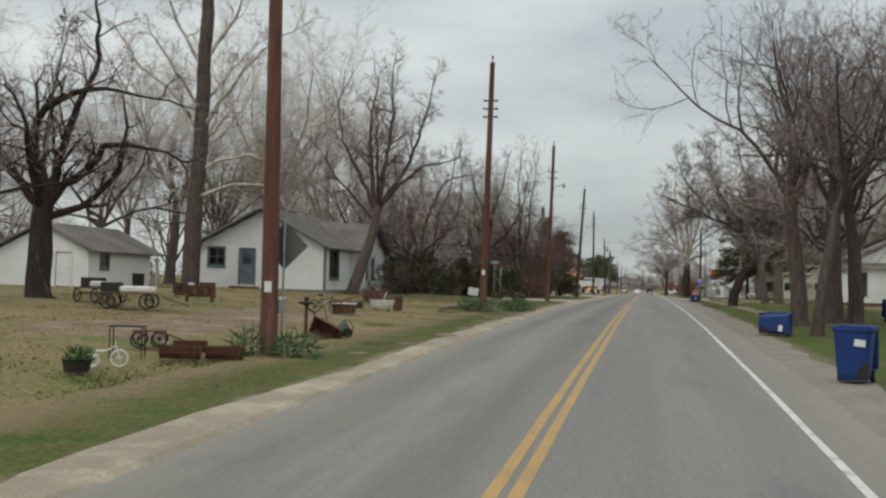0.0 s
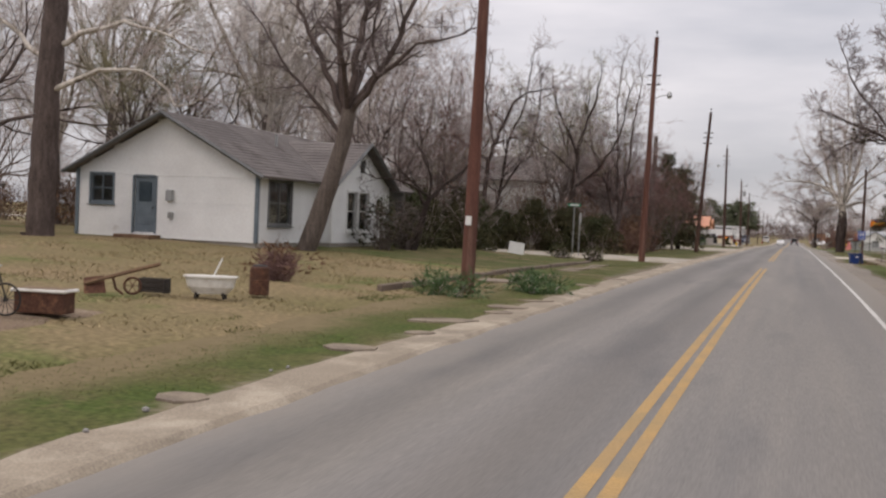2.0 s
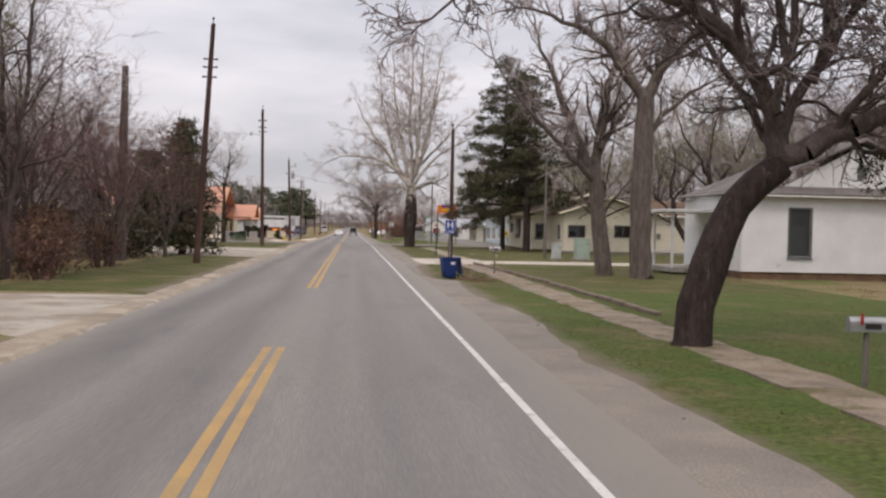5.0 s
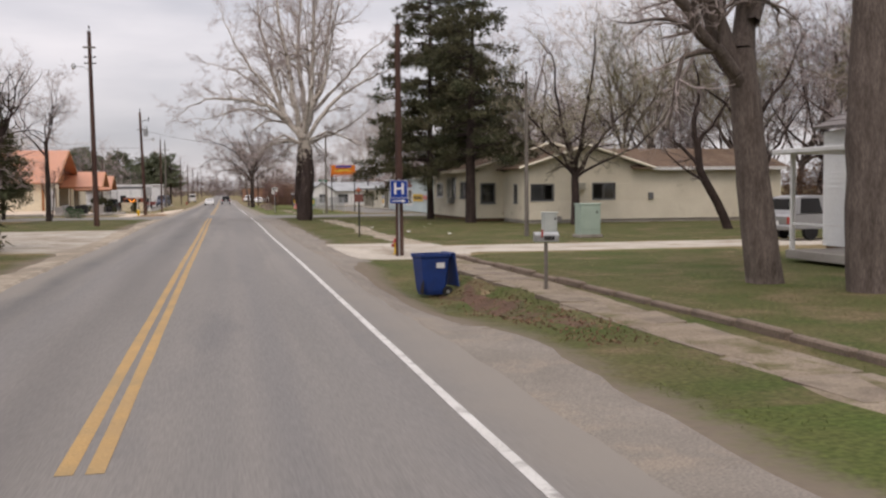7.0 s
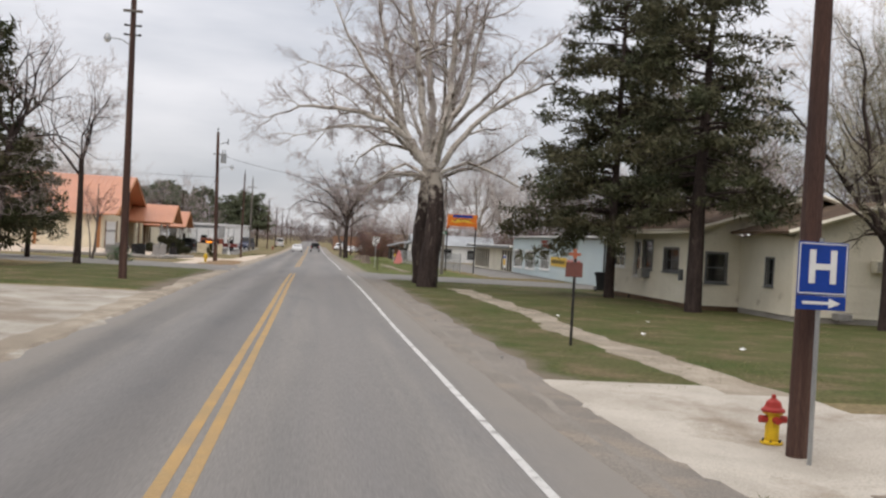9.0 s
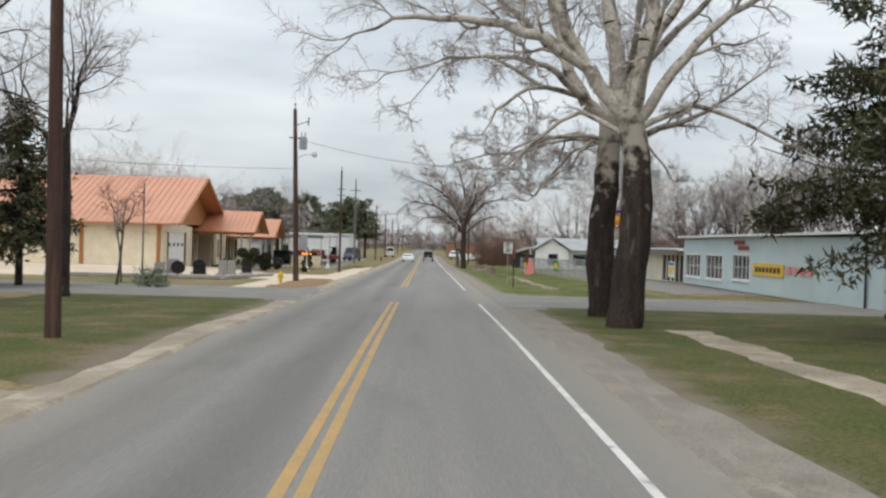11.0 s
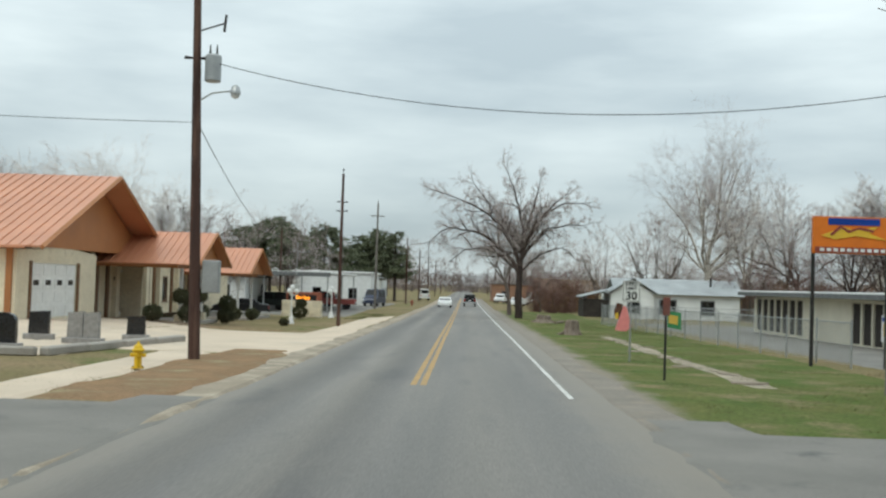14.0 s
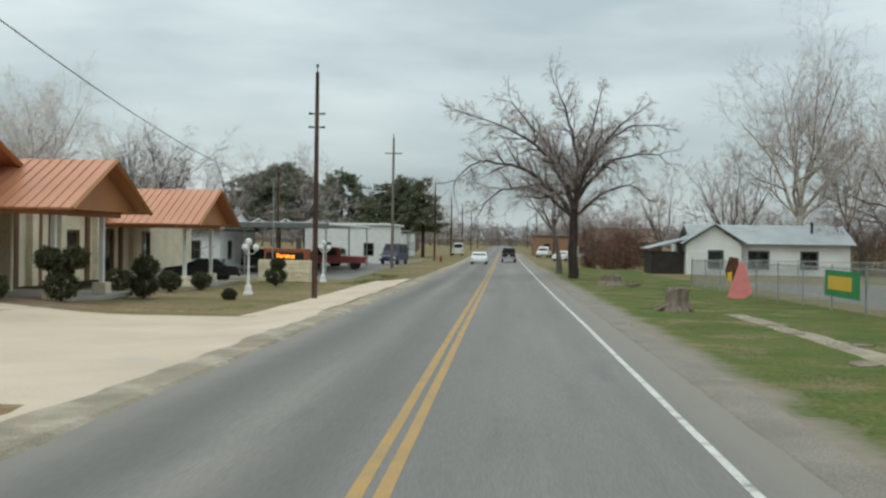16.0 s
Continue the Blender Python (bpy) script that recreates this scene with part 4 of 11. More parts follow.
def bare_tree(name, seed, height, radius, m, label, fork=0.3, limbs=6, open_angle=42, lean=(0.0, 0.0), bend=0.0, lift=0.10, wander=0.2, kids=(6, 7, 8),
              reach=0.72, droop=0.0, low_limbs=0, bark=None, limb_bark=None, twig=None, twig_r=0.008, leader=True, group="", start=0.16, clumps=0, fall=0.55, heads=None, limb_r=(0.3, 0.48), fine=False, spine=(), boughs=(), spread=1.0):
    """A leafless tree: a tapered trunk that leans and forks, limbs, branches and a haze of twigs."""
    rng = random.Random(seed)
    levels = [[] for _ in range(5)]
    bark, twig = bark or BARK, twig or TWIG
    limb_bark = limb_bark or bark

    def run(p, d, length, r, r_end, lev, bits, up, wob):
        pts = [p]
        step = length / bits
        for i in range(bits):
            d = (d + Vector((rng.gauss(0, wob), rng.gauss(0, wob), rng.gauss(0, wob) + up))).normalized()
            if p.z < height * 0.2 and d.z < 0.1:
                d = Vector((d.x, d.y, 0.12)).normalized()
            q = p + d * step
            a, b = r + (r_end - r) * i / bits, r + (r_end - r) * (i + 1) / bits
            levels[lev].append((p, q, a, b))
            p = q
            pts.append((p, d.copy(), b))
        return pts

    thin = [1.0]

    def side(d, angle):
        t = d.cross(Vector((rng.gauss(0, 1), rng.gauss(0, 1), rng.gauss(0, 1)))).normalized()
        return (d * math.cos(angle) + t * math.sin(angle)).normalized()

    def grow(p, d, length, r, lev):
        if lev > 4:
            return
        bits = ((0, 8, 5, 3, 1), (0, 10, 7, 5, 3))[fine][lev]
        up = (0, lift, lift * 0.7, lift * 0.3 - droop, -droop)[lev]
        pts = run(p, d, length, r, max(r * (0.3, 0.12, 0.22, 0.3, 0.3)[lev], twig_r * 0.6), lev, bits, up, wander * (1.0, 0.8, 1.1, 1.3, 1.5)[lev] * ((1.0, 1.2, 1.05, 0.8, 0.75)[lev] if fine else 1.0))
        if lev == 4:
            return
        n = max(3, round(kids[lev - 1] * thin[0]))
        for i in range(n):
            u = 0.25 + 0.75 * (i + rng.uniform(0.1, 0.9)) / n
            j = max(1, min(bits, int(u * bits + 0.5)))
            q, dd, rr = pts[j]
            if j > 1:
                q = q.lerp(pts[j - 1][0], rng.random() * 0.9)
            grow(q, side(dd, radians(rng.uniform(28, 62))), length * rng.uniform(0.42, 0.66) * (1.08 - fall * u * 0.7), max(rr * rng.uniform(0.5, 0.75), twig_r), lev + 1)

    def curve(pts, step=0.55, wob=0.05):
        """Points along a smooth line through a few bends."""
        q = [Vector(p) for p in pts]
        q = [q[0] * 2 - q[1]] + q + [q[-1] * 2 - q[-2]]
        out = []
        for a, b, c, e in zip(q, q[1:], q[2:], q[3:]):
            n = max(2, int((c - b).length / step))
            for i in range(n):
                u = i / n
                out.append(0.5 * (2 * b + (c - a) * u + (2 * a - 5 * b + 4 * c - e) * u * u + (3 * b - a - 3 * c + e) * u ** 3) + Vector((rng.gauss(0, wob), rng.gauss(0, wob), rng.gauss(0, wob))) * (1 if out else 0))
        return out + [q[-2]]

    def bough(pts, r, r_end, rise=0.25, dense=1.0):
        """A main limb through given bends, with side branches all along it."""
        line = curve(pts)
        n = len(line) - 1
        whole = sum((b - a).length for a, b in zip(line, line[1:]))
        for i in range(n):
            levels[1].append((line[i], line[i + 1], r + (r_end - r) * i / n, r + (r_end - r) * (i + 1) / n))
        count = max(4, int(whole * 1.5 * spread * dense))
        thin[0] = dense
        for k in range(count):
            u = start + (1 - start) * (k + rng.random()) / count
            i = min(n - 1, int(u * n))
            dd = (line[i + 1] - line[i]).normalized()
            away = (side(dd, radians(rng.uniform(35, 75))) + Vector((0, 0, rise))).normalized()
            grow(line[i], away, whole * rng.uniform(0.18, 0.34) * (1.15 - 0.55 * u), max((r + (r_end - r) * u) * rng.uniform(0.35, 0.6), twig_r * 1.6), 2)
        for _ in range(2):
            grow(line[-1], side((line[-1] - line[-2]).normalized(), radians(rng.uniform(8, 30))), whole * 0.25, max(r_end, twig_r * 1.6), 2)

    d = Vector((lean[0], lean[1], 1)).normalized()
    p = Vector((0, 0, -0.25))
    top = height * fork
    if spine:
        line = curve(((spine[0][0], spine[0][1], spine[0][2] - 0.3), *spine), 0.6, 0.02)
        n = len(line) - 1
        for i in range(n):
            flare = lambda k: radius * (1.1 - 0.35 * k / n + 0.35 * max(0.0, 1 - k * 0.6))
            levels[0].append((line[i], line[i + 1], flare(i), flare(i + 1)))
        for pts, r0, r1, *rise in boughs:
            bough(pts, r0, r1, *rise)
    else:
        levels[0].append((p, p + d * 0.5, radius * 1.45, radius * 1.08))
    p = p + d * 0.5
    bits = 0 if spine else 6
    for i in range(bits):
        d = (d + Vector((bend * lean[0], bend * lean[1], 0)) + Vector((rng.gauss(0, 0.04), rng.gauss(0, 0.04), 0))).normalized()
        q = p + d * (top / bits)
        levels[0].append((p, q, radius * (1.08 - 0.4 * i / bits), radius * (1.08 - 0.4 * (i + 1) / bits)))
        if low_limbs and i >= 3 and rng.random() < low_limbs:
            grow(q, side(d, radians(rng.uniform(60, 85))), height * reach * rng.uniform(0.3, 0.5), radius * 0.33, 1)
        p = q
    turn = rng.uniform(0, 6.28)
    for hx, hy, hz, length, rr in heads or ():
        grow(p - d * rng.uniform(0, top * 0.12), Vector((hx, hy, hz)).normalized(), length, radius * rr, 1)
    for i in range(0 if heads or spine else limbs):
        az = turn + 6.283 * i / limbs + rng.uniform(-0.4, 0.4)
        tilt = radians(open_angle * rng.uniform(0.55, 1.25)) if not (leader and i == 0) else radians(rng.uniform(0, 8))
        side_v = Vector((math.cos(az), math.sin(az), 0))
        dd = (d * math.cos(tilt) + side_v * math.sin(tilt)).normalized()
        grow(p - d * rng.uniform(0, top * 0.25), dd, (height - top) * reach * rng.uniform(0.8, 1.15), radius * rng.uniform(*limb_r), 1)
    root = thing(name, label, "tree", m, group)
    v, f = bole(levels[0], seed)
    tr = new("trunk", array_mesh("trunk", v, f, bark, True))
    v1, f1 = tubes(levels[1], 6)
    v2, f2 = tubes(levels[2], 4)
    lm = new("branchwork", array_mesh("branchwork", np.concatenate([v1, v2]), np.concatenate([f1, f2 + len(v1)]), limb_bark, True))
    v3, f3 = tubes(levels[3], 3)
    f3 = np.concatenate([f3[:, (0, 1, 2)], f3[:, (0, 2, 3)]])
    v4, f4 = spikes(levels[4]) if not fine else tubes(levels[4], 3)
    f4 = f4 if not fine else np.concatenate([f4[:, (0, 1, 2)], f4[:, (0, 2, 3)]])
    v3, f3 = np.concatenate([v3, v4]), np.concatenate([f3, f4 + len(v3)])
    cr = new("crown", array_mesh("crown", v3, f3, twig))
    made = [tr, lm, cr]
    if clumps:
        for a, b, *_ in rng.sample(levels[3], min(clumps, len(levels[3]))):
            cv, cf = leaves([b], 130, 0.45, 0.16, 0.05, rng.randrange(9999))
            made.append(new("mistletoe", array_mesh("mistletoe", cv, cf, SHRUB)))
    for o in made:
        o.parent = root
    return root


def leaves(centres, count, radius, length, width, seed, up=0.0, flat=1.0):
    """Many small pointed blades round the given centres."""
    rng = np.random.default_rng(seed)
    c = np.repeat(np.array([tuple(p) for p in centres], dtype=float), count, 0)
    n = len(c)
    off = rng.normal(0, 1, (n, 3))
    off *= (radius * rng.uniform(0.2, 1, (n, 1)) ** 0.5) / (np.linalg.norm(off, axis=1, keepdims=True) + 1e-9)
    off[:, 2] *= flat
    d = off / (np.linalg.norm(off, axis=1, keepdims=True) + 1e-9) + rng.normal(0, 0.7, (n, 3)) + np.array([0, 0, up])
    d /= np.linalg.norm(d, axis=1, keepdims=True) + 1e-9
    s = np.cross(d, rng.normal(0, 1, (n, 3)))
    s /= np.linalg.norm(s, axis=1, keepdims=True) + 1e-9
    ln = length * rng.uniform(0.6, 1.4, (n, 1))
    w = width * rng.uniform(0.6, 1.4, (n, 1))
    p = c + off
    v = np.stack([p - s * w / 2, p + s * w / 2, p + d * ln], 1).reshape(-1, 3)
    f = np.arange(n * 3).reshape(-1, 3)
    return v, f


def cedar(name, seed, height, width, m, label, clear=2.2, trunk=0.24, foliage=None, gaps=0.2, category="tree", group="", blade=(0.34, 0.13), per=46, bark=None, taper=0.85):
    """An evergreen with tiers of drooping boughs of small sprays, ragged, with gaps."""
    rng = random.Random(seed)
    root = thing(name, label, category, m, group)
    segs = [(Vector((0, 0, -0.2)), Vector((0, 0, clear)), trunk * 1.15, trunk * 0.9), (Vector((0, 0, clear)), Vector((rng.gauss(0, 0.2), rng.gauss(0, 0.2), height * 0.96)), trunk * 0.9, 0.03)]
    boughs, centres = [], []
    z = clear
    while z < height * 0.97:
        u = (z - clear) / (height - clear)
        full = width * ((1 - u) ** taper) * (0.75 + 0.25 * min(1, u * 6))
        for k in range(rng.randint(4, 6)):
            if rng.random() < gaps * 0.9:
                continue
            az, ln = rng.uniform(0, 6.283), full * rng.uniform(0.55, 1.15)
            d = Vector((math.cos(az), math.sin(az), rng.uniform(-0.25, 0.35)))
            p = Vector((0, 0, z + rng.uniform(-0.2, 0.2)))
            bits = max(2, int(ln / 0.55))
            for i in range(bits):
                q = p + d.normalized() * (ln / bits)
                d.z -= rng.uniform(-0.02, 0.1)
                boughs.append((p, q, 0.05 * (1 - i / bits) + 0.012, 0.05 * (1 - (i + 1) / bits) + 0.01))
                if i >= bits * 0.25:
                    for _ in range(4):
                        centres.append(q + Vector((rng.gauss(0, 0.34), rng.gauss(0, 0.34), rng.gauss(-0.06, 0.16))))
                p = q
        z += rng.uniform(0.24, 0.42) * max(0.6, height / 12)
    v, f = tubes(segs, 10)
    bv, bf = tubes(boughs, 4)
    cv, cf = leaves(centres, max(8, per // 4), 0.28, blade[0] * 1.15, blade[1], seed, up=-0.35, flat=0.6)
    for nm, me in (("trunk", array_mesh("trunk", v, f, bark or DARK_BARK, True)), ("boughwork", array_mesh("boughwork", bv, bf, DARK_BARK)), ("crown", array_mesh("crown", cv, cf, foliage or CEDAR))):
        new(nm, me).parent = root
    return root


def thicket(name, seed, spots, label, foliage=None, stems=None, category="shrub", per=70, blade=(0.2, 0.08), stalks=10, lump=0.42):
    """Shrubs that have grown together: spots of (x, y, radius, height) filled with stems and small leaves."""
    rng = random.Random(seed)
    cx, cy = spots[0][0], spots[0][1]
    base = Vector((cx, cy, ground_z(cx, cy)))
    root = thing(name, label, category, Matrix.Translation(base))
    segs, centres = [], []
    for x, y, r, h in spots:
        o = Vector((x, y, ground_z(x, y) - 0.1)) - base
        for _ in range(stalks):
            az, q = rng.uniform(0, 6.28), rng.uniform(0, r)
            p, d = o + Vector((math.cos(az) * q * 0.4, math.sin(az) * q * 0.4, 0)), Vector((math.cos(az) * 0.35, math.sin(az) * 0.35, 1))
            for i in range(5):
                e = p + d.normalized() * h * rng.uniform(0.16, 0.24)
                segs.append((p, e, 0.03 * (1 - i / 6), 0.03 * (1 - (i + 1) / 6)))
                for _ in range(2):
                    t = e + Vector((rng.gauss(0, 0.35), rng.gauss(0, 0.35), rng.uniform(0.0, 0.5))) * min(1.0, r, h * 0.6)
                    segs.append((e, t, 0.011, 0.005))
                d += Vector((rng.gauss(0, 0.25), rng.gauss(0, 0.25), 0))
                p = e
        for k in range(max(6, int(26 * r * r * h / 2))):
            az, q, zz = rng.uniform(0, 6.28), r * rng.random() ** 0.5, rng.random()
            keep = 1 - 0.75 * zz ** 2
            if noise.noise(Vector((x + q * math.cos(az), y + q * math.sin(az), zz * h)) * 0.8) > -0.25 or k < 4:
                centres.append(o + Vector((math.cos(az) * q * keep, math.sin(az) * q * keep, 0.15 + zz * h * 0.92)))
    v, f = tubes(segs, 3)
    new("stemwork", array_mesh("stemwork", v, f, stems or TWIG)).parent = root
    if per:
        cv, cf = leaves(centres, per, lump, blade[0], blade[1], seed)
        new("foliage", array_mesh("foliage", cv, cf, foliage or SHRUB)).parent = root
    return root


def at(x, y, turn=0.0, s=1.0, dz=0.0):
    return Matrix.Translation((x, y, ground_z(x, y) + dz)) @ Matrix.Rotation(radians(turn), 4, "Z") @ Matrix.Diagonal((s, s, s, 1))


# --- the named trees along the road
bare_tree("oak_tree", 11, 13, 0.46, at(-20.2, 33.5), "leafless oak with crooked dark limbs and mistletoe on the lawn", kids=(6, 6, 7), spread=1.0, wander=0.28, twig_r=0.009, lift=0.04, clumps=6, bark=DARK_BARK, limb_bark=DARK_BARK, twig=HAZE_TWIG,
          spine=((0, 0, 0), (0.0, 0, 2.2), (0.1, 0, 3.4)),
          boughs=((((0.1, 0, 3.1), (0.8, 0.1, 4.0), (1.6, 0.2, 4.5), (2.3, 0.2, 5.4), (3.9, 0.3, 5.4), (5.2, 0.3, 4.9)), 0.22, 0.035), (((0.0, 0, 3.2), (-0.3, -0.2, 5.0), (-0.1, -0.4, 6.3), (1.1, -0.6, 7.0), (2.8, -0.8, 7.3), (4.8, -0.9, 6.9)), 0.22, 0.035),
                  (((0.1, 0, 2.8), (1.3, 0.4, 3.3), (2.2, 0.7, 4.1), (2.7, 0.9, 5.6), (2.5, 1.0, 7.4)), 0.16, 0.03), (((0.1, 0, 3.3), (0.6, 0.6, 6.0), (1.5, 0.9, 8.8), (1.2, 1.0, 12.0)), 0.2, 0.03),
                  (((0.0, 0, 3.2), (-1.6, 0.4, 4.6), (-3.2, 0.6, 6.0), (-5.0, 0.8, 6.6)), 0.18, 0.03), (((0.0, 0, 3.3), (-0.8, 1.4, 5.4), (-1.6, 3.0, 7.6), (-1.8, 4.0, 10.0)), 0.16, 0.03), (((0.1, 0, 3.0), (0.6, -1.6, 4.6), (1.4, -3.4, 6.0), (1.8, -5.0, 6.6)), 0.15, 0.03)))
bare_tree("oak_tree", 12, 13, 0.3, at(-22.0, 30.0, 80), "leafless oak leaning over the lawn", fork=0.25, limbs=5, open_angle=50, reach=0.8, wander=0.24, lean=(0.2, 0.1), bark=DARK_BARK, limb_bark=DARK_BARK)
bare_tree("sycamore_tree", 13, 24, 0.46, at(-24.4, 55.0), "tall bare sycamore with pale drooping limbs beside the house", kids=(6, 6, 7), spread=0.9, start=0.3, wander=0.22, twig_r=0.008, droop=0.02, fine=True, bark=WARM_BARK, limb_bark=PALE_BARK, twig=TWIG,
          spine=((0, 0, 0), (0.1, 0, 4.0), (0.35, 0, 8.0), (0.45, 0, 13.0), (0.6, 0, 17.0)),
          boughs=((((0.2, 0, 5.1), (2.6, -0.3, 5.8), (4.8, -0.4, 5.6), (5.7, -0.4, 4.6)), 0.11, 0.03), (((0.3, 0, 6.7), (2.4, 0.2, 7.5), (4.4, 0.3, 7.3), (6.0, 0.3, 6.6)), 0.12, 0.03), (((0.2, 0, 6.0), (-1.8, 0.2, 7.5), (-3.6, 0.3, 8.4), (-5.2, 0.3, 8.6)), 0.12, 0.03),
                  (((0.35, 0, 8.8), (-1.2, -0.3, 11.0), (-3.2, -0.6, 12.6), (-4.6, -0.8, 14.6)), 0.13, 0.03), (((0.35, 0, 9.0), (2.2, -0.4, 11.2), (4.2, -0.6, 13.4), (6.0, -0.6, 14.4)), 0.13, 0.03), (((0.4, 0, 10.5), (1.2, 1.6, 12.4), (2.4, 3.0, 14.6)), 0.1, 0.03), (((0.4, 0, 10.0), (-0.4, -1.8, 12.0), (-1.0, -3.4, 13.6)), 0.1, 0.03),
                  (((0.45, 0, 12.6), (-1.5, 0.3, 15.4), (-2.6, 0.4, 18.6)), 0.13, 0.03), (((0.5, 0, 13.0), (2.4, 0, 15.8), (3.4, 0, 19.2)), 0.13, 0.03), (((0.6, 0, 16.8), (0.3, 0, 20.0), (0.4, 0, 23.5)), 0.15, 0.03)))
bare_tree("yard_tree", 14, 13.5, 0.36, at(-16.4, 60.4), "leafless tree leaning in front of the white house", kids=(7, 7, 8), spread=1.5, start=0.3, wander=0.2, twig_r=0.008, lift=0.09, bark=BARK, limb_bark=WARM_BARK, twig=HAZE_TWIG,
          spine=((0, 0, 0), (1.1, 0, 3.2), (1.55, 0, 5.4)),
          boughs=((((1.5, 0, 5.2), (1.0, 0.1, 7.6), (0.9, 0.2, 10.4), (1.3, 0.2, 13.0)), 0.17, 0.03), (((1.4, 0, 5.1), (0.2, 0.2, 7.4), (-0.9, 0.4, 9.4), (-1.3, 0.5, 11.8)), 0.14, 0.03), (((1.55, 0, 5.3), (2.0, -0.2, 8.0), (2.4, -0.3, 10.8), (2.3, -0.3, 13.4)), 0.17, 0.03),
                  (((1.55, 0, 5.3), (3.0, 0.2, 7.5), (4.0, 0.4, 10.0), (4.6, 0.5, 12.6)), 0.15, 0.03), (((1.5, 0, 5.1), (2.8, -0.3, 6.5), (4.5, -0.5, 7.7), (6.0, -0.6, 8.0)), 0.13, 0.03), (((1.5, 0, 5.2), (1.4, 1.6, 7.4), (1.6, 2.8, 10.4)), 0.13, 0.03), (((1.5, 0, 5.2), (1.9, -1.6, 7.4), (2.0, -2.8, 10.4)), 0.13, 0.03),
                  (((1.3, 0, 4.4), (0.2, -0.3, 5.8), (-1.2, -0.5, 7.2), (-2.0, -0.6, 8.6)), 0.1, 0.03)))
bare_tree("street_tree", 15, 13.0, 0.37, at(7.65, 81.6), "dark leafless tree arching low over the verge", twig_r=0.0105, kids=(7, 7, 7), wander=0.24, lift=0.06, droop=0.02, fine=True, bark=DARK_BARK, limb_bark=MAUVE_BARK, clumps=9, twig=HAZE_TWIG, spread=2.2,
          spine=((0, 0, 0), (0.3, 0, 1.5), (0.8, 0.1, 2.6), (1.7, 0.2, 3.4)),
          boughs=((((1.7, 0.2, 3.55), (2.6, 0.1, 3.9), (3.6, -0.2, 4.4), (5.2, -0.3, 5.4), (7.2, 0.0, 6.9), (9.6, 0.0, 8.2)), 0.248, 0.05),
                  (((1.65, 0.2, 3.5), (1.45, 0.0, 4.4), (0.7, -0.3, 5.5), (-0.35, -0.5, 6.1), (-1.8, -0.6, 6.7), (-3.2, -0.7, 7.4), (-4.4, -0.8, 7.9)), 0.212, 0.03),
                  (((-1.8, -0.6, 6.7), (-2.6, -1.2, 8.0), (-3.8, -1.8, 9.4), (-4.4, -2.0, 11.0)), 0.066, 0.025), (((0.7, -0.3, 5.5), (-0.2, -1.6, 7.0), (-1.4, -2.8, 8.6), (-2.4, -3.4, 10.6)), 0.0792, 0.025),
                  (((-1.8, -0.6, 6.7), (-3.2, -1.4, 6.7), (-4.5, -2.0, 6.1), (-5.2, -2.4, 5.4)), 0.0528, 0.02, -0.05),
                  (((1.75, 0.2, 3.6), (1.95, 0.3, 4.5), (2.7, 0.5, 5.6), (3.8, 0.8, 7.2), (4.8, 1.0, 9.4)), 0.132, 0.035),
                  (((1.45, 0.0, 4.4), (1.7, -0.3, 5.6), (1.6, -0.5, 7.2), (1.2, -0.4, 9.6)), 0.099, 0.03),
                  (((1.6, 0.2, 3.7), (1.2, 1.2, 5.0), (0.4, 2.4, 6.5), (-0.6, 3.2, 8.2)), 0.099, 0.03),
                  (((1.6, -0.1, 5.4), (1.2, -0.5, 7.4), (0.6, -0.6, 10.0), (0.0, -0.5, 12.6)), 0.0792, 0.03), (((2.4, 0.4, 5.0), (2.8, 0.2, 7.2), (3.3, 0.0, 9.8), (3.6, 0.0, 12.6)), 0.0858, 0.03), (((-0.1, -0.4, 5.9), (-1.0, -0.2, 8.2), (-1.8, 0.0, 10.4), (-2.2, 0.0, 12.4)), 0.0726, 0.03),
                  (((2.6, 0.1, 3.9), (3.0, -1.0, 5.0), (3.4, -2.0, 6.4), (4.2, -3.0, 8.4)), 0.0924, 0.03),
                  (((-0.35, -0.5, 6.1), (-0.9, 0.3, 7.6), (-1.3, 0.8, 9.6)), 0.0726, 0.03),
                  (((3.6, -0.2, 4.4), (4.6, 0.2, 6.2), (5.8, 0.6, 8.2), (6.6, 0.6, 10.6)), 0.099, 0.03),
                  (((2.7, 0.5, 5.6), (3.0, 1.4, 7.2), (3.2, 2.2, 9.6)), 0.0792, 0.03),
                  (((4.6, 0.1, 6.0), (5.0, -0.8, 8.2), (5.2, -1.2, 10.4), (5.0, -1.2, 12.6)), 0.0792, 0.03),
                  (((7.2, 0.0, 6.9), (7.8, -0.5, 8.8), (8.0, -0.8, 11.2)), 0.066, 0.03),
                  (((3.4, -2.0, 6.4), (4.6, -3.2, 8.0), (6.2, -4.0, 9.4), (7.6, -4.4, 11.0)), 0.0792, 0.03),
                  (((5.2, -0.3, 5.4), (6.6, -1.0, 5.6), (8.4, -1.4, 5.2)), 0.0594, 0.03)))
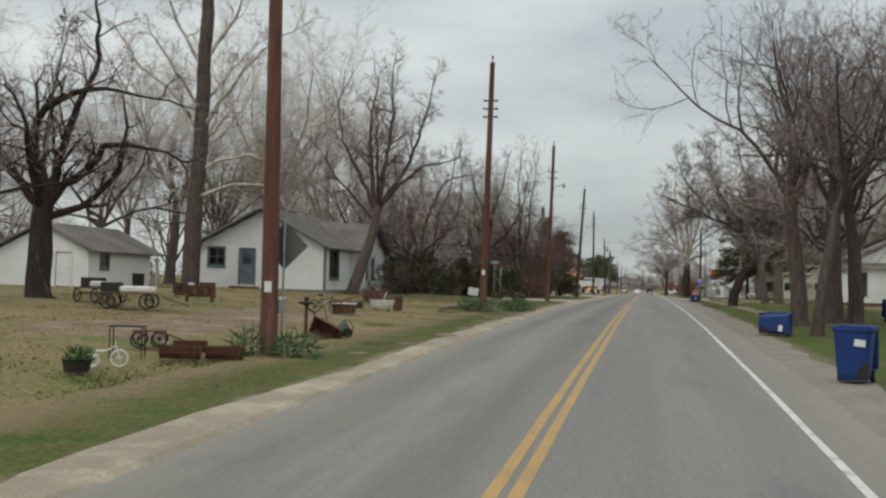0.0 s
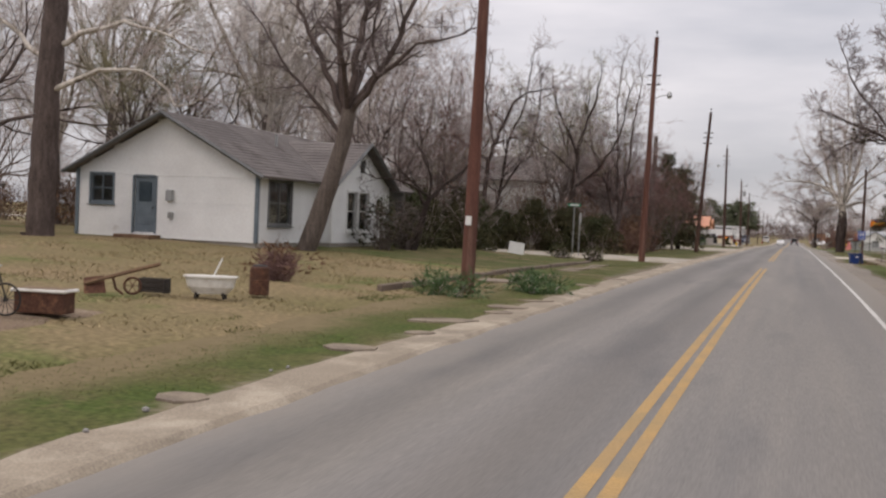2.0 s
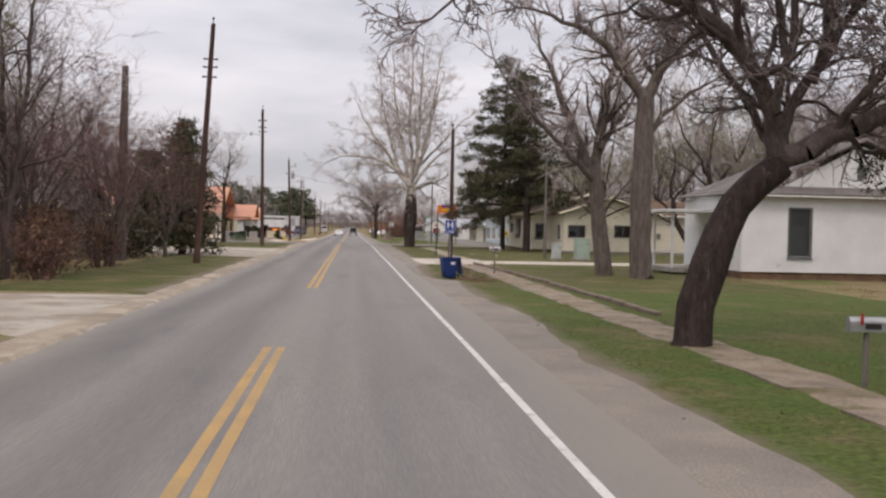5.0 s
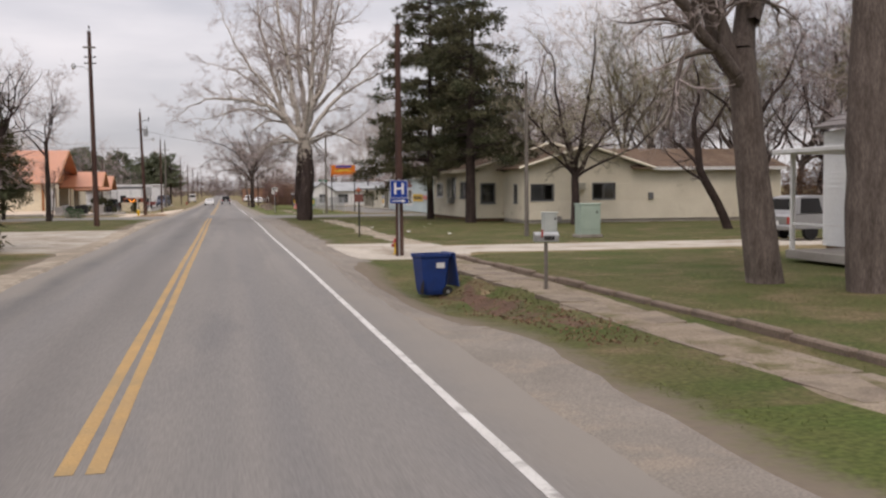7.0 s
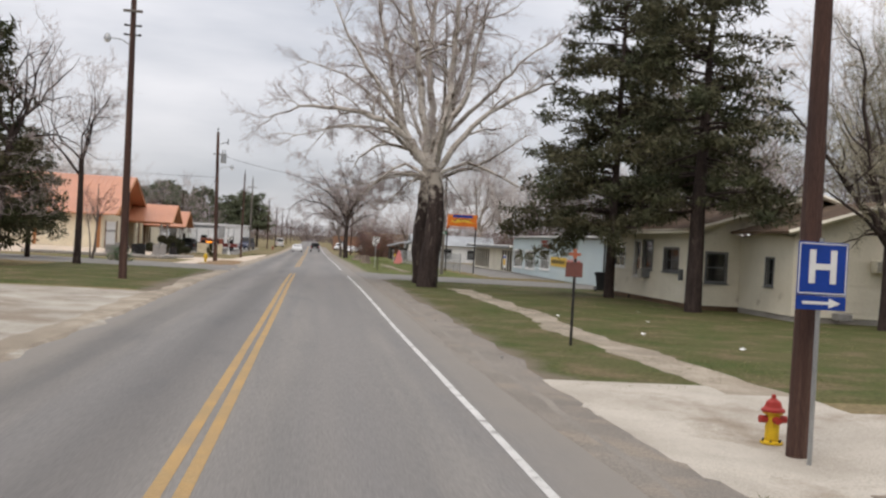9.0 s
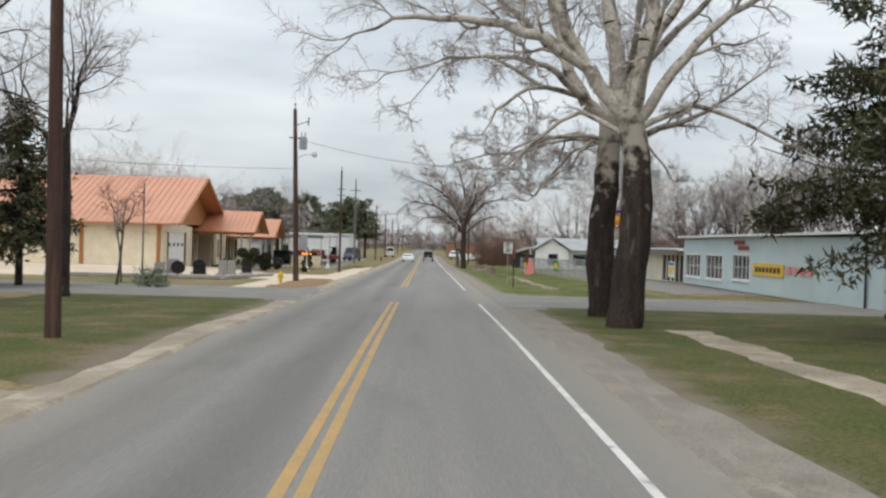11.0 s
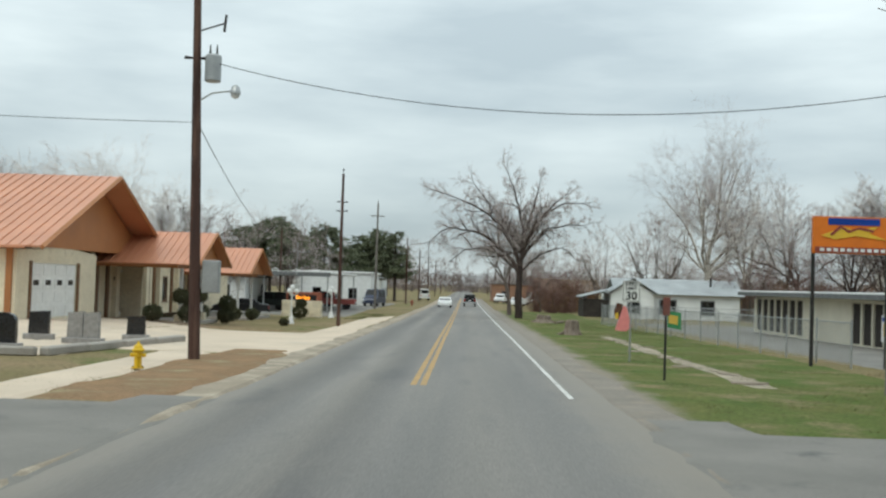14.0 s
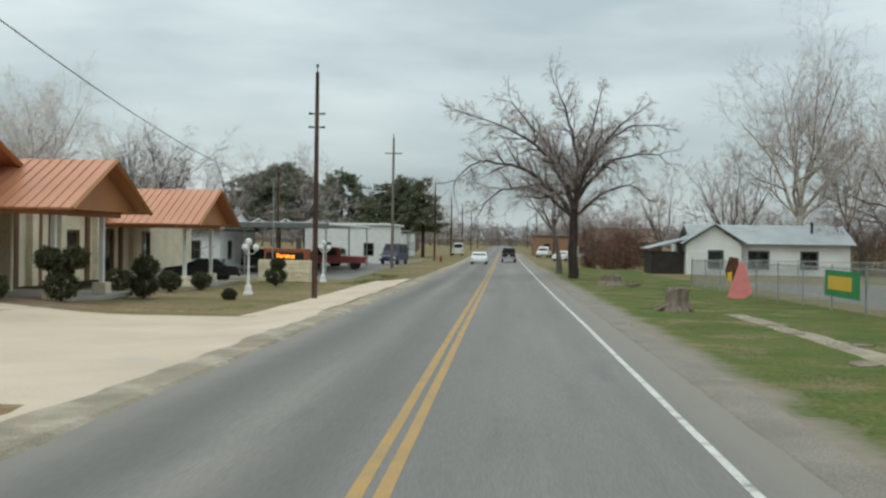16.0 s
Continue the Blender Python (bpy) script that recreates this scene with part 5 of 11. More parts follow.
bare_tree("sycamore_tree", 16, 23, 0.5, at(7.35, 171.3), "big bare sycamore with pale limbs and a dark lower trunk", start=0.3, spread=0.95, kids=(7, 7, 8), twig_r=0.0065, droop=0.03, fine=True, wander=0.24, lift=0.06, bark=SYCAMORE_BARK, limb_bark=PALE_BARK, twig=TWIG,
          spine=((0, 0, 0), (-0.2, 0, 2.4), (-0.05, 0, 4.8), (0.0, 0, 6.8)),
          boughs=((((0.0, 0, 6.6), (-0.8, 0, 7.3), (-1.4, 0.2, 8.4), (-2.1, 0.5, 11.0), (-3.0, 1.0, 15.0), (-3.4, 1.2, 18.5)), 0.27, 0.04),
                  (((0.0, 0, 6.7), (0.2, 0.3, 9.0), (-0.2, 0.6, 13.0), (0.1, 0.8, 17.5), (0.0, 0.8, 21.5)), 0.27, 0.04),
                  (((0.05, 0, 6.6), (0.8, -0.2, 8.4), (1.7, 0.2, 12.0), (2.4, 0.6, 16.0), (2.9, 0.6, 19.5)), 0.24, 0.04),
                  (((-0.2, 0, 6.0), (-0.85, -0.1, 6.25), (-2.1, -0.3, 6.0), (-2.9, -0.4, 5.5), (-4.2, -0.6, 5.4), (-5.4, -0.8, 5.0)), 0.09, 0.02, -0.15, 1.2),
                  (((0.1, 0, 5.9), (1.3, 0.0, 6.3), (3.0, 0.3, 6.9), (5.4, 0.5, 8.6)), 0.16, 0.03),
                  (((-0.8, 0, 7.3), (-2.4, -1.2, 8.3), (-4.6, -2.2, 8.4), (-7.4, -3.2, 7.6)), 0.14, 0.025),
                  (((-1.4, 0.2, 8.4), (-3.0, 0.6, 10.2), (-5.0, 0.8, 11.6), (-7.0, 1.0, 12.2)), 0.14, 0.03),
                  (((0.8, -0.2, 8.4), (2.6, -1.0, 10.2), (4.6, -1.6, 12.4), (6.4, -2.0, 14.0)), 0.15, 0.03),
                  (((0.0, 0, 6.9), (-0.5, 2.0, 9.0), (-1.2, 4.0, 11.5), (-1.6, 5.2, 14.5)), 0.16, 0.03),
                  (((0.1, 0, 6.9), (0.4, -2.0, 9.2), (0.2, -3.6, 12.0), (0.0, -4.6, 15.0)), 0.15, 0.03), (((-1.0, 0.1, 7.5), (-2.4, -0.6, 7.7), (-3.4, -1.0, 7.3), (-4.0, -1.3, 6.7), (-4.4, -1.4, 6.0)), 0.11, 0.02, -0.1, 1.2),
                  (((-0.2, 0, 5.95), (-0.7, 0.1, 6.05), (-1.65, 0.4, 5.95), (-2.6, 0.7, 5.7), (-3.3, 0.9, 5.2), (-3.8, 1.0, 4.5)), 0.08, 0.02, -0.2, 1.2),
                  (((-0.2, 0, 6.0), (-0.75, -0.2, 5.9), (-1.3, -0.5, 5.1), (-2.1, -0.8, 4.6), (-2.6, -1.0, 4.0)), 0.07, 0.02, -0.2, 1.2),
                  (((0.1, 0, 6.0), (0.7, -0.4, 6.2), (1.4, -0.7, 5.6), (2.0, -1.0, 4.6)), 0.08, 0.02, -0.2, 1.0),
                  (((-0.1, 0, 6.0), (-1.3, 1.8, 6.4), (-2.6, 3.4, 6.2), (-3.6, 4.6, 5.4)), 0.09, 0.02, -0.15, 1.1), (((-0.1, 0, 6.0), (-0.8, 2.2, 5.9), (-1.6, 4.2, 5.0), (-2.2, 5.6, 4.1)), 0.08, 0.02, -0.15, 1.1),
                  (((0.1, 0, 5.9), (1.0, 2.0, 6.0), (1.6, 4.0, 5.2), (2.0, 5.4, 4.1)), 0.08, 0.02, -0.15, 1.1),
                  (((-2.4, -0.6, 7.7), (-4.4, -0.9, 8.6), (-5.8, -1.0, 8.2), (-6.8, -1.1, 7.0)), 0.08, 0.015, -0.1, 1.2)))
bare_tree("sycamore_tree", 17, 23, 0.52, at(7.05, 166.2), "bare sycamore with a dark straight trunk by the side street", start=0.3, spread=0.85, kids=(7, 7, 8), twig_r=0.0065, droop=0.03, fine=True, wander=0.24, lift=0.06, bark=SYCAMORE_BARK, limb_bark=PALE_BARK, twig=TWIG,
          spine=((0, 0, 0), (0.2, 0, 2.4), (0.25, 0, 4.4), (0.0, 0, 6.2)),
          boughs=((((-0.1, 0, 6.0), (-1.3, 0, 7.6), (-2.6, 0.1, 8.4), (-4.4, 0.2, 8.9), (-6.4, 0.3, 8.9), (-8.2, 0.3, 8.4)), 0.26, 0.03),
                  (((0.0, 0, 6.1), (0.5, 0.2, 8.4), (0.8, 0.3, 11.5), (0.9, 0.2, 15.0), (1.2, 0.2, 20.5)), 0.27, 0.04),
                  (((-0.2, 0, 6.3), (-0.7, -0.3, 8.8), (-1.1, -0.4, 11.5), (-1.7, -0.4, 15.0), (-2.0, -0.3, 19.5)), 0.24, 0.04),
                  (((0.5, 0.1, 8.2), (1.6, 0.3, 10.2), (2.2, 0.5, 13.5), (3.2, 0.6, 17.5)), 0.18, 0.035),
                  (((0.2, 0, 6.0), (1.6, 0.0, 8.0), (3.4, 0.2, 9.6), (5.2, 0.3, 10.6), (7.2, 0.3, 11.8)), 0.2, 0.03),
                  (((0.2, 0, 5.8), (1.7, -0.3, 6.5), (3.6, -0.5, 5.9), (5.4, -0.6, 5.0)), 0.12, 0.025),
                  (((-0.1, 0, 5.6), (-1.4, 0.3, 6.3), (-2.6, 0.6, 5.6), (-3.4, 0.7, 4.6)), 0.1, 0.025),
                  (((-1.3, 0, 7.6), (-2.8, -0.4, 10.0), (-4.4, -0.5, 12.0), (-5.6, -0.4, 14.4)), 0.16, 0.03),
                  (((0.0, 0, 6.4), (-0.3, 2.2, 8.6), (-0.6, 4.2, 11.0)), 0.14, 0.03),
                  (((0.1, 0, 6.4), (0.3, -2.2, 8.4), (0.6, -4.0, 10.4)), 0.14, 0.03)))
bare_tree("pecan_tree", 18, 15.5, 0.36, at(6.0, 265.0), "large leafless pecan tree with drooping outer twigs", wander=0.15, twig=TWIG, kids=(9, 9, 8), droop=0.055, lift=0.03, bark=DARK_BARK, limb_bark=WARM_BARK, twig_r=0.009, spread=2.0,
          spine=((0, 0, 0), (-0.1, 0, 2.4), (-0.05, 0, 4.8)),
          boughs=((((-0.1, 0, 4.4), (-1.6, 0.1, 6.2), (-3.9, 0.3, 7.7), (-6.7, 0.4, 8.1), (-8.4, 0.4, 6.8)), 0.2, 0.03),
                  (((-0.1, 0, 4.9), (-1.0, -0.2, 7.0), (-2.4, -0.5, 8.9), (-4.7, -0.8, 10.3), (-7.1, -1.0, 11.1)), 0.19, 0.03),
                  (((-0.05, 0, 4.6), (0.2, 0, 7.7), (-0.3, 0.1, 10.2), (-0.9, 0.2, 12.0), (-1.3, 0.2, 13.2)), 0.24, 0.03),
                  (((0.2, 0, 7.5), (1.0, -0.2, 10.2), (1.6, -0.3, 12.6)), 0.14, 0.03),
                  (((0.1, 0, 6.4), (-1.4, 0.4, 8.6), (-3.0, 0.6, 10.6), (-4.4, 0.6, 12.2)), 0.15, 0.03), (((0.2, 0, 7.0), (1.8, 0.4, 9.2), (3.6, 0.5, 10.6), (5.4, 0.5, 10.8)), 0.15, 0.03),
                  (((0.1, 0, 5.4), (1.9, 0.2, 7.9), (3.7, 0.3, 8.6), (5.8, 0.3, 8.7)), 0.18, 0.03),
                  (((0.15, 0, 6.6), (2.1, -0.6, 9.7), (3.9, -0.9, 11.4)), 0.14, 0.03),
                  (((0.0, 0, 4.3), (1.7, -0.2, 5.8), (3.7, -0.3, 6.6), (4.9, -0.3, 5.6)), 0.13, 0.025),
                  (((-0.1, 0, 4.1), (-2.7, 0.3, 6.2), (-5.5, 0.5, 5.9), (-6.9, 0.5, 4.2)), 0.14, 0.025),
                  (((0.0, 0, 5.0), (-0.8, 2.0, 7.6), (-1.6, 4.2, 9.6)), 0.14, 0.03),
                  (((0.0, 0, 5.2), (0.8, -2.2, 7.8), (1.4, -4.2, 9.8)), 0.14, 0.03)))
bare_tree("pecan_tree", 19, 10.5, 0.22, at(5.6, 277.0), "slim leafless tree behind the pecan", fork=0.35, limbs=6, open_angle=28, reach=0.8)
bare_tree("shade_tree", 20, 15, 0.42, at(13.0, 110.0), "thick bare trunk leaning beside the white house", kids=(8, 8, 8), wander=0.24, spread=1.9,
          spine=((0, 0, 0), (-0.25, 0, 2.2), (-0.55, 0, 4.6)),
          boughs=((((-0.5, 0, 4.4), (-1.3, 0.2, 6.2), (-2.2, 0.4, 8.4), (-3.4, 0.6, 11.5)), 0.28, 0.04), (((-0.5, 0, 4.5), (-0.2, 0.4, 7.0), (0.5, 0.8, 10.0), (0.8, 1.0, 13.5)), 0.28, 0.04),
                  (((-0.5, 0, 4.2), (-2.2, -0.8, 5.8), (-4.0, -1.4, 7.4), (-5.6, -1.6, 9.6)), 0.16, 0.03), (((-0.3, 0, 5.8), (1.4, 1.6, 8.0), (2.8, 2.8, 10.5)), 0.16, 0.03)))
bare_tree("shade_tree", 21, 17, 0.5, at(14.1, 107.6), "thick straight bare trunk forking high beside the white house", kids=(8, 8, 8), wander=0.24, spread=1.9, limb_bark=BARK,
          spine=((0, 0, 0), (-0.1, 0, 3.0), (-0.05, 0, 5.6), (0.0, 0, 8.0)),
          boughs=((((0.0, 0, 7.8), (-0.9, -0.1, 9.0), (-2.4, -0.3, 10.6), (-5.6, -0.6, 11.6)), 0.27, 0.04), (((0.0, 0, 7.9), (0.8, 0.1, 9.6), (1.5, 0.2, 11.6), (2.6, 0.3, 15.0)), 0.3, 0.04),
                  (((0.4, 0, 8.6), (1.6, -1.2, 10.6), (3.4, -2.2, 12.4)), 0.17, 0.03), (((-0.3, 0, 8.2), (-0.6, 2.0, 10.4), (-1.2, 3.6, 13.0)), 0.17, 0.03),
                  (((0.1, 0, 6.4), (1.8, 0.6, 8.0), (4.4, 1.0, 9.6)), 0.14, 0.03)))
bare_tree("house_tree", 22, 11.5, 0.28, at(22.0, 148.4), "budding tree in front of the cream house", kids=(7, 7, 8), twig=PALE_BUD_TWIG, bark=DARK_BARK, limb_bark=DARK_BARK, wander=0.22, lift=0.08, spread=1.1,
          spine=((0, 0, 0), (0.05, 0, 1.6), (0.0, 0, 3.2)),
          boughs=((((0, 0, 3.0), (-1.2, 0, 4.6), (-2.6, 0.1, 6.2), (-4.0, 0.2, 7.8)), 0.15, 0.03), (((0, 0, 3.1), (-0.5, 0.3, 5.2), (-1.0, 0.4, 7.6), (-1.3, 0.5, 10.2)), 0.15, 0.03), (((0, 0, 3.2), (0.4, -0.2, 5.4), (0.9, -0.2, 8.0), (1.2, -0.2, 10.6)), 0.16, 0.03),
                  (((0, 0, 3.0), (1.3, 0.2, 4.7), (2.8, 0.3, 6.4), (4.2, 0.4, 7.6)), 0.15, 0.03), (((0, 0, 2.8), (1.6, -0.6, 3.8), (3.4, -0.9, 4.6), (4.6, -1.0, 5.6)), 0.1, 0.025), (((0, 0, 2.9), (-1.6, -0.8, 4.0), (-3.4, -1.2, 5.0)), 0.1, 0.025),
                  (((0, 0, 3.2), (0.2, 1.6, 5.2), (0.3, 3.0, 7.4)), 0.12, 0.03), (((0, 0, 3.2), (-0.2, -1.6, 5.2), (-0.3, -3.0, 7.4)), 0.12, 0.03)))
bare_tree("house_tree", 23, 9.5, 0.24, at(27.2, 139.0), "crooked dark tree leaning by the cream house", kids=(6, 6, 7), bark=DARK_BARK, limb_bark=DARK_BARK, twig=DARK_TWIG, wander=0.24,
          spine=((0, 0, 0), (-0.7, 0, 1.5), (-1.6, 0, 3.1), (-1.75, 0, 4.4)),
          boughs=((((-1.7, 0, 4.2), (-2.0, 0, 5.6), (-1.6, 0.2, 7.2), (-1.9, 0.2, 8.8)), 0.15, 0.03), (((-1.6, 0, 3.2), (-2.6, 0.2, 4.2), (-3.8, 0.3, 5.6)), 0.12, 0.03), (((-1.75, 0, 4.4), (-0.8, -0.2, 5.8), (0.2, -0.3, 7.4)), 0.12, 0.03), (((-1.2, 0, 2.4), (-2.6, -0.6, 3.0), (-3.8, -0.8, 3.9)), 0.09, 0.025)))
bare_tree("house_tree", 24, 13, 0.25, at(28.6, 139.2), "dark leafless tree by the cream house", kids=(6, 6, 7), bark=DARK_BARK, limb_bark=DARK_BARK, twig=DARK_TWIG, wander=0.24,
          spine=((0, 0, 0), (-0.15, 0, 2.4), (-0.2, 0, 5.0), (-0.4, 0, 6.6)),
          boughs=((((-0.3, 0, 6.2), (-1.3, 0, 8.0), (-2.4, 0.2, 9.4), (-3.0, 0.3, 11.5)), 0.14, 0.03), (((-0.4, 0, 6.5), (-0.2, 0.2, 8.6), (0.4, 0.3, 11.8)), 0.15, 0.03), (((-0.2, 0, 5.0), (1.0, 0.2, 6.6), (2.2, 0.4, 8.2), (3.2, 0.4, 10.2)), 0.14, 0.03),
                  (((-0.1, 0, 1.2), (0.7, 0.1, 2.6), (1.7, 0.2, 4.6), (3.4, 0.3, 6.8)), 0.13, 0.03), (((-0.2, 0, 5.4), (-1.8, -0.5, 6.6), (-3.4, -0.8, 7.4)), 0.1, 0.025)))
for i, (x, y, h, r) in enumerate(((9.6, 49.0, 16, 0.36), (10.6, 50.0, 15, 0.34), (7.4, 44.5, 15, 0.33), (6.9, 36.8, 13, 0.2), (12.5, 40.5, 15, 0.3))):
    bare_tree("verge_tree", 30 + i, h, r, at(x, y, 50 * i), "leafless tree in a row beside the road", fork=0.38, limbs=7, open_angle=36, reach=0.8, kids=(7, 7, 8), lean=(0.05 * (i % 3 - 1), 0), bark=WARM_BARK, limb_bark=WARM_BARK, twig=HAZE_TWIG, wander=0.25, group="trees on the verge")

# ---------------------------------------------------------------- buildings


def top_at(top, u):
    for (a, za), (b, zb) in zip(top, top[1:]):
        if a <= u <= b:
            return za + (zb - za) * (u - a) / max(1e-6, b - a)
    return top[-1][1]


def clad(length, top, holes=(), course=0.2, t=0.14, lap=0.014):
    """A wall from u = 0 to length, in lapped courses, its outside towards -y; top is a line of (u, z), holes are (u0, u1, z0, z1)."""
    s = Shape()
    zmax = max(z for _, z in top)
    cuts = sorted({round(z, 3) for h in holes for z in h[2:4]} | {i * course for i in range(int(zmax / course) + 2)})
    cuts = [z for i, z in enumerate(cuts) if i == 0 or z - cuts[i - 1] > 0.02]
    breaks = sorted({h for q in holes for h in q[:2]})
    us = [i * length / 480 for i in range(481)]

    def reach(z):
        """Where the wall begins and ends at a height."""
        inside = [u for u in us if top_at(top, u) >= z - 1e-6]
        return (inside[0], inside[-1]) if inside else None

    for z0, z1 in zip(cuts, cuts[1:]):
        zm = (z0 + z1) / 2
        lo = reach(z0)
        if not lo or not reach(zm):
            continue
        hi = reach(z1) or ((lo[0] + lo[1]) / 2 - 0.02, (lo[0] + lo[1]) / 2 + 0.02)
        z1 = z1 if reach(z1) else min(z1, zmax)
        spans = [lo]
        for h0, h1, a, b in holes:
            if a - 0.01 <= zm <= b + 0.01:
                nxt = []
                for p, q in spans:
                    if h1 <= p or h0 >= q:
                        nxt.append((p, q))
                    else:
                        if h0 > p:
                            nxt.append((p, h0))
                        if h1 < q:
                            nxt.append((h1, q))
                spans = nxt
        for p, q in spans:
            line = [p] + [u for u in breaks if p + 0.01 < u < q - 0.01] + [q]
            for a, b in zip(line, line[1:]):
                if b - a > 0.01:
                    c, e = hi[0] if a == lo[0] else a, hi[1] if b == lo[1] else b
                    v = [(a, -lap, z0), (b, -lap, z0), (e, 0, z1), (c, 0, z1), (a, t, z0), (b, t, z0), (e, t, z1), (c, t, z1)]
                    s.add(v, [(0, 1, 2, 3), (5, 4, 7, 6), (4, 0, 3, 7), (1, 5, 6, 2), (3, 2, 6, 7), (4, 5, 1, 0)])
    seen, remap, keep = {}, [], []
    for p in s.v:
        k = tuple(round(c, 4) for c in p)
        if k not in seen:
            seen[k] = len(keep)
            keep.append(p)
        remap.append(seen[k])
    s.v, s.f = keep, [tuple(remap[q] for q in f) for f in s.f]
    return s


def wall(parent, m, length, top, holes, material, course=0.2, t=0.14, lap=0.014):
    o = ob_of("wall", clad(length, top, holes, course, t, lap), material, parent)
    o.matrix_local = m
    return o


def facing(x, y, z, way):
    """Where a wall begins and which way it looks: south, east, west, north."""
    return Matrix.Translation((x, y, z)) @ Matrix.Rotation(radians({"s": 0, "e": 90, "n": 180, "w": -90}[way]), 4, "Z")


def window(parent, m, u0, u1, z0, z1, trim, bars=(1, 1), casing=0.09, sill=True, dark=None):
    """A window in a wall's opening: frame, glazing bars, pane and sill, with a dark-toned sheet behind as the room's
    shade.
    """
    s = Shape()
    w, h, c = u1 - u0, z1 - z0, casing
    for cx, cz, sx, sz in ((u0 - c / 2, (z0 + z1) / 2, c, h + 2 * c), (u1 + c / 2, (z0 + z1) / 2, c, h + 2 * c), ((u0 + u1) / 2, z1 + c / 2, w, c), ((u0 + u1) / 2, z0 - c / 2, w, c)):
        s.box(cx, -0.005, cz, sx, 0.07, sz, c=0.008)
    for cx, cz, sx, sz in ((u0 + 0.02, (z0 + z1) / 2, 0.04, h), (u1 - 0.02, (z0 + z1) / 2, 0.04, h), ((u0 + u1) / 2, z1 - 0.02, w, 0.04), ((u0 + u1) / 2, z0 + 0.02, w, 0.04)):
        s.box(cx, 0.055, cz, sx, 0.045, sz)
    f = ob_of("window", s, trim, parent)
    f.matrix_local = m
    for i in range(1, bars[1] + 1):
        part("glazing_bar", Shape().box((u0 + u1) / 2, 0.05, z0 + h * i / (bars[1] + 1), w - 0.06, 0.04, 0.045), trim, f)
    for i in range(1, bars[0]):
        part("glazing_bar", Shape().box(u0 + w * i / bars[0], 0.05, (z0 + z1) / 2, 0.04, 0.04, h - 0.06), trim, f)
    p = part("pane", Shape().box((u0 + u1) / 2, 0.075, (z0 + z1) / 2, w - 0.05, 0.008, h - 0.05), glass(), f)
    # the unlit room, painted as a flat sheet behind the pane
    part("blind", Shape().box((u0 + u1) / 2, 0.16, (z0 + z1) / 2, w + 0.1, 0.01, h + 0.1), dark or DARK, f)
    if sill:
        part("sill", Shape().box((u0 + u1) / 2, -0.04, z0 - c - 0.02, w + 0.26, 0.12, 0.04, c=0.008), trim, f)
    return f


def roof_plane(ra, rb, ea, eb, t=0.1, courses=12, step=0.012):
    """A pitched roof from the ridge (ra, rb) down to the eave (ea, eb), in lapped courses."""
    ra, rb, ea, eb = map(Vector, (ra, rb, ea, eb))
    nrm = (rb - ra).cross(ea - ra).normalized()
    if nrm.z < 0:
        nrm = -nrm
    lo, prof = nrm * t, []
    for i in range(courses):
        u, w = i / courses, (i + 1) / courses
        prof += [(u, lo * 0.9), (w, lo + nrm * step)]
    prof += [(1, Vector()), (0, Vector())]
    n = len(prof)
    p = [ra.lerp(ea, u) + q for u, q in prof] + [rb.lerp(eb, u) + q for u, q in prof]
    return Shape().add(p, [tuple(range(n)), tuple(range(2 * n - 1, n - 1, -1))] + [(i, n + i, n + (i + 1) % n, (i + 1) % n) for i in range(n)])


def ribs(ra, rb, ea, eb, t, pitch=0.45):
    """Standing seams that run down a metal roof."""
    ra, rb, ea, eb = map(Vector, (ra, rb, ea, eb))
    nrm = (rb - ra).cross(ea - ra).normalized()
    if nrm.z < 0:
        nrm = -nrm
    n = int((rb - ra).length / pitch)
    s = Shape()
    along = (rb - ra).normalized() * 0.02
    for i in range(n + 1):
        a, e = ra.lerp(rb, i / n) + nrm * t, ea.lerp(eb, i / n) + nrm * t
        s.add([a - along, a + along, a + along + nrm * 0.04, a - along + nrm * 0.04, e - along, e + along, e + along + nrm * 0.04, e - along + nrm * 0.04],
              [(0, 1, 2, 3), (7, 6, 5, 4), (0, 4, 5, 1), (1, 5, 6, 2), (2, 6, 7, 3), (3, 7, 4, 0)])
    return s


def door(parent, m, u0, u1, z0, z1, leaf, trim, pane=True):
    s = Shape()
    c = 0.09
    for cx, cz, sx, sz in ((u0 - c / 2, (z0 + z1) / 2, c, z1 - z0 + c), (u1 + c / 2, (z0 + z1) / 2, c, z1 - z0 + c), ((u0 + u1) / 2, z1 + c / 2, u1 - u0, c)):
        s.box(cx, -0.005, cz, sx, 0.07, sz, c=0.008)
    f = ob_of("door", s, trim, parent)
    f.matrix_local = m
    b = Shape().box((u0 + u1) / 2, 0.06, (z0 + z1) / 2, u1 - u0 - 0.02, 0.045, z1 - z0 - 0.02, c=0.006)
    for k in (0.2, 0.38):
        b.box((u0 + u1) / 2, 0.03, z0 + (z1 - z0) * k, (u1 - u0) * 0.62, 0.02, 0.26, c=0.008)
    part("leaf", b, leaf, f)
    if pane:
        part("pane", Shape().box((u0 + u1) / 2, 0.03, z0 + (z1 - z0) * 0.74, (u1 - u0) * 0.62, 0.012, (z1 - z0) * 0.36), glass(), f)
    part("handle", Shape().ball((u1 - 0.1, 0.0, z0 + 0.95), 0.035, 8), IRON, f)
    return f


def corner_boards(parent, spots, z0, z1, material, w=0.14):
    for x, y in spots:
        part("corner_board", Shape().box(x, y, (z0 + z1) / 2, w, w, z1 - z0, c=0.01), material, parent)


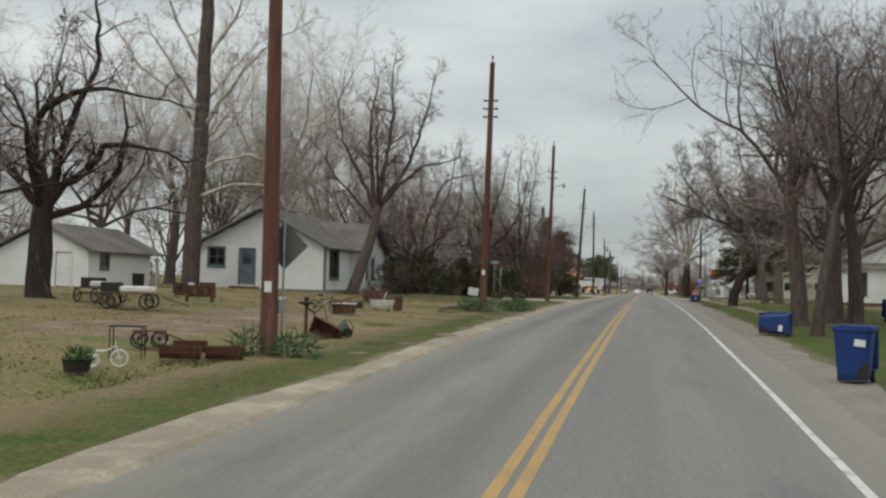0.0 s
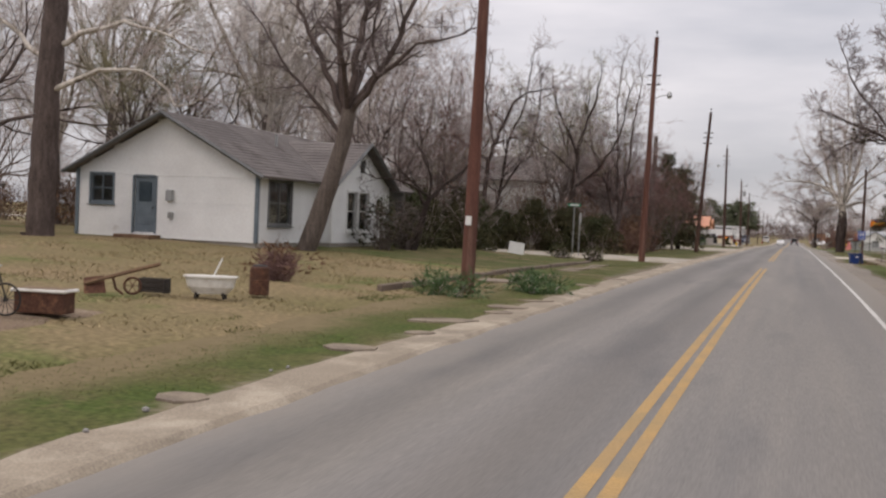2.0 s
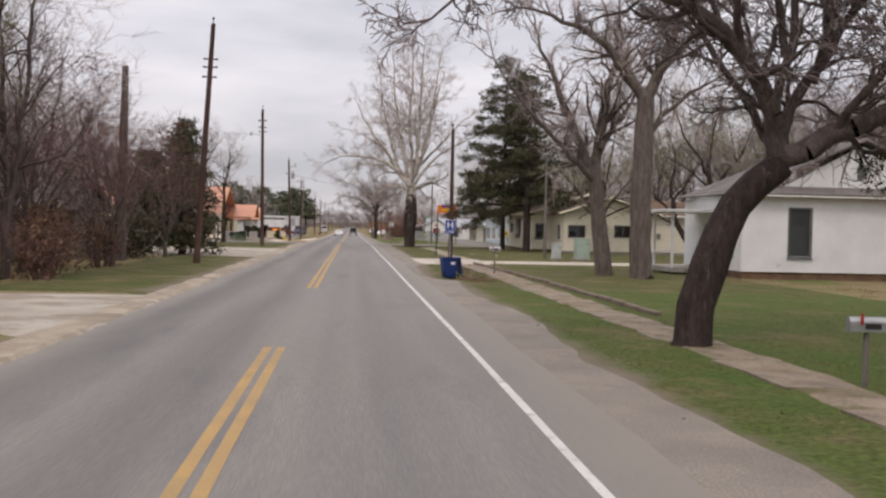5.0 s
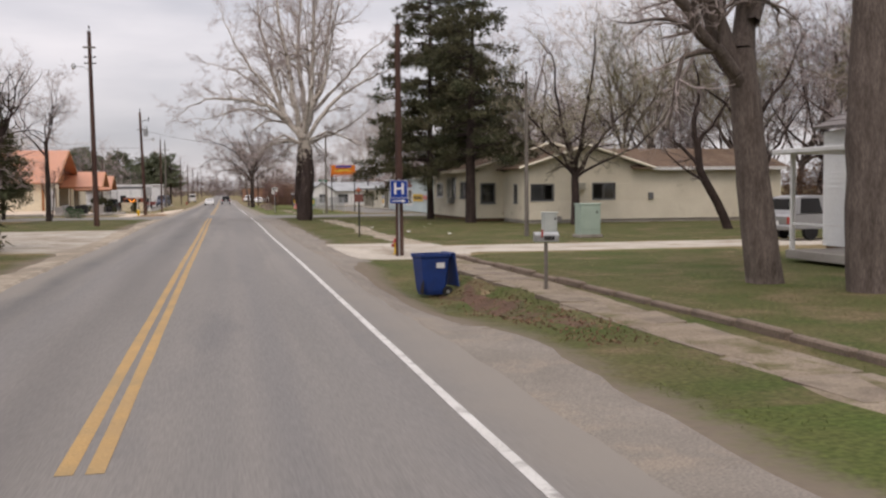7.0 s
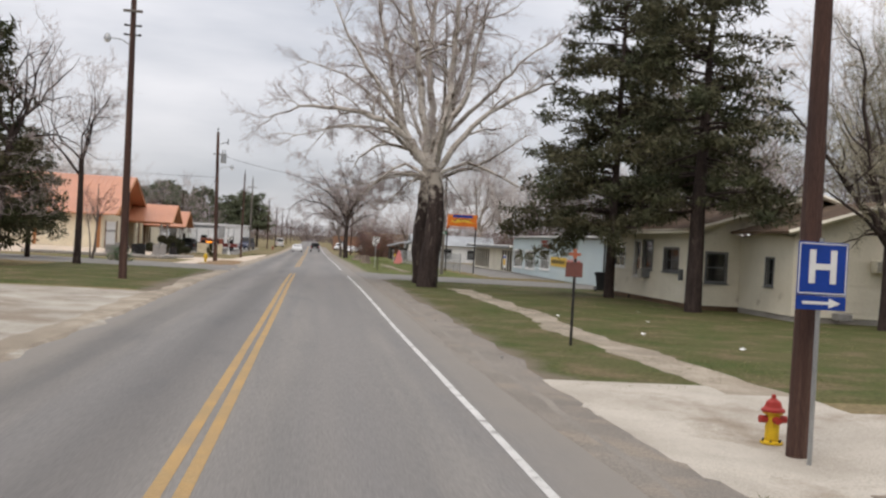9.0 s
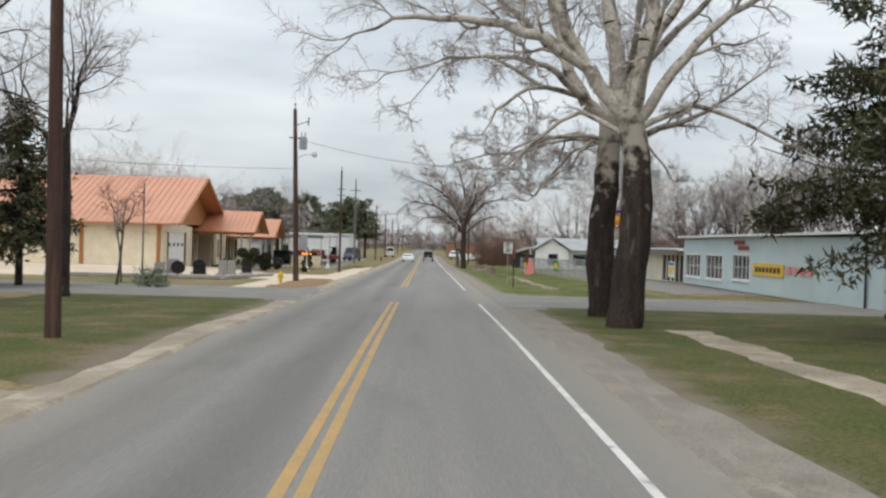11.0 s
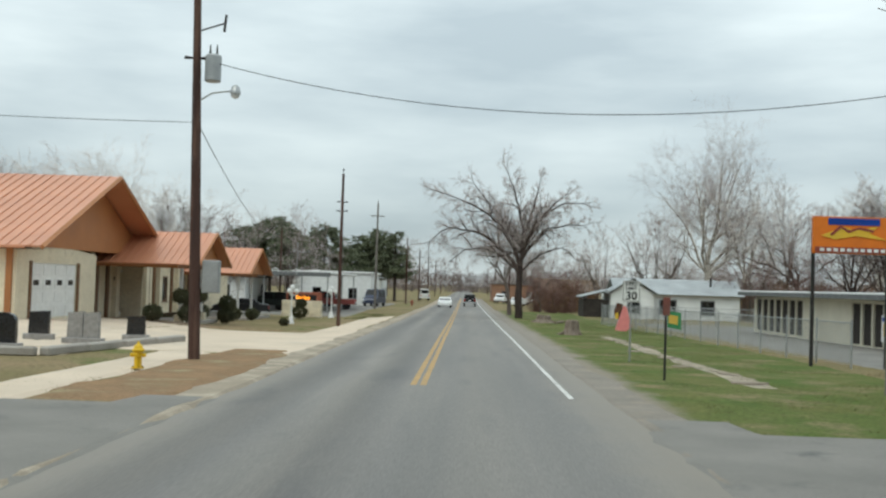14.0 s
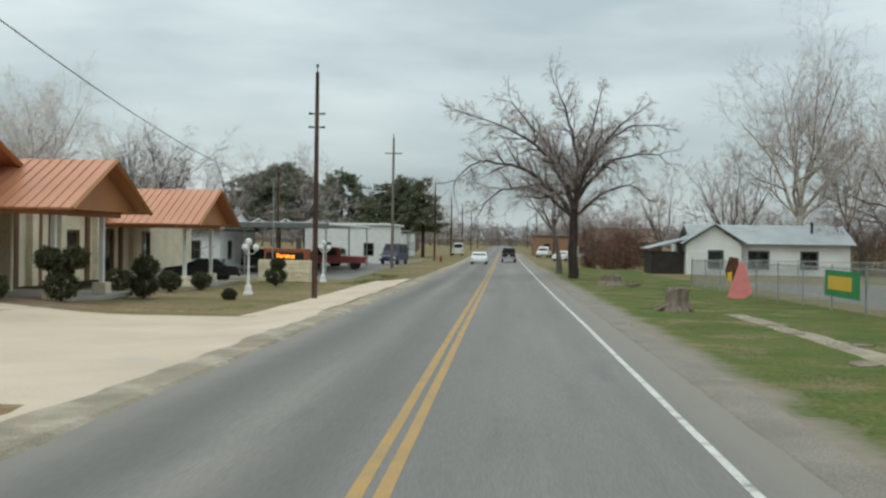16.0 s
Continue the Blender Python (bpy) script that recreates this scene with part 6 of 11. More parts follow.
def white_house():
    h = thing("white_house", "white clapboard house with grey shingle roof and slate-blue trim", "house")
    z0, zr = 1.1, 5.85
    x0, x1, y0, y1 = -25.4, -17.45, 58.3, 73.5
    xm, eave = (x0 + x1) / 2, 2.6
    W = x1 - x0
    mS = facing(x0, y0, z0, "s")
    win, dr = (0.62, 1.62, 1.32, 2.38), (2.62, 3.55, 0.2, 2.32)
    wall(h, mS, W, [(0, eave), (W / 2, zr - z0 - 0.12), (W, eave)], [win, dr], WHITE_SIDING)
    window(h, mS, *win, TRIM_BLUE, bars=(2, 1))
    door(h, mS, *dr, TRIM_BLUE, TRIM_BLUE)
    part("door_step", Shape().box(-22.3, 57.85, 1.05, 1.6, 0.8, 0.32, c=0.02), BROWN_WOOD, h)
    mE = facing(x1, y0, z0, "e")
    side = (0.9, 2.7, 0.72, 2.35)
    wall(h, mE, 5.3, [(0, eave), (5.3, eave)], [side], WHITE_SIDING)
    window(h, mE, *side, TRIM_GREY, bars=(2, 1))
    # wing that faces the road
    wx, wy0, wy1 = -16.85, 63.5, 69.6
    mW = facing(wx, wy0, z0, "e")
    w1, w2 = (1.55, 2.55, 0.55, 2.2), (2.8, 3.9, 0.55, 2.2)
    wall(h, mW, wy1 - wy0, [(0, eave), (3.05, 4.2), (6.1, eave)], [w1, w2], WHITE_SIDING)
    window(h, mW, *w1, TRIM_WHITE, bars=(1, 1))
    window(h, mW, *w2, TRIM_WHITE, bars=(1, 1))
    wall(h, facing(x1, wy0, z0, "s"), wx - x1, [(0, eave), (wx - x1, eave)], [], WHITE_SIDING)
    wall(h, facing(wx, wy1, z0, "n"), 4.0, [(0, eave), (4.0, eave)], [(1.2, 2.2, 0.8, 2.2)], WHITE_SIDING)
    vent = part("gable_vent", Shape().box(wx + 0.03, 66.55, z0 + 3.35, 0.05, 0.4, 0.55, c=0.01), TRIM_GREY, h)
    for i in range(5):
        part("vent_slat", Shape().box(wx + 0.065, 66.55, z0 + 3.16 + 0.1 * i, 0.02, 0.34, 0.05), DARK, vent)
    wall(h, facing(x0, y1, z0, "w"), y1 - y0, [(0, eave), (y1 - y0, eave)], [(4, 5, 1.0, 2.2)], WHITE_SIDING)
    wall(h, facing(x1, y1, z0, "n"), W, [(0, eave), (W / 2, zr - z0 - 0.12), (W, eave)], [], WHITE_SIDING)
    corner_boards(h, ((x0, y0), (x1, y0)), z0, z0 + eave, TRIM_BLUE)
    corner_boards(h, ((wx, wy0), (wx, wy1)), z0, z0 + eave, TRIM_WHITE)
    part("foundation", Shape().box(xm, (y0 + y1) / 2, 0.95, W - 0.1, y1 - y0 - 0.1, 0.34), CONCRETE, h)
    part("foundation", Shape().box(-18.0, 66.55, 0.9, 2.2, 6.0, 0.4), CONCRETE, h)
    o, ez = 0.45, z0 + eave - 0.2
    part("roof", roof_plane((xm, y0 - 0.45, zr), (xm, y1 + 0.3, zr), (x1 + o, y0 - 0.45, ez), (x1 + o, y1 + 0.3, ez), 0.1, 18), SHINGLE, h)
    part("roof", roof_plane((xm, y0 - 0.45, zr), (xm, y1 + 0.3, zr), (x0 - o, y0 - 0.45, ez), (x0 - o, y1 + 0.3, ez), 0.1, 18), SHINGLE, h)
    wr = 5.42
    part("roof", roof_plane((xm, 66.55, wr), (wx + 0.45, 66.55, wr), (xm, wy0 - 0.4, ez), (wx + 0.45, wy0 - 0.4, ez), 0.1, 14), SHINGLE, h)
    part("roof", roof_plane((xm, 66.55, wr), (wx + 0.45, 66.55, wr), (xm, wy1 + 0.4, ez), (wx + 0.45, wy1 + 0.4, ez), 0.1, 14), SHINGLE, h)
    for sgn in (-1, 1):
        part("rake_board", Shape().rod((xm, y0 - 0.44, zr + 0.02), (xm + sgn * (W / 2 + o), y0 - 0.44, ez + 0.02), 0.085, n=4), TRIM_GREY, h)
        part("rake_board", Shape().rod((wx + 0.44, 66.55, wr + 0.02), (wx + 0.44, 66.55 + sgn * 3.45, ez + 0.02), 0.085, n=4), TRIM_GREY, h)
    part("vent_pipe", Shape().rod((-19.8, 64, 4.8), (-19.8, 64, 5.6), 0.06), STEEL, h)
    part("meter_box", Shape().box(-21.15, 58.2, 2.75, 0.28, 0.16, 0.42, c=0.02), STEEL, h)
    part("meter_box", Shape().box(-21.1, 58.22, 2.0, 0.2, 0.12, 0.24, c=0.02), STEEL, h)
    return h


def shed():
    h = thing("outbuilding", "white outbuilding with a low grey shingle roof", "outbuilding")
    x0, x1, y0, y1, z0 = -31.6, -26.5, 47.6, 54.2, 1.05
    W, D, eave = x1 - x0, y1 - y0, 1.85
    mS = facing(x0, y0, z0, "s")
    wall(h, mS, W, [(0, eave), (W / 2, 3.1), (W, eave)], [(3.3, 4.15, 0, 1.75)], WHITE_SIDING)
    door(h, mS, 3.3, 4.15, 0, 1.75, WHITE_SIDING, TRIM_WHITE, pane=False)
    mE = facing(x1, y0, z0, "e")
    wall(h, mE, D, [(0, eave), (D, eave)], [(1.2, 2.0, 1.0, 1.72), (4.6, 6.0, 0.05, 0.75)], WHITE_SIDING)
    window(h, mE, 1.2, 2.0, 1.0, 1.72, TRIM_GREY)
    part("hatch", Shape().box(x1 - 0.03, y0 + 5.3, z0 + 0.4, 0.06, 1.35, 0.68), DARK, h)
    wall(h, facing(x0, y1, z0, "w"), D, [(0, eave), (D, eave)], [], WHITE_SIDING)
    wall(h, facing(x1, y1, z0, "n"), W, [(0, eave), (W / 2, 3.1), (W, eave)], [], WHITE_SIDING)
    xm, zr, ez, o = (x0 + x1) / 2, z0 + 3.2, z0 + eave - 0.1, 0.4
    for sx in (x1 + o, x0 - o):
        part("roof", roof_plane((xm, y0 - 0.3, zr), (xm, y1 + 0.9, zr), (sx, y0 - 0.3, ez), (sx, y1 + 0.9, ez), 0.09, 14), SHINGLE, h)
    part("post", Shape().box(x1 + 0.1, y1 + 0.7, z0 + 0.8, 0.12, 0.12, 1.75), WHITE_SIDING, h)
    # an open dark barn beyond
    b = thing("barn", "low dark open barn with a pale metal roof", "barn")
    part("roof", roof_plane((-44, 44, 3.9), (-36, 44, 3.9), (-44, 41, 3.3), (-36, 41, 3.3), 0.08, 6), STEEL, b)
    part("wall", Shape().box(-40, 46.0, 2.3, 8, 0.15, 2.8), DARK, b)
    part("wall", Shape().box(-44, 43.8, 2.3, 0.15, 4.4, 2.8), DARK, b)
    for x in (-43.8, -41, -38.5, -36.2):
        part("post", Shape().box(x, 41.3, 2.1, 0.14, 0.14, 2.5), DARK, b)
    return h


def porch_house():
    """The white house across the road, with a front gable and a side porch."""
    h = thing("porch_house", "white wooden house with a gabled metal roof and side porch", "house")
    x0, x1, y0, y1, z0 = 19.4, 31.5, 109.5, 117.8, 0.72
    W, D, eave = x1 - x0, y1 - y0, 3.62
    mS = facing(x0, y0, z0, "s")
    hs = [(2.3, 3.3, 0.75, 2.95), (7.9, 8.9, 0.75, 2.95)]
    wall(h, mS, W, [(0, eave), (W, eave)], hs, WHITE_SIDING, 0.16)
    for q in hs:
        window(h, mS, *q, TRIM_GREY, bars=(1, 1), dark=TRIM_GREY)
    mW = facing(x0, y1, z0, "w")
    hw = [(6.2, 7.2, 0.75, 2.95), (3.2, 4.1, 0.1, 2.2)]
    wall(h, mW, D, [(0, eave), (D, eave)], hw, WHITE_SIDING, 0.16)
    window(h, mW, *hw[0], TRIM_GREY, dark=TRIM_GREY)
    door(h, mW, *hw[1], TRIM_GREY, TRIM_WHITE)
    wall(h, facing(x1, y0, z0, "e"), D, [(0, eave), (D, eave)], [], WHITE_SIDING, 0.16)
    wall(h, facing(x1, y1, z0, "n"), W, [(0, eave), (W, eave)], [], WHITE_SIDING, 0.16)
    part("foundation", Shape().box((x0 + x1) / 2, (y0 + y1) / 2, 0.5, W - 0.15, D - 0.15, 0.5), BROWN_WOOD, h)
    ez, xm = z0 + eave, (x0 + x1) / 2
    gw = clad(8.6, [(0, 0.02), (4.3, 2.3), (8.6, 0.02)], [], 0.16)
    g = ob_of("gable", gw, WHITE_SIDING, h)
    g.matrix_local = facing(xm - 4.3, y0 + 0.6, ez + 0.15, "s")
    part("gable_vent", Shape().box(xm, y0 + 0.56, ez + 1.15, 0.5, 0.06, 0.6, c=0.02), TRIM_GREY, h)
    part("eave_roof", roof_plane((x0 - 0.3, y0 + 0.7, ez + 0.38), (x1 + 0.3, y0 + 0.7, ez + 0.38), (x0 - 0.35, y0 - 0.5, ez - 0.02), (x1 + 0.35, y0 - 0.5, ez - 0.02), 0.07, 4), SHINGLE, h)
    for sgn in (-1, 1):
        part("roof", roof_plane((xm, y0 + 0.2, ez + 2.65), (xm, y1, ez + 2.65), (xm + sgn * (W / 2 + 0.4), y0 + 0.2, ez - 0.05), (xm + sgn * (W / 2 + 0.4), y1, ez - 0.05), 0.08, 14), SHINGLE, h)
    part("fascia", Shape().box(xm, y0 - 0.47, ez - 0.02, W + 0.8, 0.05, 0.16), TRIM_WHITE, h)
    corner_boards(h, ((x0, y0), (x1, y0)), z0, ez, TRIM_WHITE, 0.12)
    part("porch_floor", Shape().box(18.2, 114.2, 0.62, 2.4, 3.4, 0.25, c=0.02), CONCRETE, h)
    part("porch_roof", Shape().box(18.1, 114.2, 3.55, 2.9, 3.8, 0.14, c=0.02), TRIM_WHITE, h)
    for y in (112.7, 115.7):
        part("porch_post", Shape().box(17.1, y, 2.1, 0.13, 0.13, 2.8, c=0.02), TRIM_WHITE, h)
    part("porch_rail", Shape().box(17.1, 114.2, 1.5, 0.06, 3, 0.06), TRIM_WHITE, h)
    part("bush_box", Shape().box(27.2, 109.2, 0.75, 1.0, 0.5, 0.5, c=0.05), STEEL, h)
    return h


def cream_house():
    h = thing("cream_house", "long cream clapboard house with brown shingle roof", "house")
    z0, y0 = 0.55, 151.0
    x0, x1 = 19.6, 37.2
    W, eave = x1 - x0, 3.25
    mS = facing(x0, y0, z0, "s")
    hs = [(0.42, 1.85, 1.22, 2.2), (4.5, 5.95, 1.28, 2.25)]
    wall(h, mS, W, [(0, eave), (4.0, 4.55), (8.1, eave), (W, eave)], hs, CREAM_SIDING, 0.22)
    for q in hs:
        window(h, mS, *q, TRIM_GREY, bars=(2, 0), casing=0.06, sill=False)
    ac = part("window_cooler", Shape().box(x0 + 3.55, y0 - 0.2, z0 + 2.1, 0.75, 0.4, 0.5, c=0.03), CREAM_SIDING, h)
    for i in range(4):
        part("louvre", Shape().box(x0 + 3.55, y0 - 0.41, z0 + 1.95 + 0.1 * i, 0.62, 0.015, 0.04), TRIM_GREY, ac)
    part("meter_box", Shape().box(x0 + 8.4, y0 - 0.08, z0 + 1.45, 0.3, 0.16, 0.42, c=0.02), TRIM_GREY, h)
    wall(h, facing(x1, y0, z0, "e"), 9, [(0, eave), (9, eave)], [], CREAM_SIDING, 0.22)
    # the wing nearer the side street
    a, b = 17.6, 169.7
    mW = facing(a, b, z0, "w")
    ww = [(1.4, 3.5, 1.4, 2.4), (5.1, 6.1, 1.0, 2.75), (6.5, 7.9, 1.4, 2.75), (9.6, 11.5, 1.4, 2.4)]
    wall(h, mW, b - 156, [(0, eave), (b - 156, eave)], ww, CREAM_SIDING, 0.22)
    for q in ww:
        window(h, mW, *q, TRIM_GREY if q[0] > 6 else TRIM_WHITE, bars=(2 if q[1] - q[0] > 1.5 else 1, 1), casing=0.08)
    wc2 = part("window_cooler", Shape().box(a - 0.18, b - 7.2, z0 + 1.15, 0.4, 0.8, 0.44, c=0.03), TRIM_GREY, h)
    for i in range(4):
        part("louvre", Shape().box(a - 0.39, b - 7.2, z0 + 1.0 + 0.1 * i, 0.015, 0.66, 0.04), CREAM_SIDING, wc2)
    part("meter_box", Shape().box(a - 0.08, b - 12.1, z0 + 1.25, 0.16, 0.26, 0.5, c=0.02), TRIM_GREY, h)
    ws = [(0.45, 1.35, 1.05, 2.3)]
    wall(h, facing(a, 156, z0, "s"), x0 - a + 0.1, [(0, eave), (x0 - a + 0.1, eave)], ws, CREAM_SIDING, 0.22)
    window(h, facing(a, 156, z0, "s"), *ws[0], TRIM_GREY, bars=(1, 1), casing=0.07)
    wall(h, facing(x0, 156, z0, "w"), 5, [(0, eave), (5, eave)], [(2.6, 3.3, 1.1, 2.2)], CREAM_SIDING, 0.22)
    window(h, facing(x0, 156, z0, "w"), 2.6, 3.3, 1.1, 2.2, TRIM_GREY, casing=0.06)
    wall(h, facing(28, b, z0, "n"), 28 - a, [(0, eave), (28 - a, eave)], [], CREAM_SIDING, 0.22)
    part("foundation", Shape().box((x0 + x1) / 2, y0 + 4.5, 0.45, W - 0.1, 8.9, 0.35), CONCRETE, h)
    part("foundation", Shape().box(22.7, 162.9, 0.42, 10, 13.5, 0.4), BROWN_WOOD, h)
    ez = z0 + eave
    gx = x0 + 4.0
    for sgn, ex in ((-1, x0 - 0.5), (1, x0 + 8.5)):
        part("roof", roof_plane((gx, y0 - 0.5, z0 + 4.62), (gx, 160, z0 + 4.62), (ex, y0 - 0.5, ez - 0.08), (ex, 160, ez - 0.08), 0.1, 12), BROWN_SHINGLE, h)
        part("rake_board", Shape().rod((gx, y0 - 0.49, z0 + 4.66), (ex, y0 - 0.49, ez - 0.03), 0.1, n=4), CREAM_SIDING, h)
    part("roof", roof_plane((x0 + 7, y0 + 4.5, z0 + 4.55), (x1 + 0.4, y0 + 4.5, z0 + 4.55), (x0 + 7, y0 - 0.5, ez - 0.1), (x1 + 0.4, y0 - 0.5, ez - 0.1), 0.1, 14), BROWN_SHINGLE, h)
    part("roof", roof_plane((x0 + 7, y0 + 4.5, z0 + 4.55), (x1 + 0.4, y0 + 4.5, z0 + 4.55), (x0 + 7, y0 + 9.5, ez - 0.1), (x1 + 0.4, y0 + 9.5, ez - 0.1), 0.1, 14), BROWN_SHINGLE, h)
    part("roof", roof_plane((22.8, 155.4, z0 + 5.0), (22.8, b + 0.4, z0 + 5.0), (a - 0.6, 155.4, ez - 0.12), (a - 0.6, b + 0.4, ez - 0.12), 0.1, 14), BROWN_SHINGLE, h)
    part("roof", roof_plane((22.8, 155.4, z0 + 5.0), (22.8, b + 0.4, z0 + 5.0), (28.6, 155.4, ez - 0.12), (28.6, b + 0.4, ez - 0.12), 0.1, 14), BROWN_SHINGLE, h)
    part("fascia", Shape().box((x0 + 8.5 + x1) / 2, y0 - 0.5, ez - 0.06, x1 - x0 - 8.2, 0.05, 0.2), TRIM_WHITE, h)
    part("fascia", Shape().box(a - 0.6, 162.75, ez - 0.06, 0.05, 14.6, 0.2), CREAM_SIDING, h)
    g = ob_of("gable", clad(28 - a, [(0, 0), (22.8 - a, 5.0 - eave - 0.08), (28 - a, 0)], [], 0.22, 0.12, 0.006), CREAM_SIDING, h)
    g.matrix_local = facing(a, 156, ez - 0.03, "s")
    for ex in (a - 0.6, 28.6):
        part("rake_board", Shape().rod((22.8, 155.41, z0 + 5.04), (ex, 155.41, ez - 0.07), 0.1, n=4), CREAM_SIDING, h)
    part("step", Shape().box(21.5, 150.6, 0.62, 0.6, 0.5, 0.3, c=0.03), GRANITE_GREY, h)
    return h


def blue_shop():
    h = thing("blue_shop", "pale blue flat-roofed shop building with white trim", "shop")
    x0, ya, yb, z0 = 21.3, 181.0, 216.0, 0.12
    L, top = yb - ya, 3.45
    m = facing(x0, yb, z0, "w")
    hs = [(0.6, 4.9, 0.6, 2.2), (6.4, 10.4, 0.6, 2.2), (12.9, 16.3, 0.75, 2.3)]
    wall(h, m, L, [(0, top), (L, top)], hs, BLUE_SIDING, 0.3, lap=0.006)
    for q in hs:
        window(h, m, *q, TRIM_WHITE, bars=(4, 1), casing=0.1)
    wall(h, facing(x0, ya, z0, "s"), 16, [(0, top), (16, top + 0.5)], [(4, 5.5, 1.0, 2.2)], BLUE_SIDING, 0.3, lap=0.006)
    wall(h, facing(x0 + 16, yb, z0, "n"), 16, [(0, top + 0.5), (16, top)], [], BLUE_SIDING, 0.3, lap=0.006)
    wall(h, facing(x0 + 16, ya, z0, "e"), L, [(0, top + 0.5), (L, top + 0.5)], [], BLUE_SIDING, 0.3, lap=0.006)
    part("roof", roof_plane((x0 + 16.3, ya - 0.3, z0 + top + 0.55), (x0 + 16.3, yb + 0.3, z0 + top + 0.55), (x0 - 0.5, ya - 0.3, z0 + top + 0.02), (x0 - 0.5, yb + 0.3, z0 + top + 0.02), 0.12, 6), TRIM_WHITE, h)
    part("foundation", Shape().box(x0 + 8, (ya + yb) / 2, 0.05, 15.8, L - 0.2, 0.4), CONCRETE, h)
    b = part("banner", Shape().box(x0 - 0.06, 196.2, 1.6, 0.03, 5.4, 0.75), SIGN_YELLOW, h, "yellow painted sign band")
    for i in range(7):
        part("lettering_bar", Shape().box(x0 - 0.085, 194.25 + 0.65 * i, 1.6, 0.02, 0.42, 0.3), SIGN_BLACK, b)
    for i in range(4):
        part("lettering_bar", Shape().box(x0 - 0.06, 189.6 + 1.05 * i, 1.66, 0.02, 0.7, 0.42), PINK, h)
    for i in range(2):
        part("lettering_bar", Shape().box(x0 - 0.06, 201.8 - 0.9 * i, 3.22 - 0.34 * i, 0.02, 2.2, 0.28), SIGN_RED, h)
    part("downpipe", Shape().rod((x0 - 0.1, 182.6, 0.2), (x0 - 0.1, 182.6, 3.6), 0.06), IRON, h)
    return h


def stall_row():
    """The low white building with tall dark openings behind the fence."""
    h = thing("storage_row", "low white storage building with tall dark openings", "storage building")
    x0, ya, yb = 22.2, 217.6, 246.0
    z0 = -0.2
    L, top = yb - ya, 2.75
    m = facing(x0, yb, z0, "w")
    hs = [(0.5 + 1.5 * i, 1.75 + 1.5 * i, 0.2, 2.4) for i in range(7)] + [(19.0 + 1.5 * i, 20.25 + 1.5 * i, 0.2, 2.4) for i in range(6)]
    wall(h, m, L, [(0, top), (L, top)], hs, CREAM_SIDING, 0.4, lap=0.004)
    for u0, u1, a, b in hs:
        # a plain dark panel paints the shade within each opening
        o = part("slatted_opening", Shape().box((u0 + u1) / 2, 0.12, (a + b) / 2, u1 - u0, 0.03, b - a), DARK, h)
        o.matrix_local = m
    wall(h, facing(x0, ya, z0, "s"), 7, [(0, top), (7, top)], [], CREAM_SIDING, 0.4, lap=0.004)
    wall(h, facing(x0 + 7, yb, z0, "n"), 7, [(0, top), (7, top)], [], WHITE_SIDING, 0.4, lap=0.004)
    part("roof", Shape().box(x0 + 3.2, (ya + yb) / 2, z0 + top + 0.12, 8.6, L + 0.8, 0.22, c=0.03), TRIM_WHITE, h)
    part("fascia", Shape().box(x0 - 1.12, (ya + yb) / 2, z0 + top + 0.0, 0.05, L + 0.8, 0.26), TRIM_GREY, h)
    p = part("notice", Shape().box(x0 - 1.1, 219.2, 1.05, 0.05, 1.9, 1.3, c=0.02), SIGN_WHITE, h, "white notice with a yellow patch")
    part("notice_patch", Shape().box(x0 - 1.135, 219.2, 1.0, 0.02, 1.3, 0.62), SIGN_YELLOW, p)
    part("notice_bar", Shape().box(x0 - 1.135, 219.2, 1.5, 0.02, 1.6, 0.2), SIGN_BLUE, p)
    return h


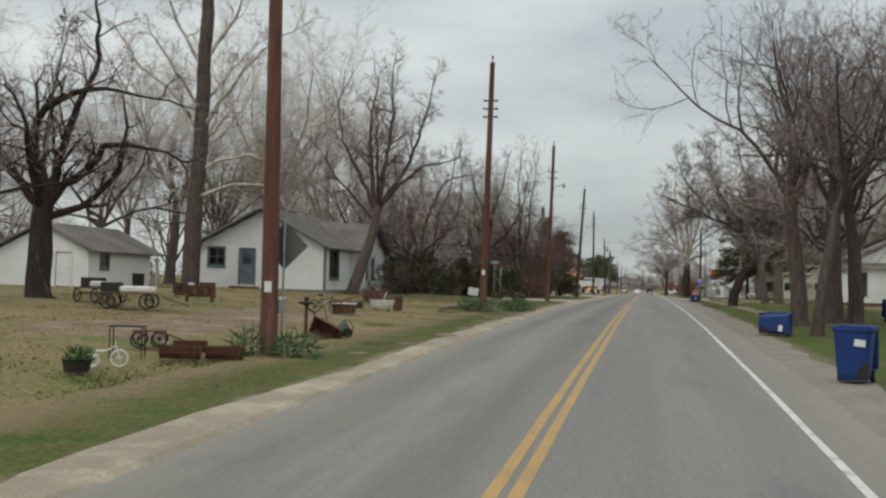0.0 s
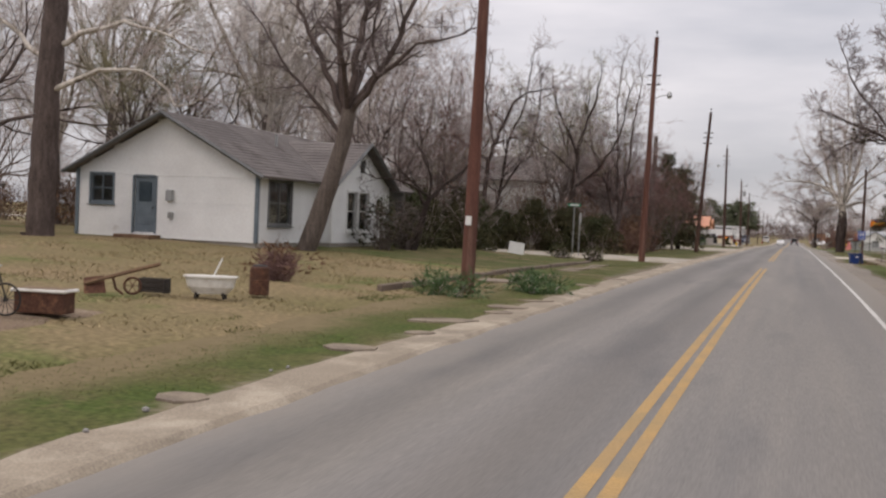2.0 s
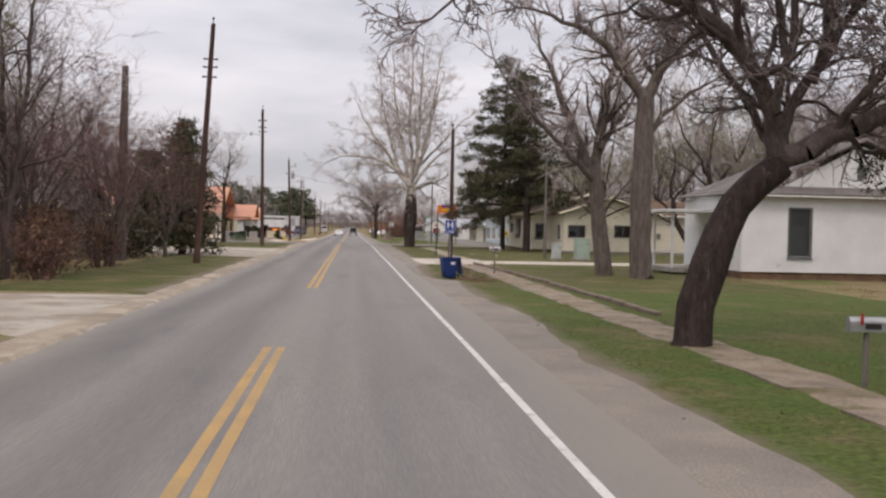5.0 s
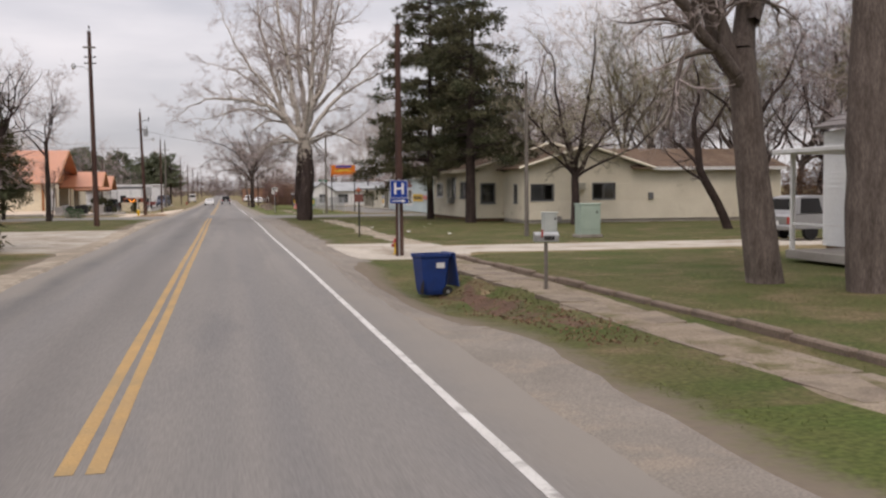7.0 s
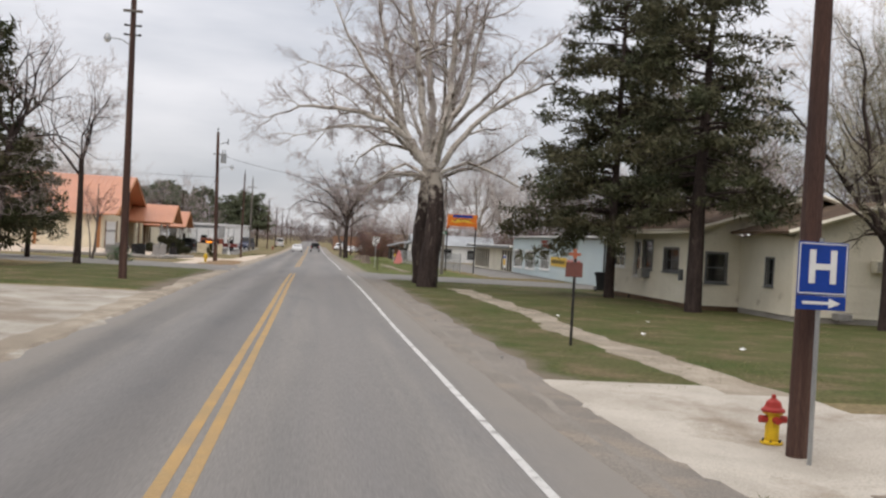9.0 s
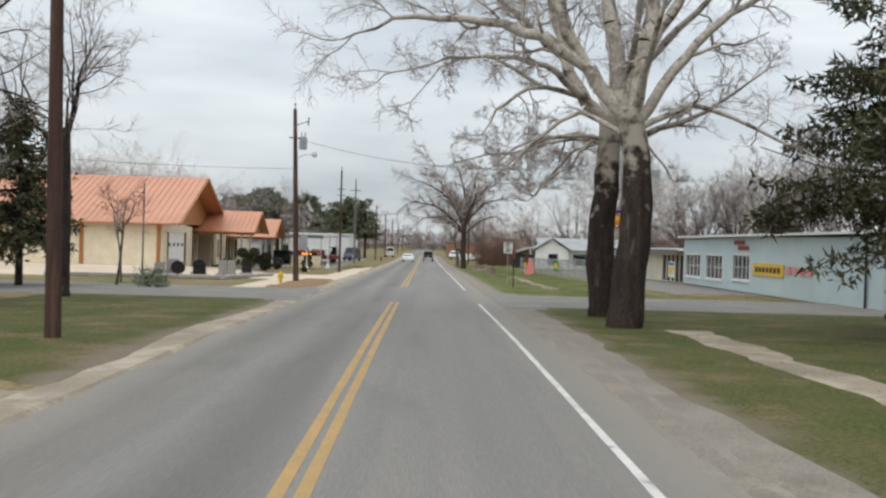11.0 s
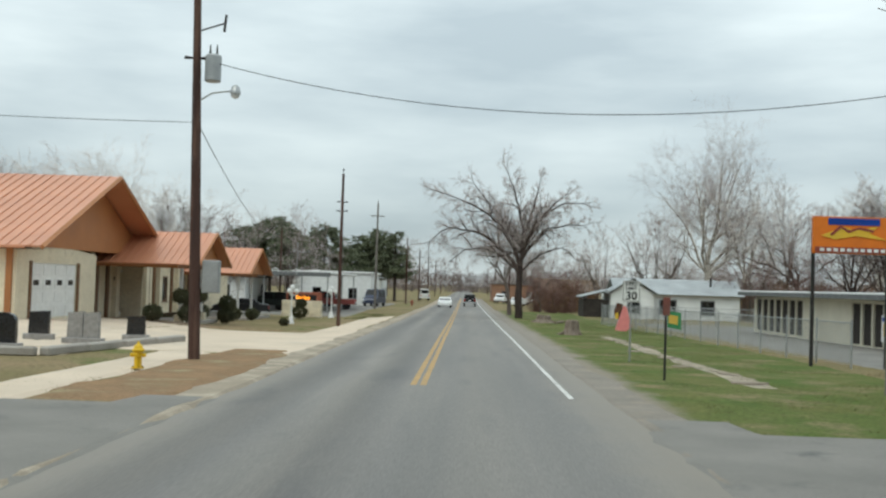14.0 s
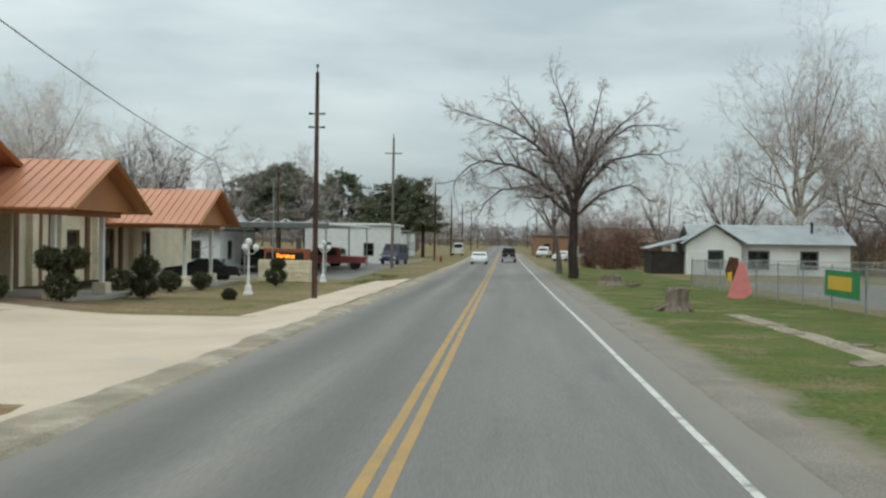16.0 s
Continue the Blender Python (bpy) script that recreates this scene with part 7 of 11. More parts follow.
def far_white_house():
    h = thing("white_cottage", "small white house with a pale grey roof behind a fence", "house")
    y0, z0 = 283.0, -0.75
    x0, x1, xr = 16.9, 21.6, 31.2
    eave = 2.95
    mS = facing(x0, y0, z0, "s")
    hs = [(1.9, 3.1, 0.9, 2.3)]
    wall(h, mS, x1 - x0, [(0, eave), ((x1 - x0) / 2, 4.45), (x1 - x0, eave)], hs, WHITE_SIDING, 0.18)
    window(h, mS, *hs[0], TRIM_GREY)
    m2 = facing(x1, y0 + 1.2, z0, "s")
    h2 = [(0.9, 2.6, 0.9, 2.3), (5.4, 6.8, 0.9, 2.3)]
    wall(h, m2, xr - x1, [(0, eave), (xr - x1, eave)], h2, WHITE_SIDING, 0.18)
    for q in h2:
        window(h, m2, *q, TRIM_GREY, bars=(2, 1))
    wall(h, facing(x0, 291, z0, "w"), 8, [(0, eave), (8, eave)], [(3, 4, 0.8, 2.2)], WHITE_SIDING, 0.18)
    wall(h, facing(xr, y0 + 1.2, z0, "e"), 6.8, [(0, eave), (6.8, eave)], [], WHITE_SIDING, 0.18)
    ez, zr = z0 + eave, z0 + 4.6
    xm = (x0 + x1) / 2
    part("roof", roof_plane((x0 + 0.5, y0 + 4.6, zr), (xr + 0.4, y0 + 4.6, zr), (x0 + 0.5, y0 + 0.7, ez - 0.05), (xr + 0.4, y0 + 0.7, ez - 0.05), 0.09, 10), PALE_ROOF, h)
    part("roof", roof_plane((x0 + 0.5, y0 + 4.6, zr), (xr + 0.4, y0 + 4.6, zr), (x0 + 0.5, y0 + 8.6, ez - 0.05), (xr + 0.4, y0 + 8.6, ez - 0.05), 0.09, 10), PALE_ROOF, h)
    for ex in (x0 - 0.45, x1 + 0.45):
        part("roof", roof_plane((xm, y0 - 0.4, zr), (xm, y0 + 4.7, zr), (ex, y0 - 0.4, ez - 0.08), (ex, y0 + 4.7, ez - 0.08), 0.09, 10), PALE_ROOF, h)
    part("porch_roof", roof_plane((x0, y0 + 0.5, ez + 0.3), (x0, y0 + 6, ez + 0.3), (x0 - 3.2, y0 + 0.5, ez - 0.55), (x0 - 3.2, y0 + 6, ez - 0.55), 0.08, 6), PALE_ROOF, h)
    part("porch_screen", Shape().box(x0 - 1.5, y0 + 3.2, z0 + 1.1, 2.8, 4.6, 2.2), DARK, h)
    part("vent_pipe", Shape().rod((28.4, y0 + 3, zr - 0.8), (28.4, y0 + 3, zr + 0.35), 0.12), IRON, h)
    return h


def chapel():
    """The cream stone building with copper-coloured metal roofs and two gabled porches."""
    h = thing("copper_roofed_building", "cream stone building with copper metal roofs and gabled porches", "building")
    z0 = -0.15
    xe, ya, yb, xw = -19.0, 215.5, 233.7, -46.0
    ym, ez, zr, over = (ya + yb) / 2, 3.66, 7.6, 1.4
    wh = ez - z0
    mE = facing(xe, ya, z0, "e")
    garage = (1.6, 7.2, 0.45, 3.05)
    wall(h, mE, 9.9, [(0, wh), (9.9, wh)], [garage], CREAM_BRICK, 0.3, 0.25, 0.003)
    gd = part("garage_door", Shape().box(4.4, 0.1, 1.75, 5.6, 0.05, 2.6), TRIM_WHITE, h, "white panelled garage door")
    gd.matrix_local = mE
    for r in range(4):
        for c in range(4):
            u, z = 1.6 + 5.6 * (c + 0.5) / 4, 0.45 + 2.6 * (r + 0.5) / 4
            part("panel", Shape().box(u, 0.065, z, 1.1, 0.03, 0.48, c=0.012), TRIM_WHITE, gd)
            if r == 2:
                part("pane", Shape().box(u, 0.047, z + 0.04, 0.62, 0.02, 0.26, c=0.008), DARK, gd)
    for u in (garage[0] - 0.12, garage[1] + 0.12):
        o = part("door_post", Shape().box(u, -0.02, 1.75, 0.24, 0.1, 2.75, c=0.015), BROWN_TRIM, h)
        o.matrix_local = mE
    g = ob_of("gable", clad(yb - ya, [(0, 0), ((yb - ya) / 2, zr - ez - 0.1), (yb - ya, 0)], [], 0.35, 0.12, 0.006), COPPER_DARK, h, "copper-brown panelled gable")
    g.matrix_local = facing(xe, ya, ez, "e")
    part("wall_light", Shape().ball((xe + 0.1, ym, 6.4), 0.16, 8), STEEL, h)
    mS = facing(xw, ya, z0, "s")
    wall(h, mS, xe - xw, [(0, wh), (xe - xw, wh)], [(6, 7.4, 1.2, 2.6), (13, 14.4, 1.2, 2.6)], CREAM_BRICK, 0.3, 0.25, 0.003)
    for q in ((6, 7.4, 1.2, 2.6), (13, 14.4, 1.2, 2.6)):
        window(h, mS, *q, COPPER_DARK)
    for x in (-38.5, -31.5, -25.2, -19.3):
        part("pilaster", Shape().box(x, ya - 0.06, z0 + wh / 2, 0.28, 0.14, wh, c=0.02), COPPER_DARK, h)
    wall(h, facing(xw, yb, z0, "w"), yb - ya, [(0, wh), ((yb - ya) / 2, zr - z0), (yb - ya, wh)], [], CREAM_BRICK, 0.3, 0.25, 0.003)
    wall(h, facing(xe, yb, z0, "n"), xe - xw, [(0, wh), (xe - xw, wh)], [], CREAM_BRICK, 0.3, 0.25, 0.003)
    o = 0.75
    for ye in (ya - o, yb + o):
        args = ((xw, ym, zr), (xe + over, ym, zr), (xw, ye, ez - 0.12), (xe + over, ye, ez - 0.12))
        rf = part("roof", roof_plane(*args, 0.1, 1, 0), COPPER_ROOF, h)
        part("roof_seam", ribs(*args, 0.1, 0.5), COPPER_ROOF, rf)
        part("rake_board", Shape().rod((xe + over + 0.02, ym, zr + 0.02), (xe + over + 0.02, ye, ez - 0.1), 0.13, n=4), COPPER_DARK, h)
    part("gutter", Shape().box((xw + xe) / 2, ya - o - 0.05, ez - 0.1, xe - xw + over, 0.12, 0.14, c=0.02), COPPER_ROOF, h)
    # the long entrance wall, set back
    xb, y1, y2 = -20.3, 225.4, 262.0
    m = facing(xb, y1, z0, "e")
    hs = [(7.4, 10.2, 0.3, 2.75), (16.2, 17.8, 0.9, 2.5), (20.6, 22.4, 0.3, 2.6), (27.0, 28.2, 0.6, 2.5)]
    wall(h, m, y2 - y1, [(0, wh), (y2 - y1, wh)], hs, CREAM_BRICK, 0.3, 0.25, 0.003)
    window(h, m, *hs[0], TRIM_WHITE, bars=(4, 2), casing=0.16, sill=False)
    for q in hs[1:]:
        window(h, m, *q, BROWN_TRIM, bars=(1, 1))
    for u, dark in ((0.7, 1), (2.2, 0), (3.6, 1), (5.4, 1), (6.6, 0), (11.0, 1), (12.4, 0), (13.3, 1), (14.6, 1), (15.4, 0), (18.8, 1), (19.8, 0), (23.4, 1), (25.0, 0)):
        q = part("timber_pilaster" if dark else "stone_pier", Shape().box(u, -0.06 - 0.1 * (1 - dark), wh / 2, 0.42 if dark else 0.6, 0.14 + 0.2 * (1 - dark), wh, c=0.02), BROWN_TRIM if dark else CREAM_BRICK, h)
        q.matrix_local = m
    part("entrance_light", Shape().lathe([(0.05, 0), (0.11, 0.05), (0.12, 0.25), (0.06, 0.34)], 8, Matrix.Translation((xb + 0.16, y1 + 6.4, z0 + 2.2))), IRON, h)
    part("roof", Shape().box(-24.5, (yb + y2) / 2, ez - 0.02, 9.5, y2 - yb, 0.3, c=0.05), COPPER_ROOF, h)
    for pa, pb, pm, pz, x1, xc in ((227.9, 236.0, 232.0, 5.08, -14.1, -15.45), (245.3, 253.7, 249.4, 4.75, -14.8, -16.0)):
        pe = pz - 1.98
        for ye in (pa, pb):
            args = ((-22.5, pm, pz), (x1, pm, pz), (-22.5, ye, pe), (x1, ye, pe))
            rf = part("porch_roof", roof_plane(*args, 0.08, 1, 0), COPPER_ROOF, h)
            part("roof_seam", ribs(*args, 0.08, 0.4), COPPER_ROOF, rf)
            part("rake_board", Shape().rod((x1 + 0.02, pm, pz + 0.02), (x1 + 0.02, ye, pe + 0.03), 0.1, n=4), COPPER_DARK, h)
        g = ob_of("porch_gable", clad(pb - pa - 0.6, [(0, 0), ((pb - pa - 0.6) / 2, pz - pe - 0.2), (pb - pa - 0.6, 0)], [], 0.2, 0.1, 0.008), COPPER_DARK, h)
        g.matrix_local = facing(x1 - 0.55, pa + 0.3, pe + 0.05, "e")
        part("porch_beam", Shape().box(xc, pm, pe - 0.06, 0.22, pb - pa - 0.3, 0.22, c=0.02), COPPER_DARK, h)
        part("porch_beam", Shape().box(xc - 2.6, pa + 0.35, pe - 0.06, 5.0, 0.2, 0.2, c=0.02), COPPER_DARK, h)
        gz = ground_z(-14.2, pm)
        for y in (pa + 1.6, pb - 1.9):
            p = part("porch_column", Shape().box(xc, y, (gz + pe) / 2 - 0.05, 0.19, 0.19, pe - gz - 0.1, c=0.02), TRIM_WHITE, h)
            part("column_base", Shape().box(xc, y, gz + 0.28, 0.6, 0.6, 0.6, c=0.03), CREAM_BRICK, p)
        part("porch_floor", Shape().box(-17.6, pm, gz + 0.02, 5.6, pb - pa, 0.2, c=0.02), CONCRETE, h)
    return h


def block_building(name, label, x0, x1, y0, y1, z0, z1, walls, roof_mat, roof="flat", ridge=1.6, holes=2, category="building", along="x"):
    """A plain far building with openings, its wall and roof."""
    h = thing(name, label, category)
    W, D, hh = x1 - x0, y1 - y0, z1 - z0
    for m, L in ((facing(x0, y0, z0, "s"), W), (facing(x0, y1, z0, "w"), D), (facing(x1, y0, z0, "e"), D), (facing(x1, y1, z0, "n"), W)):
        n = max(1, int(L / 4)) if holes else 0
        hs = [((i + 0.5) * L / n - 0.5, (i + 0.5) * L / n + 0.5, 0.9, min(hh - 0.3, 2.2)) for i in range(n)]
        wall(h, m, L, [(0, hh), (L, hh)], hs, walls, 0.3, lap=0.008)
        for q in hs:
            window(h, m, *q, TRIM_GREY, casing=0.07, sill=False)
    if roof == "flat":
        part("roof", Shape().box((x0 + x1) / 2, (y0 + y1) / 2, z1 + 0.12, W + 0.6, D + 0.6, 0.24, c=0.04), roof_mat, h)
    elif along == "x":
        ym = (y0 + y1) / 2
        for ye in (y0 - 0.5, y1 + 0.5):
            part("roof", roof_plane((x0 - 0.4, ym, z1 + ridge), (x1 + 0.4, ym, z1 + ridge), (x0 - 0.4, ye, z1 - 0.1), (x1 + 0.4, ye, z1 - 0.1), 0.1, 10), roof_mat, h)
        for x in (x0 + 0.05, x1 - 0.05):
            g = ob_of("gable", Shape().add([(x - 0.06, y0, z1), (x - 0.06, y1, z1), (x - 0.06, ym, z1 + ridge), (x + 0.06, y0, z1), (x + 0.06, y1, z1), (x + 0.06, ym, z1 + ridge)],
                                           [(0, 2, 1), (3, 4, 5), (0, 1, 4, 3), (1, 2, 5, 4), (2, 0, 3, 5)]), walls, h)
    else:
        xm = (x0 + x1) / 2
        for ex in (x0 - 0.5, x1 + 0.5):
            part("roof", roof_plane((xm, y0 - 0.4, z1 + ridge), (xm, y1 + 0.4, z1 + ridge), (ex, y0 - 0.4, z1 - 0.1), (ex, y1 + 0.4, z1 - 0.1), 0.1, 10), roof_mat, h)
        for y in (y0 + 0.05, y1 - 0.05):
            g = ob_of("gable", Shape().add([(x0, y - 0.06, z1), (x1, y - 0.06, z1), (xm, y - 0.06, z1 + ridge), (x0, y + 0.06, z1), (x1, y + 0.06, z1), (xm, y + 0.06, z1 + ridge)],
                                           [(0, 1, 2), (3, 5, 4), (0, 3, 4, 1), (1, 4, 5, 2), (2, 5, 3, 0)]), walls, h)
    return h


white_house()
shed()
porch_house()
cream_house()
blue_shop()
stall_row()
far_white_house()
chapel()
block_building("two_storey_house", "large old grey-white house behind bare trees", -34, -19.5, 113, 122, 0.4, 6.05, WHITE_SIDING, SHINGLE, "gable", 2.3, 1, "house")
block_building("grey_shed", "small weathered grey shed behind the hedge", -30, -23.5, 87.5, 91.5, 0.4, 2.9, GREY_POLE, STEEL, "gable", 0.8, 1, "shed")
block_building("porch_cottage", "low cottage half hidden by shrubs", -18.6, -13.4, 119, 126, 0.35, 3.0, GREY_POLE, SHINGLE, "gable", 1.6, 1, "house")
block_building("white_garage", "white metal building beyond the carport", -21, -11.5, 306, 318, -0.6, 3.6, TRIM_WHITE, TRIM_WHITE, "flat", 0, 1, "garage")
block_building("grey_roofed_house", "house with a low grey roof beyond the copper roofs", -32, -20, 268, 279, -0.4, 2.7, WHITE_SIDING, SHINGLE, "gable", 1.5, 1, "house")
block_building("brown_cottage", "low brown cottage under bare shrubs", 11.5, 20, 318, 328, -0.65, 2.2, BROWN_WOOD, BROWN_SHINGLE, "gable", 1.6, 1, "house")
block_building("brick_store", "low orange brick store far along the road", 6.5, 22, 385, 400, -0.65, 3.0, DULL_BRICK, SHINGLE, "flat", 0, 1, "store")
block_building("white_store", "low white store far along the road", -30, -14, 352, 366, -0.65, 3.2, WHITE_SIDING, STEEL, "flat", 0, 1, "store")
block_building("pale_garage", "small white garage behind the verge trees", 19, 27, 62, 70, 0.45, 2.9, WHITE_SIDING, SHINGLE, "gable", 1.2, 1, "garage")
block_building("tan_house", "low tan house behind the verge trees", 24, 36, 78, 88, 0.45, 3.1, CREAM_SIDING, BROWN_SHINGLE, "gable", 1.6, 1, "house")
block_building("green_shed", "dark green open shed past the silver car", 42, 54, 132, 140, 0.4, 2.9, DARK, GREY_POLE, "flat", 0, 0, "shed")


def carport():
    h = thing("carport", "long flat white carport roof on steel posts", "carport")
    z = ground_z(-16, 280)
    part("roof", Shape().box(-18.5, 281, z + 3.75, 13, 24, 0.22, c=0.04), TRIM_WHITE, h)
    part("fascia", Shape().box(-18.5, 268.95, z + 3.62, 13, 0.08, 0.42, c=0.02), TRIM_GREY, h)
    for x in (-24.6, -18.5, -12.3):
        for y in (269.5, 281, 292.5):
            part("post", Shape().box(x, y, z + 1.85, 0.12, 0.12, 3.7, c=0.015), STEEL, h)
    for i in range(6):
        a = -24.6 + 2.05 * i
        part("truss_bar", Shape().rod((a, 269.4, z + 3.5), (a + 1.02, 269.4, z + 4.1), 0.04, n=5), TRIM_WHITE, h)
        part("truss_bar", Shape().rod((a + 1.02, 269.4, z + 4.1), (a + 2.05, 269.4, z + 3.5), 0.04, n=5), TRIM_WHITE, h)


carport()

# ---------------------------------------------------------------- poles, wires and signs


def utility_pole(x, y, top, label, r=0.17, wood=None, lean=(0, 0), lamp=None, insulators=(), arms=(), transformer=None, tag=None):
    z = ground_z(x, y)
    p = thing("utility_pole", label, "utility pole", Matrix.Translation((x, y, z)), "poles along the road")
    h = top - z
    steps = [-0.3 / h] + [i / 6 for i in range(7)]
    ring = [(lean[0] * a * h + r * (1 - 0.38 * a) * math.cos(k * math.pi / 6), lean[1] * a * h + r * (1 - 0.38 * a) * math.sin(k * math.pi / 6), h * a) for a in steps for k in range(12)]
    side = [(j * 12 + k, j * 12 + (k + 1) % 12, j * 12 + 12 + (k + 1) % 12, j * 12 + 12 + k) for j in range(7) for k in range(12)]
    shaft = Shape().add(ring, side + [tuple(range(84, 96))])
    part("shaft", shaft, wood or POLE, p)
    tx = lambda q: (lean[0] * q, lean[1] * q)
    part("top_pin", Shape().rod((*tx(h), h), (*tx(h), h + 0.22), 0.02, n=6), IRON, p)
    part("top_insulator", Shape().lathe([(0.03, 0), (0.07, 0.03), (0.05, 0.07), (0.06, 0.1), (0.03, 0.15)], 10, Matrix.Translation((*tx(h), h + 0.2))), IRON, p)
    for q in insulators:
        for s in (-1, 1):
            a = Vector((*tx(q), q))
            part("insulator", Shape().rod(a + Vector((s * 0.1, 0, 0)), a + Vector((s * 0.36, 0, 0.02)), 0.03, 0.055, 7), IRON, p)
    for q, w in arms:
        part("crossarm", Shape().box(tx(q)[0], tx(q)[1] - 0.16, q, w, 0.09, 0.11, c=0.01), GREY_POLE, p)
    if lamp:
        q, dx, dy = lamp
        a = Vector((*tx(q), q))
        e = a + Vector((dx, dy, 0.32))
        arm = part("lamp_arm", Shape().pipe([a, a + Vector((dx * 0.4, dy * 0.4, 0.26)), e], 0.025), STEEL, p)
        part("lamp_head", Shape().lathe([(0.05, 0.16), (0.11, 0.1), (0.15, -0.02), (0.16, -0.1)], 10, Matrix.Translation(e)), STEEL, arm)
        part("lamp_glass", Shape().ball(e + Vector((0, 0, -0.14)), 0.13, 8, 0.8), TRIM_WHITE, arm)
    if transformer:
        q = transformer
        t = part("transformer", Shape().lathe([(0.2, 0), (0.24, 0.03), (0.24, 0.75), (0.2, 0.8), (0.1, 0.83)], 14, Matrix.Translation((tx(q)[0] + 0.48, -0.05, q))), STEEL, p)
        for a in (-0.1, 0.1):
            part("bushing", Shape().rod((tx(q)[0] + 0.48 + a, -0.05, q + 0.82), (tx(q)[0] + 0.48 + a, -0.05, q + 1.1), 0.035, 0.02, 7), IRON, t)
        part("fuse_arm", Shape().rod((tx(q)[0], 0, q + 1.5), (tx(q)[0] + 0.75, 0, q + 1.75), 0.025, n=6), IRON, p)
        part("cutout", Shape().rod((tx(q)[0] + 0.75, 0, q + 1.5), (tx(q)[0] + 0.8, 0, q + 2.0), 0.04, n=7), IRON, p)
    if tag:
        part("pole_tag", Shape().box(0.02, -r - 0.01, tag, 0.16, 0.02, 0.24), SIGN_WHITE, p)
    return p


utility_pole(-6.95, 21.7, 12.4, "tall reddish-brown creosoted utility pole", r=0.2, wood=RED_POLE, lean=(-0.01, 0), insulators=(9.0, 9.6), tag=1.5)
utility_pole(-6.7, 50.3, 12.7, "tall reddish-brown creosoted utility pole", r=0.19, wood=RED_POLE, lean=(0.015, 0), insulators=(9.6, 10.0, 10.4), tag=1.9)
utility_pole(-6.6, 82.5, 12.9, "tall brown utility pole with a street lamp", r=0.18, wood=RED_POLE, lean=(0.02, 0), lamp=(8.9, 0.95, -0.3), insulators=(9.8, 10.3))
utility_pole(-6.55, 116.0, 12.5, "tall dark utility pole leaning towards the road", r=0.18, lean=(0.055, 0), insulators=(9.4, 9.9, 10.3))
utility_pole(-6.9, 158.6, 12.8, "tall dark utility pole with a lamp arm", r=0.18, lean=(-0.012, 0), lamp=(9.9, -1.0, -0.2), insulators=(10.4, 10.8), arms=((11.4, 0.8),))
tp = utility_pole(-6.8, 199.9, 10.7, "dark utility pole with a transformer and street lamp", r=0.18, lean=(-0.03, 0), lamp=(7.5, 1.2, -0.3), insulators=(8.8,), transformer=8.1)
part("meter_box", Shape().box(0.4, 0.05, 2.4, 0.5, 0.28, 0.95, c=0.02), STEEL, tp, "grey metal meter box")
utility_pole(-7.3, 238.0, 9.6, "slim dark utility pole at the pavement edge", r=0.13, insulators=(7.6, 8.2))
utility_pole(-9.3, 288, 11.6, "weathered grey utility pole", r=0.15, wood=GREY_POLE, arms=((10.6, 1.6),))
for x, y, top in ((-8.2, 330, 9.5), (-7.8, 365, 9.0), (-7.6, 405, 8.8), (-7.4, 455, 8.8), (-7.4, 520, 8.8), (8.4, 345, 8.8), (8.0, 300, 9.2), (8.4, 430, 8.8), (8.8, 540, 8.6)):
    utility_pole(x, y, top, "dark utility pole far along the road", r=0.14, arms=((8.2, 1.5),))
utility_pole(7.3, 125.4, 8.4, "brown utility pole beside a hospital sign", r=0.15)
utility_pole(14.9, 134.9, 7.6, "grey wooden service pole on the lawn", r=0.11, wood=GREY_POLE)
utility_pole(11.55, 195.7, 8.2, "grey wooden service pole by the side street", r=0.13, wood=GREY_POLE)
utility_pole(-38, 196, 8.8, "grey wooden service pole", r=0.13, wood=GREY_POLE)
utility_pole(-21, 292, 8.6, "dark service pole among trees", r=0.13)
utility_pole(-16.8, 201.9, 5.6, "short grey post by the forecourt", r=0.07, wood=GREY_POLE)


def cable(name, a, b, sag, r, label):
    a, b = Vector(a), Vector(b)
    pts = [a.lerp(b, i / 24) - Vector((0, 0, sag * 4 * (i / 24) * (1 - i / 24))) for i in range(25)]
    d = (b - a).normalized()
    u = d.cross(Vector((0, 0, 1))).normalized()
    w = u.cross(d)
    s = Shape().add([p + (u * math.cos(k * 1.2566) + w * math.sin(k * 1.2566)) * r for p in pts for k in range(5)],
                    [(i * 5 + k, i * 5 + (k + 1) % 5, i * 5 + 5 + (k + 1) % 5, i * 5 + 5 + k) for i in range(24) for k in range(5)] + [(4, 3, 2, 1, 0), (120, 121, 122, 123, 124)])
    tagged(ob_of(name, s, BLACK_RUBBER), label, "cable")


cable("overhead_cable", (-7.05, 199.9, 8.9), (11.55, 195.7, 7.55), 1.0, 0.012, "black overhead cable across the road")
cable("overhead_cable", (-7.0, 200.0, 7.0), (-21, 292, 8.4), 1.6, 0.014, "black service cable sagging over the copper roofs")
cable("overhead_cable", (-7.0, 199.9, 7.0), (-38, 196, 8.6), 0.6, 0.01, "thin black service cable")
cable("overhead_cable", (14.9, 134.9, 7.5), (31, 150.4, 4.2), 0.4, 0.014, "thin black service cable to the cream house")


def post_sign(name, label, x, y, post_r, h, post_mat=None):
    z = ground_z(x, y)
    s = thing(name, label, "sign", Matrix.Translation((x, y, z)))
    part("post", Shape().rod((0, 0, -0.2), (0, 0, h), post_r, n=8), post_mat or STEEL, s)
    return s


def upright(x, y, z, turn=0.0):
    """A plane for writing that stands and faces the oncoming camera."""
    return Matrix.Translation((x, y, z)) @ Matrix.Rotation(radians(turn), 4, "Z") @ Matrix.Rotation(radians(90), 4, "X")


